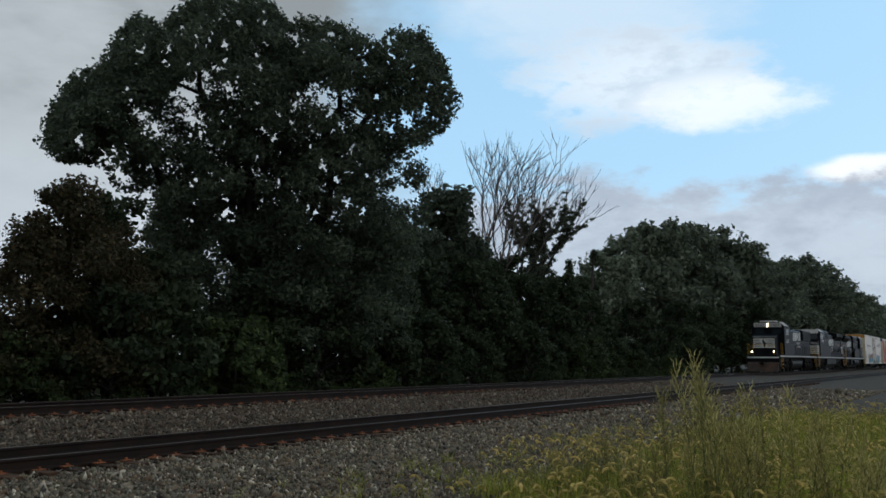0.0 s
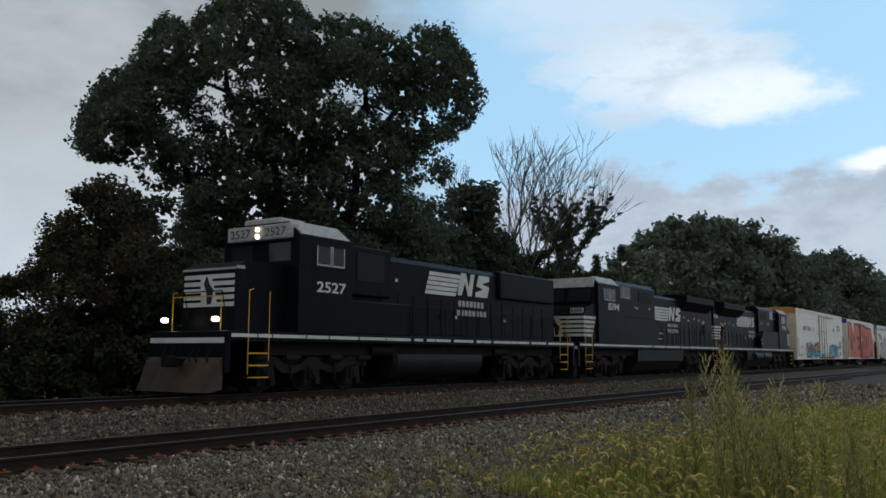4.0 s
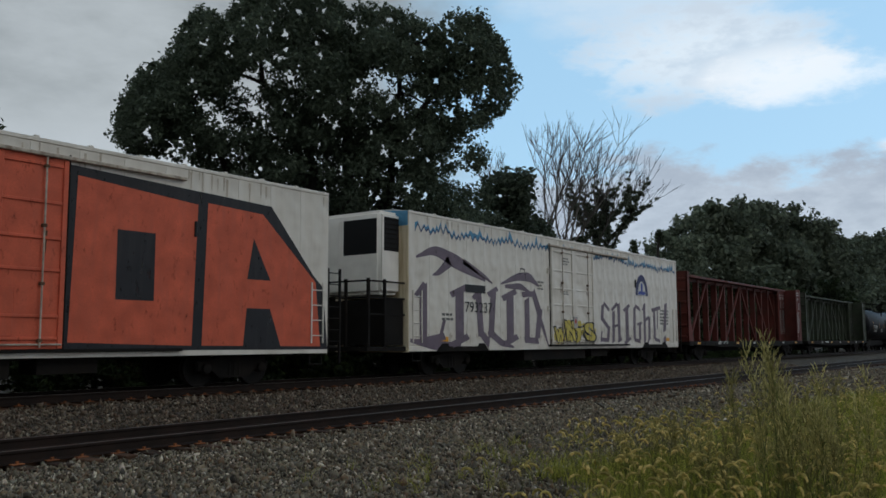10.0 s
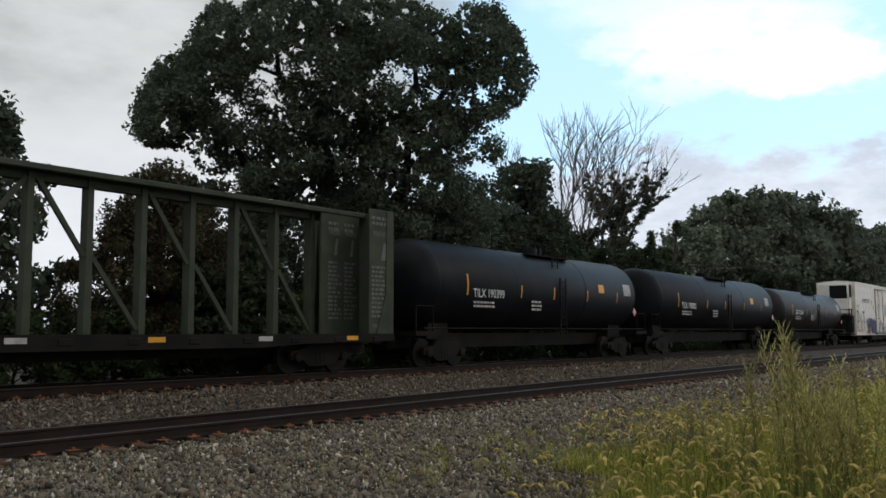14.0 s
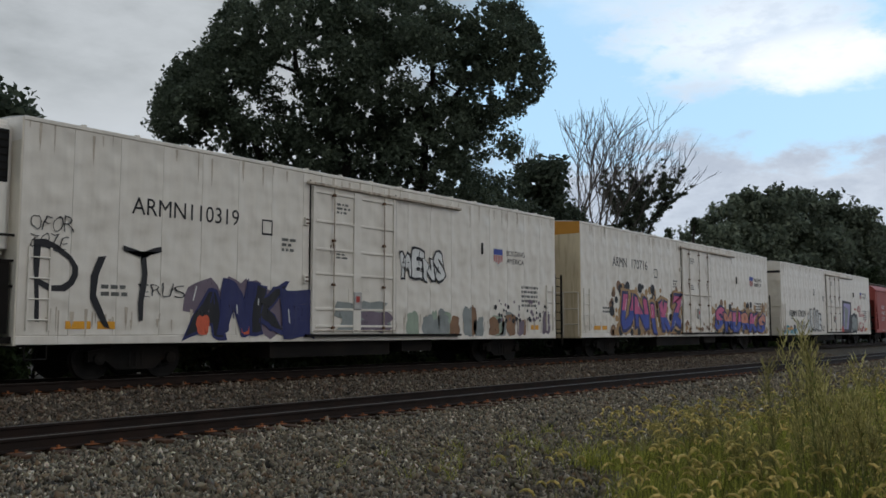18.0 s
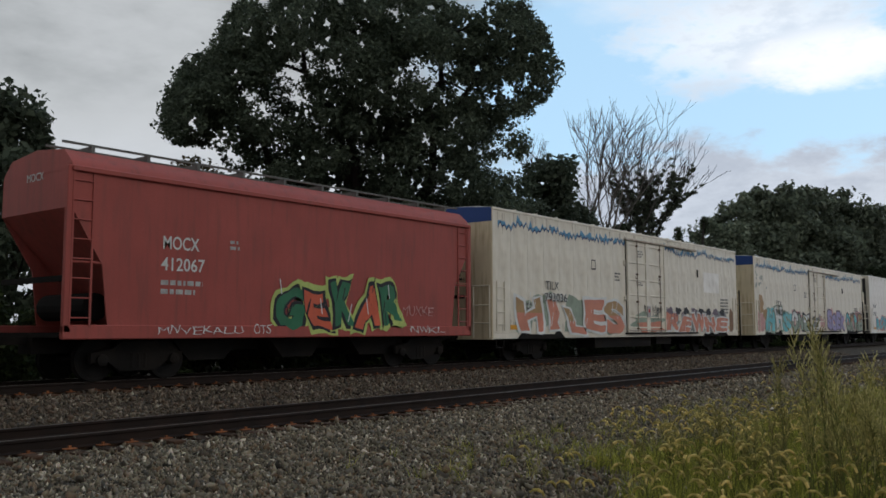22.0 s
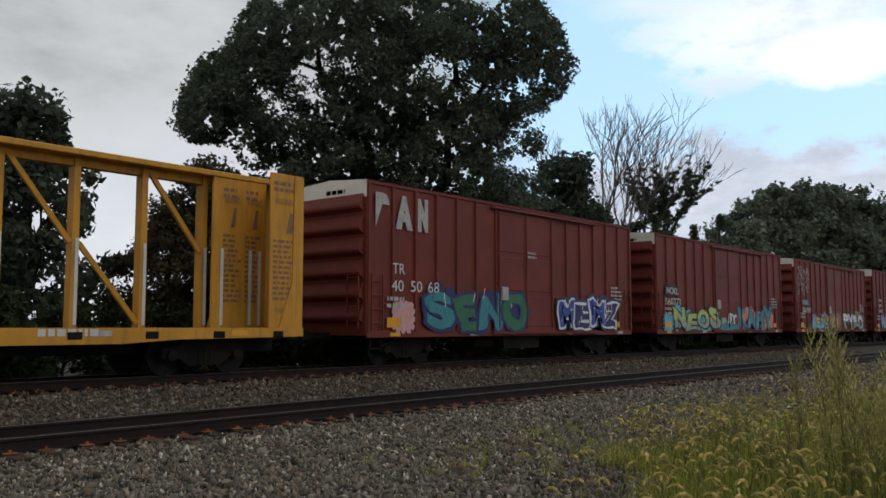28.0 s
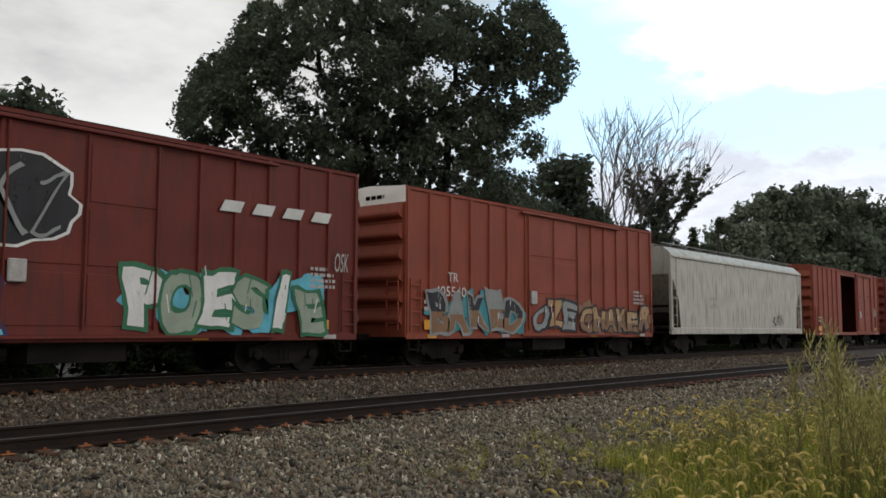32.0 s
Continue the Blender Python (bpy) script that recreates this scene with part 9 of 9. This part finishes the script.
root, L = boxcar("oxide red boxcar with pale graffiti scrawl", 263.7, 278.85, M_rust_red, 5.17, cap=M_white)
write(root, "NOKL", X(L, 0.08), 2.45, 0.28, -HALF - 0.035, M_chalk)
write(root, "560781", X(L, 0.075), 1.98, 0.3, -HALF - 0.035, M_chalk, 1.5)
part("number_patch", Shape().box(X(L, 0.075), X(L, 0.17), -HALF - 0.0335, -HALF - 0.031, 2.38, 2.8), P["black"], root)
rndw = random.Random(5)
sw = Shape()
for k in range(26):
    cxw, czw, r = X(L, rndw.uniform(0.035, 0.15)), rndw.uniform(3.1, 4.6), rndw.uniform(0.1, 0.28)
    for i in range(9):
        a, b = 0.62 * i, 0.62 * (i + 1)
        sw.rod((cxw + r * math.cos(a), -HALF - 0.035, czw + r * math.sin(a)), (cxw + r * math.cos(b), -HALF - 0.035, czw + r * math.sin(b)), 0.014, 4)
part("scrawl", sw, M_dull, root, "looped pale spray scrawl")
graffiti(root, "KESH", X(L, 0.19), X(L, 0.39), 0.88, 1.85, -HALF - 0.031, "lilac", "navy", "grey", "yellow", 130, foot="aqua")
graffiti(root, "PYRO", X(L, 0.61), X(L, 0.92), 0.88, 2.05, -HALF - 0.031, "white", "black", "brown", None, 131, foot="grey")
patch(root, X(L, 0.41), X(L, 0.59), 0.95, 2.1, -HALF - 0.034, P["brown"], 132)
patch(root, X(L, 0.44), X(L, 0.54), 1.05, 1.8, -HALF - 0.038, P["tan"], 133)
root, L = boxcar("brown-red boxcar with black and blue graffiti and worn lettering", 280.95, 296.6, M_brown_red, 5.38, cap=M_white)
graffiti(root, "HALSE", X(L, 0.12), X(L, 0.40), 0.88, 2.15, -HALF - 0.031, "lilac", "navy", "mauve", None, 140, foot="aqua")
part("paint_patch", Shape().prism(blob(X(L, 0.255), X(L, 0.50), 2.6, 4.6, 143, lumps=10, rough=0.2), "y", -HALF - 0.038, -HALF - 0.034), P["white"], root, "white edge of a sprayed block")
part("paint_patch", Shape().prism(blob(X(L, 0.26), X(L, 0.495), 2.66, 4.54, 143, lumps=10, rough=0.2), "y", -HALF - 0.042, -HALF - 0.038), P["black"], root, "black sprayed block")
graffiti(root, "NRKZ", X(L, 0.28), X(L, 0.48), 2.8, 4.3, -HALF - 0.042, "black", "grey", None, None, 141, bold=0.02)
graffiti(root, "POESIE", X(L, 0.56), X(L, 0.92), 0.9, 2.35, -HALF - 0.031, "white", "darkgreen", "cyan", "sage", 142)
for k in range(4):
    part("name_bar", Shape().prism([(X(L, 0.71 + 0.06 * k), 3.85), (X(L, 0.748 + 0.06 * k), 3.85), (X(L, 0.756 + 0.06 * k), 4.12), (X(L, 0.72 + 0.06 * k), 4.12)], "y", -HALF - 0.037, -HALF - 0.033), M_chalk, root, "plain white lettering bar")
write(root, "OSK", X(L, 0.945), 2.6, 0.5, -HALF - 0.035, M_dull, 0.5, shear=0.2)
bars(root, X(L, 0.09), 3.0, 1.1, 3, 0.4, -HALF - 0.035, M_dull, 3)
root, L = boxcar("bright brick red boxcar with grey and tan graffiti", 298.6, 314.1, M_bright_red, 5.33, cap=M_white_clean)
write(root, "TR", X(L, 0.12), 2.55, 0.28, -HALF - 0.035, M_chalk)
write(root, "405540", X(L, 0.08), 2.1, 0.3, -HALF - 0.035, M_chalk, 1.5)
graffiti(root, "BAKED", X(L, 0.06), X(L, 0.37), 0.88, 2.2, -HALF - 0.031, "black", "grey", "teal", "grey", 150, foot="brown")
graffiti(root, "CHAKER", X(L, 0.62), X(L, 0.97), 0.88, 2.0, -HALF - 0.031, "tan", "black", "brown", None, 151, foot="brown")
graffiti(root, "OZE", X(L, 0.42), X(L, 0.60), 0.95, 2.1, -HALF - 0.038, "grey", "black", None, "tan", 152)
# 22 to 24
root, L = hopper("pale grey covered hopper car", 316.0, 333.6, M_grey_hopper, 4.95, 1.05)
bars(root, X(L, 0.24), 2.5, 1.0, 2, 0.35, -HALF + 0.014, M_dull, 6)
graffiti(root, "JAN", X(L, 0.72), X(L, 0.82), 1.3, 1.9, -HALF + 0.014, "grey", "black", None, None, 160, bold=0.0)
root, L = boxcar("red boxcar with its sliding door standing open", 335.9, 351.3, M_bright_red, 5.2, open_door=True, cap=M_bright_red)
root, L = boxcar("red boxcar at the tail of the view", 353.6, 369.2, M_rust_red, 5.2)

# ---- motion of the train ----


def travel(t):
    """How far the train has run towards -x since the middle of the clip."""
    u = (t - 16) / 16
    return 17.946 * 16 * u - 6.386 * u * u - 2.912 * u ** 3 + 1.998 * u ** 4


def motions():
    for ob, x in CARS:
        walk(ob, [(t, pose(x - travel(t), FAR_Y, FAR_Z)) for t in range(0, 33, 2)])


motions()
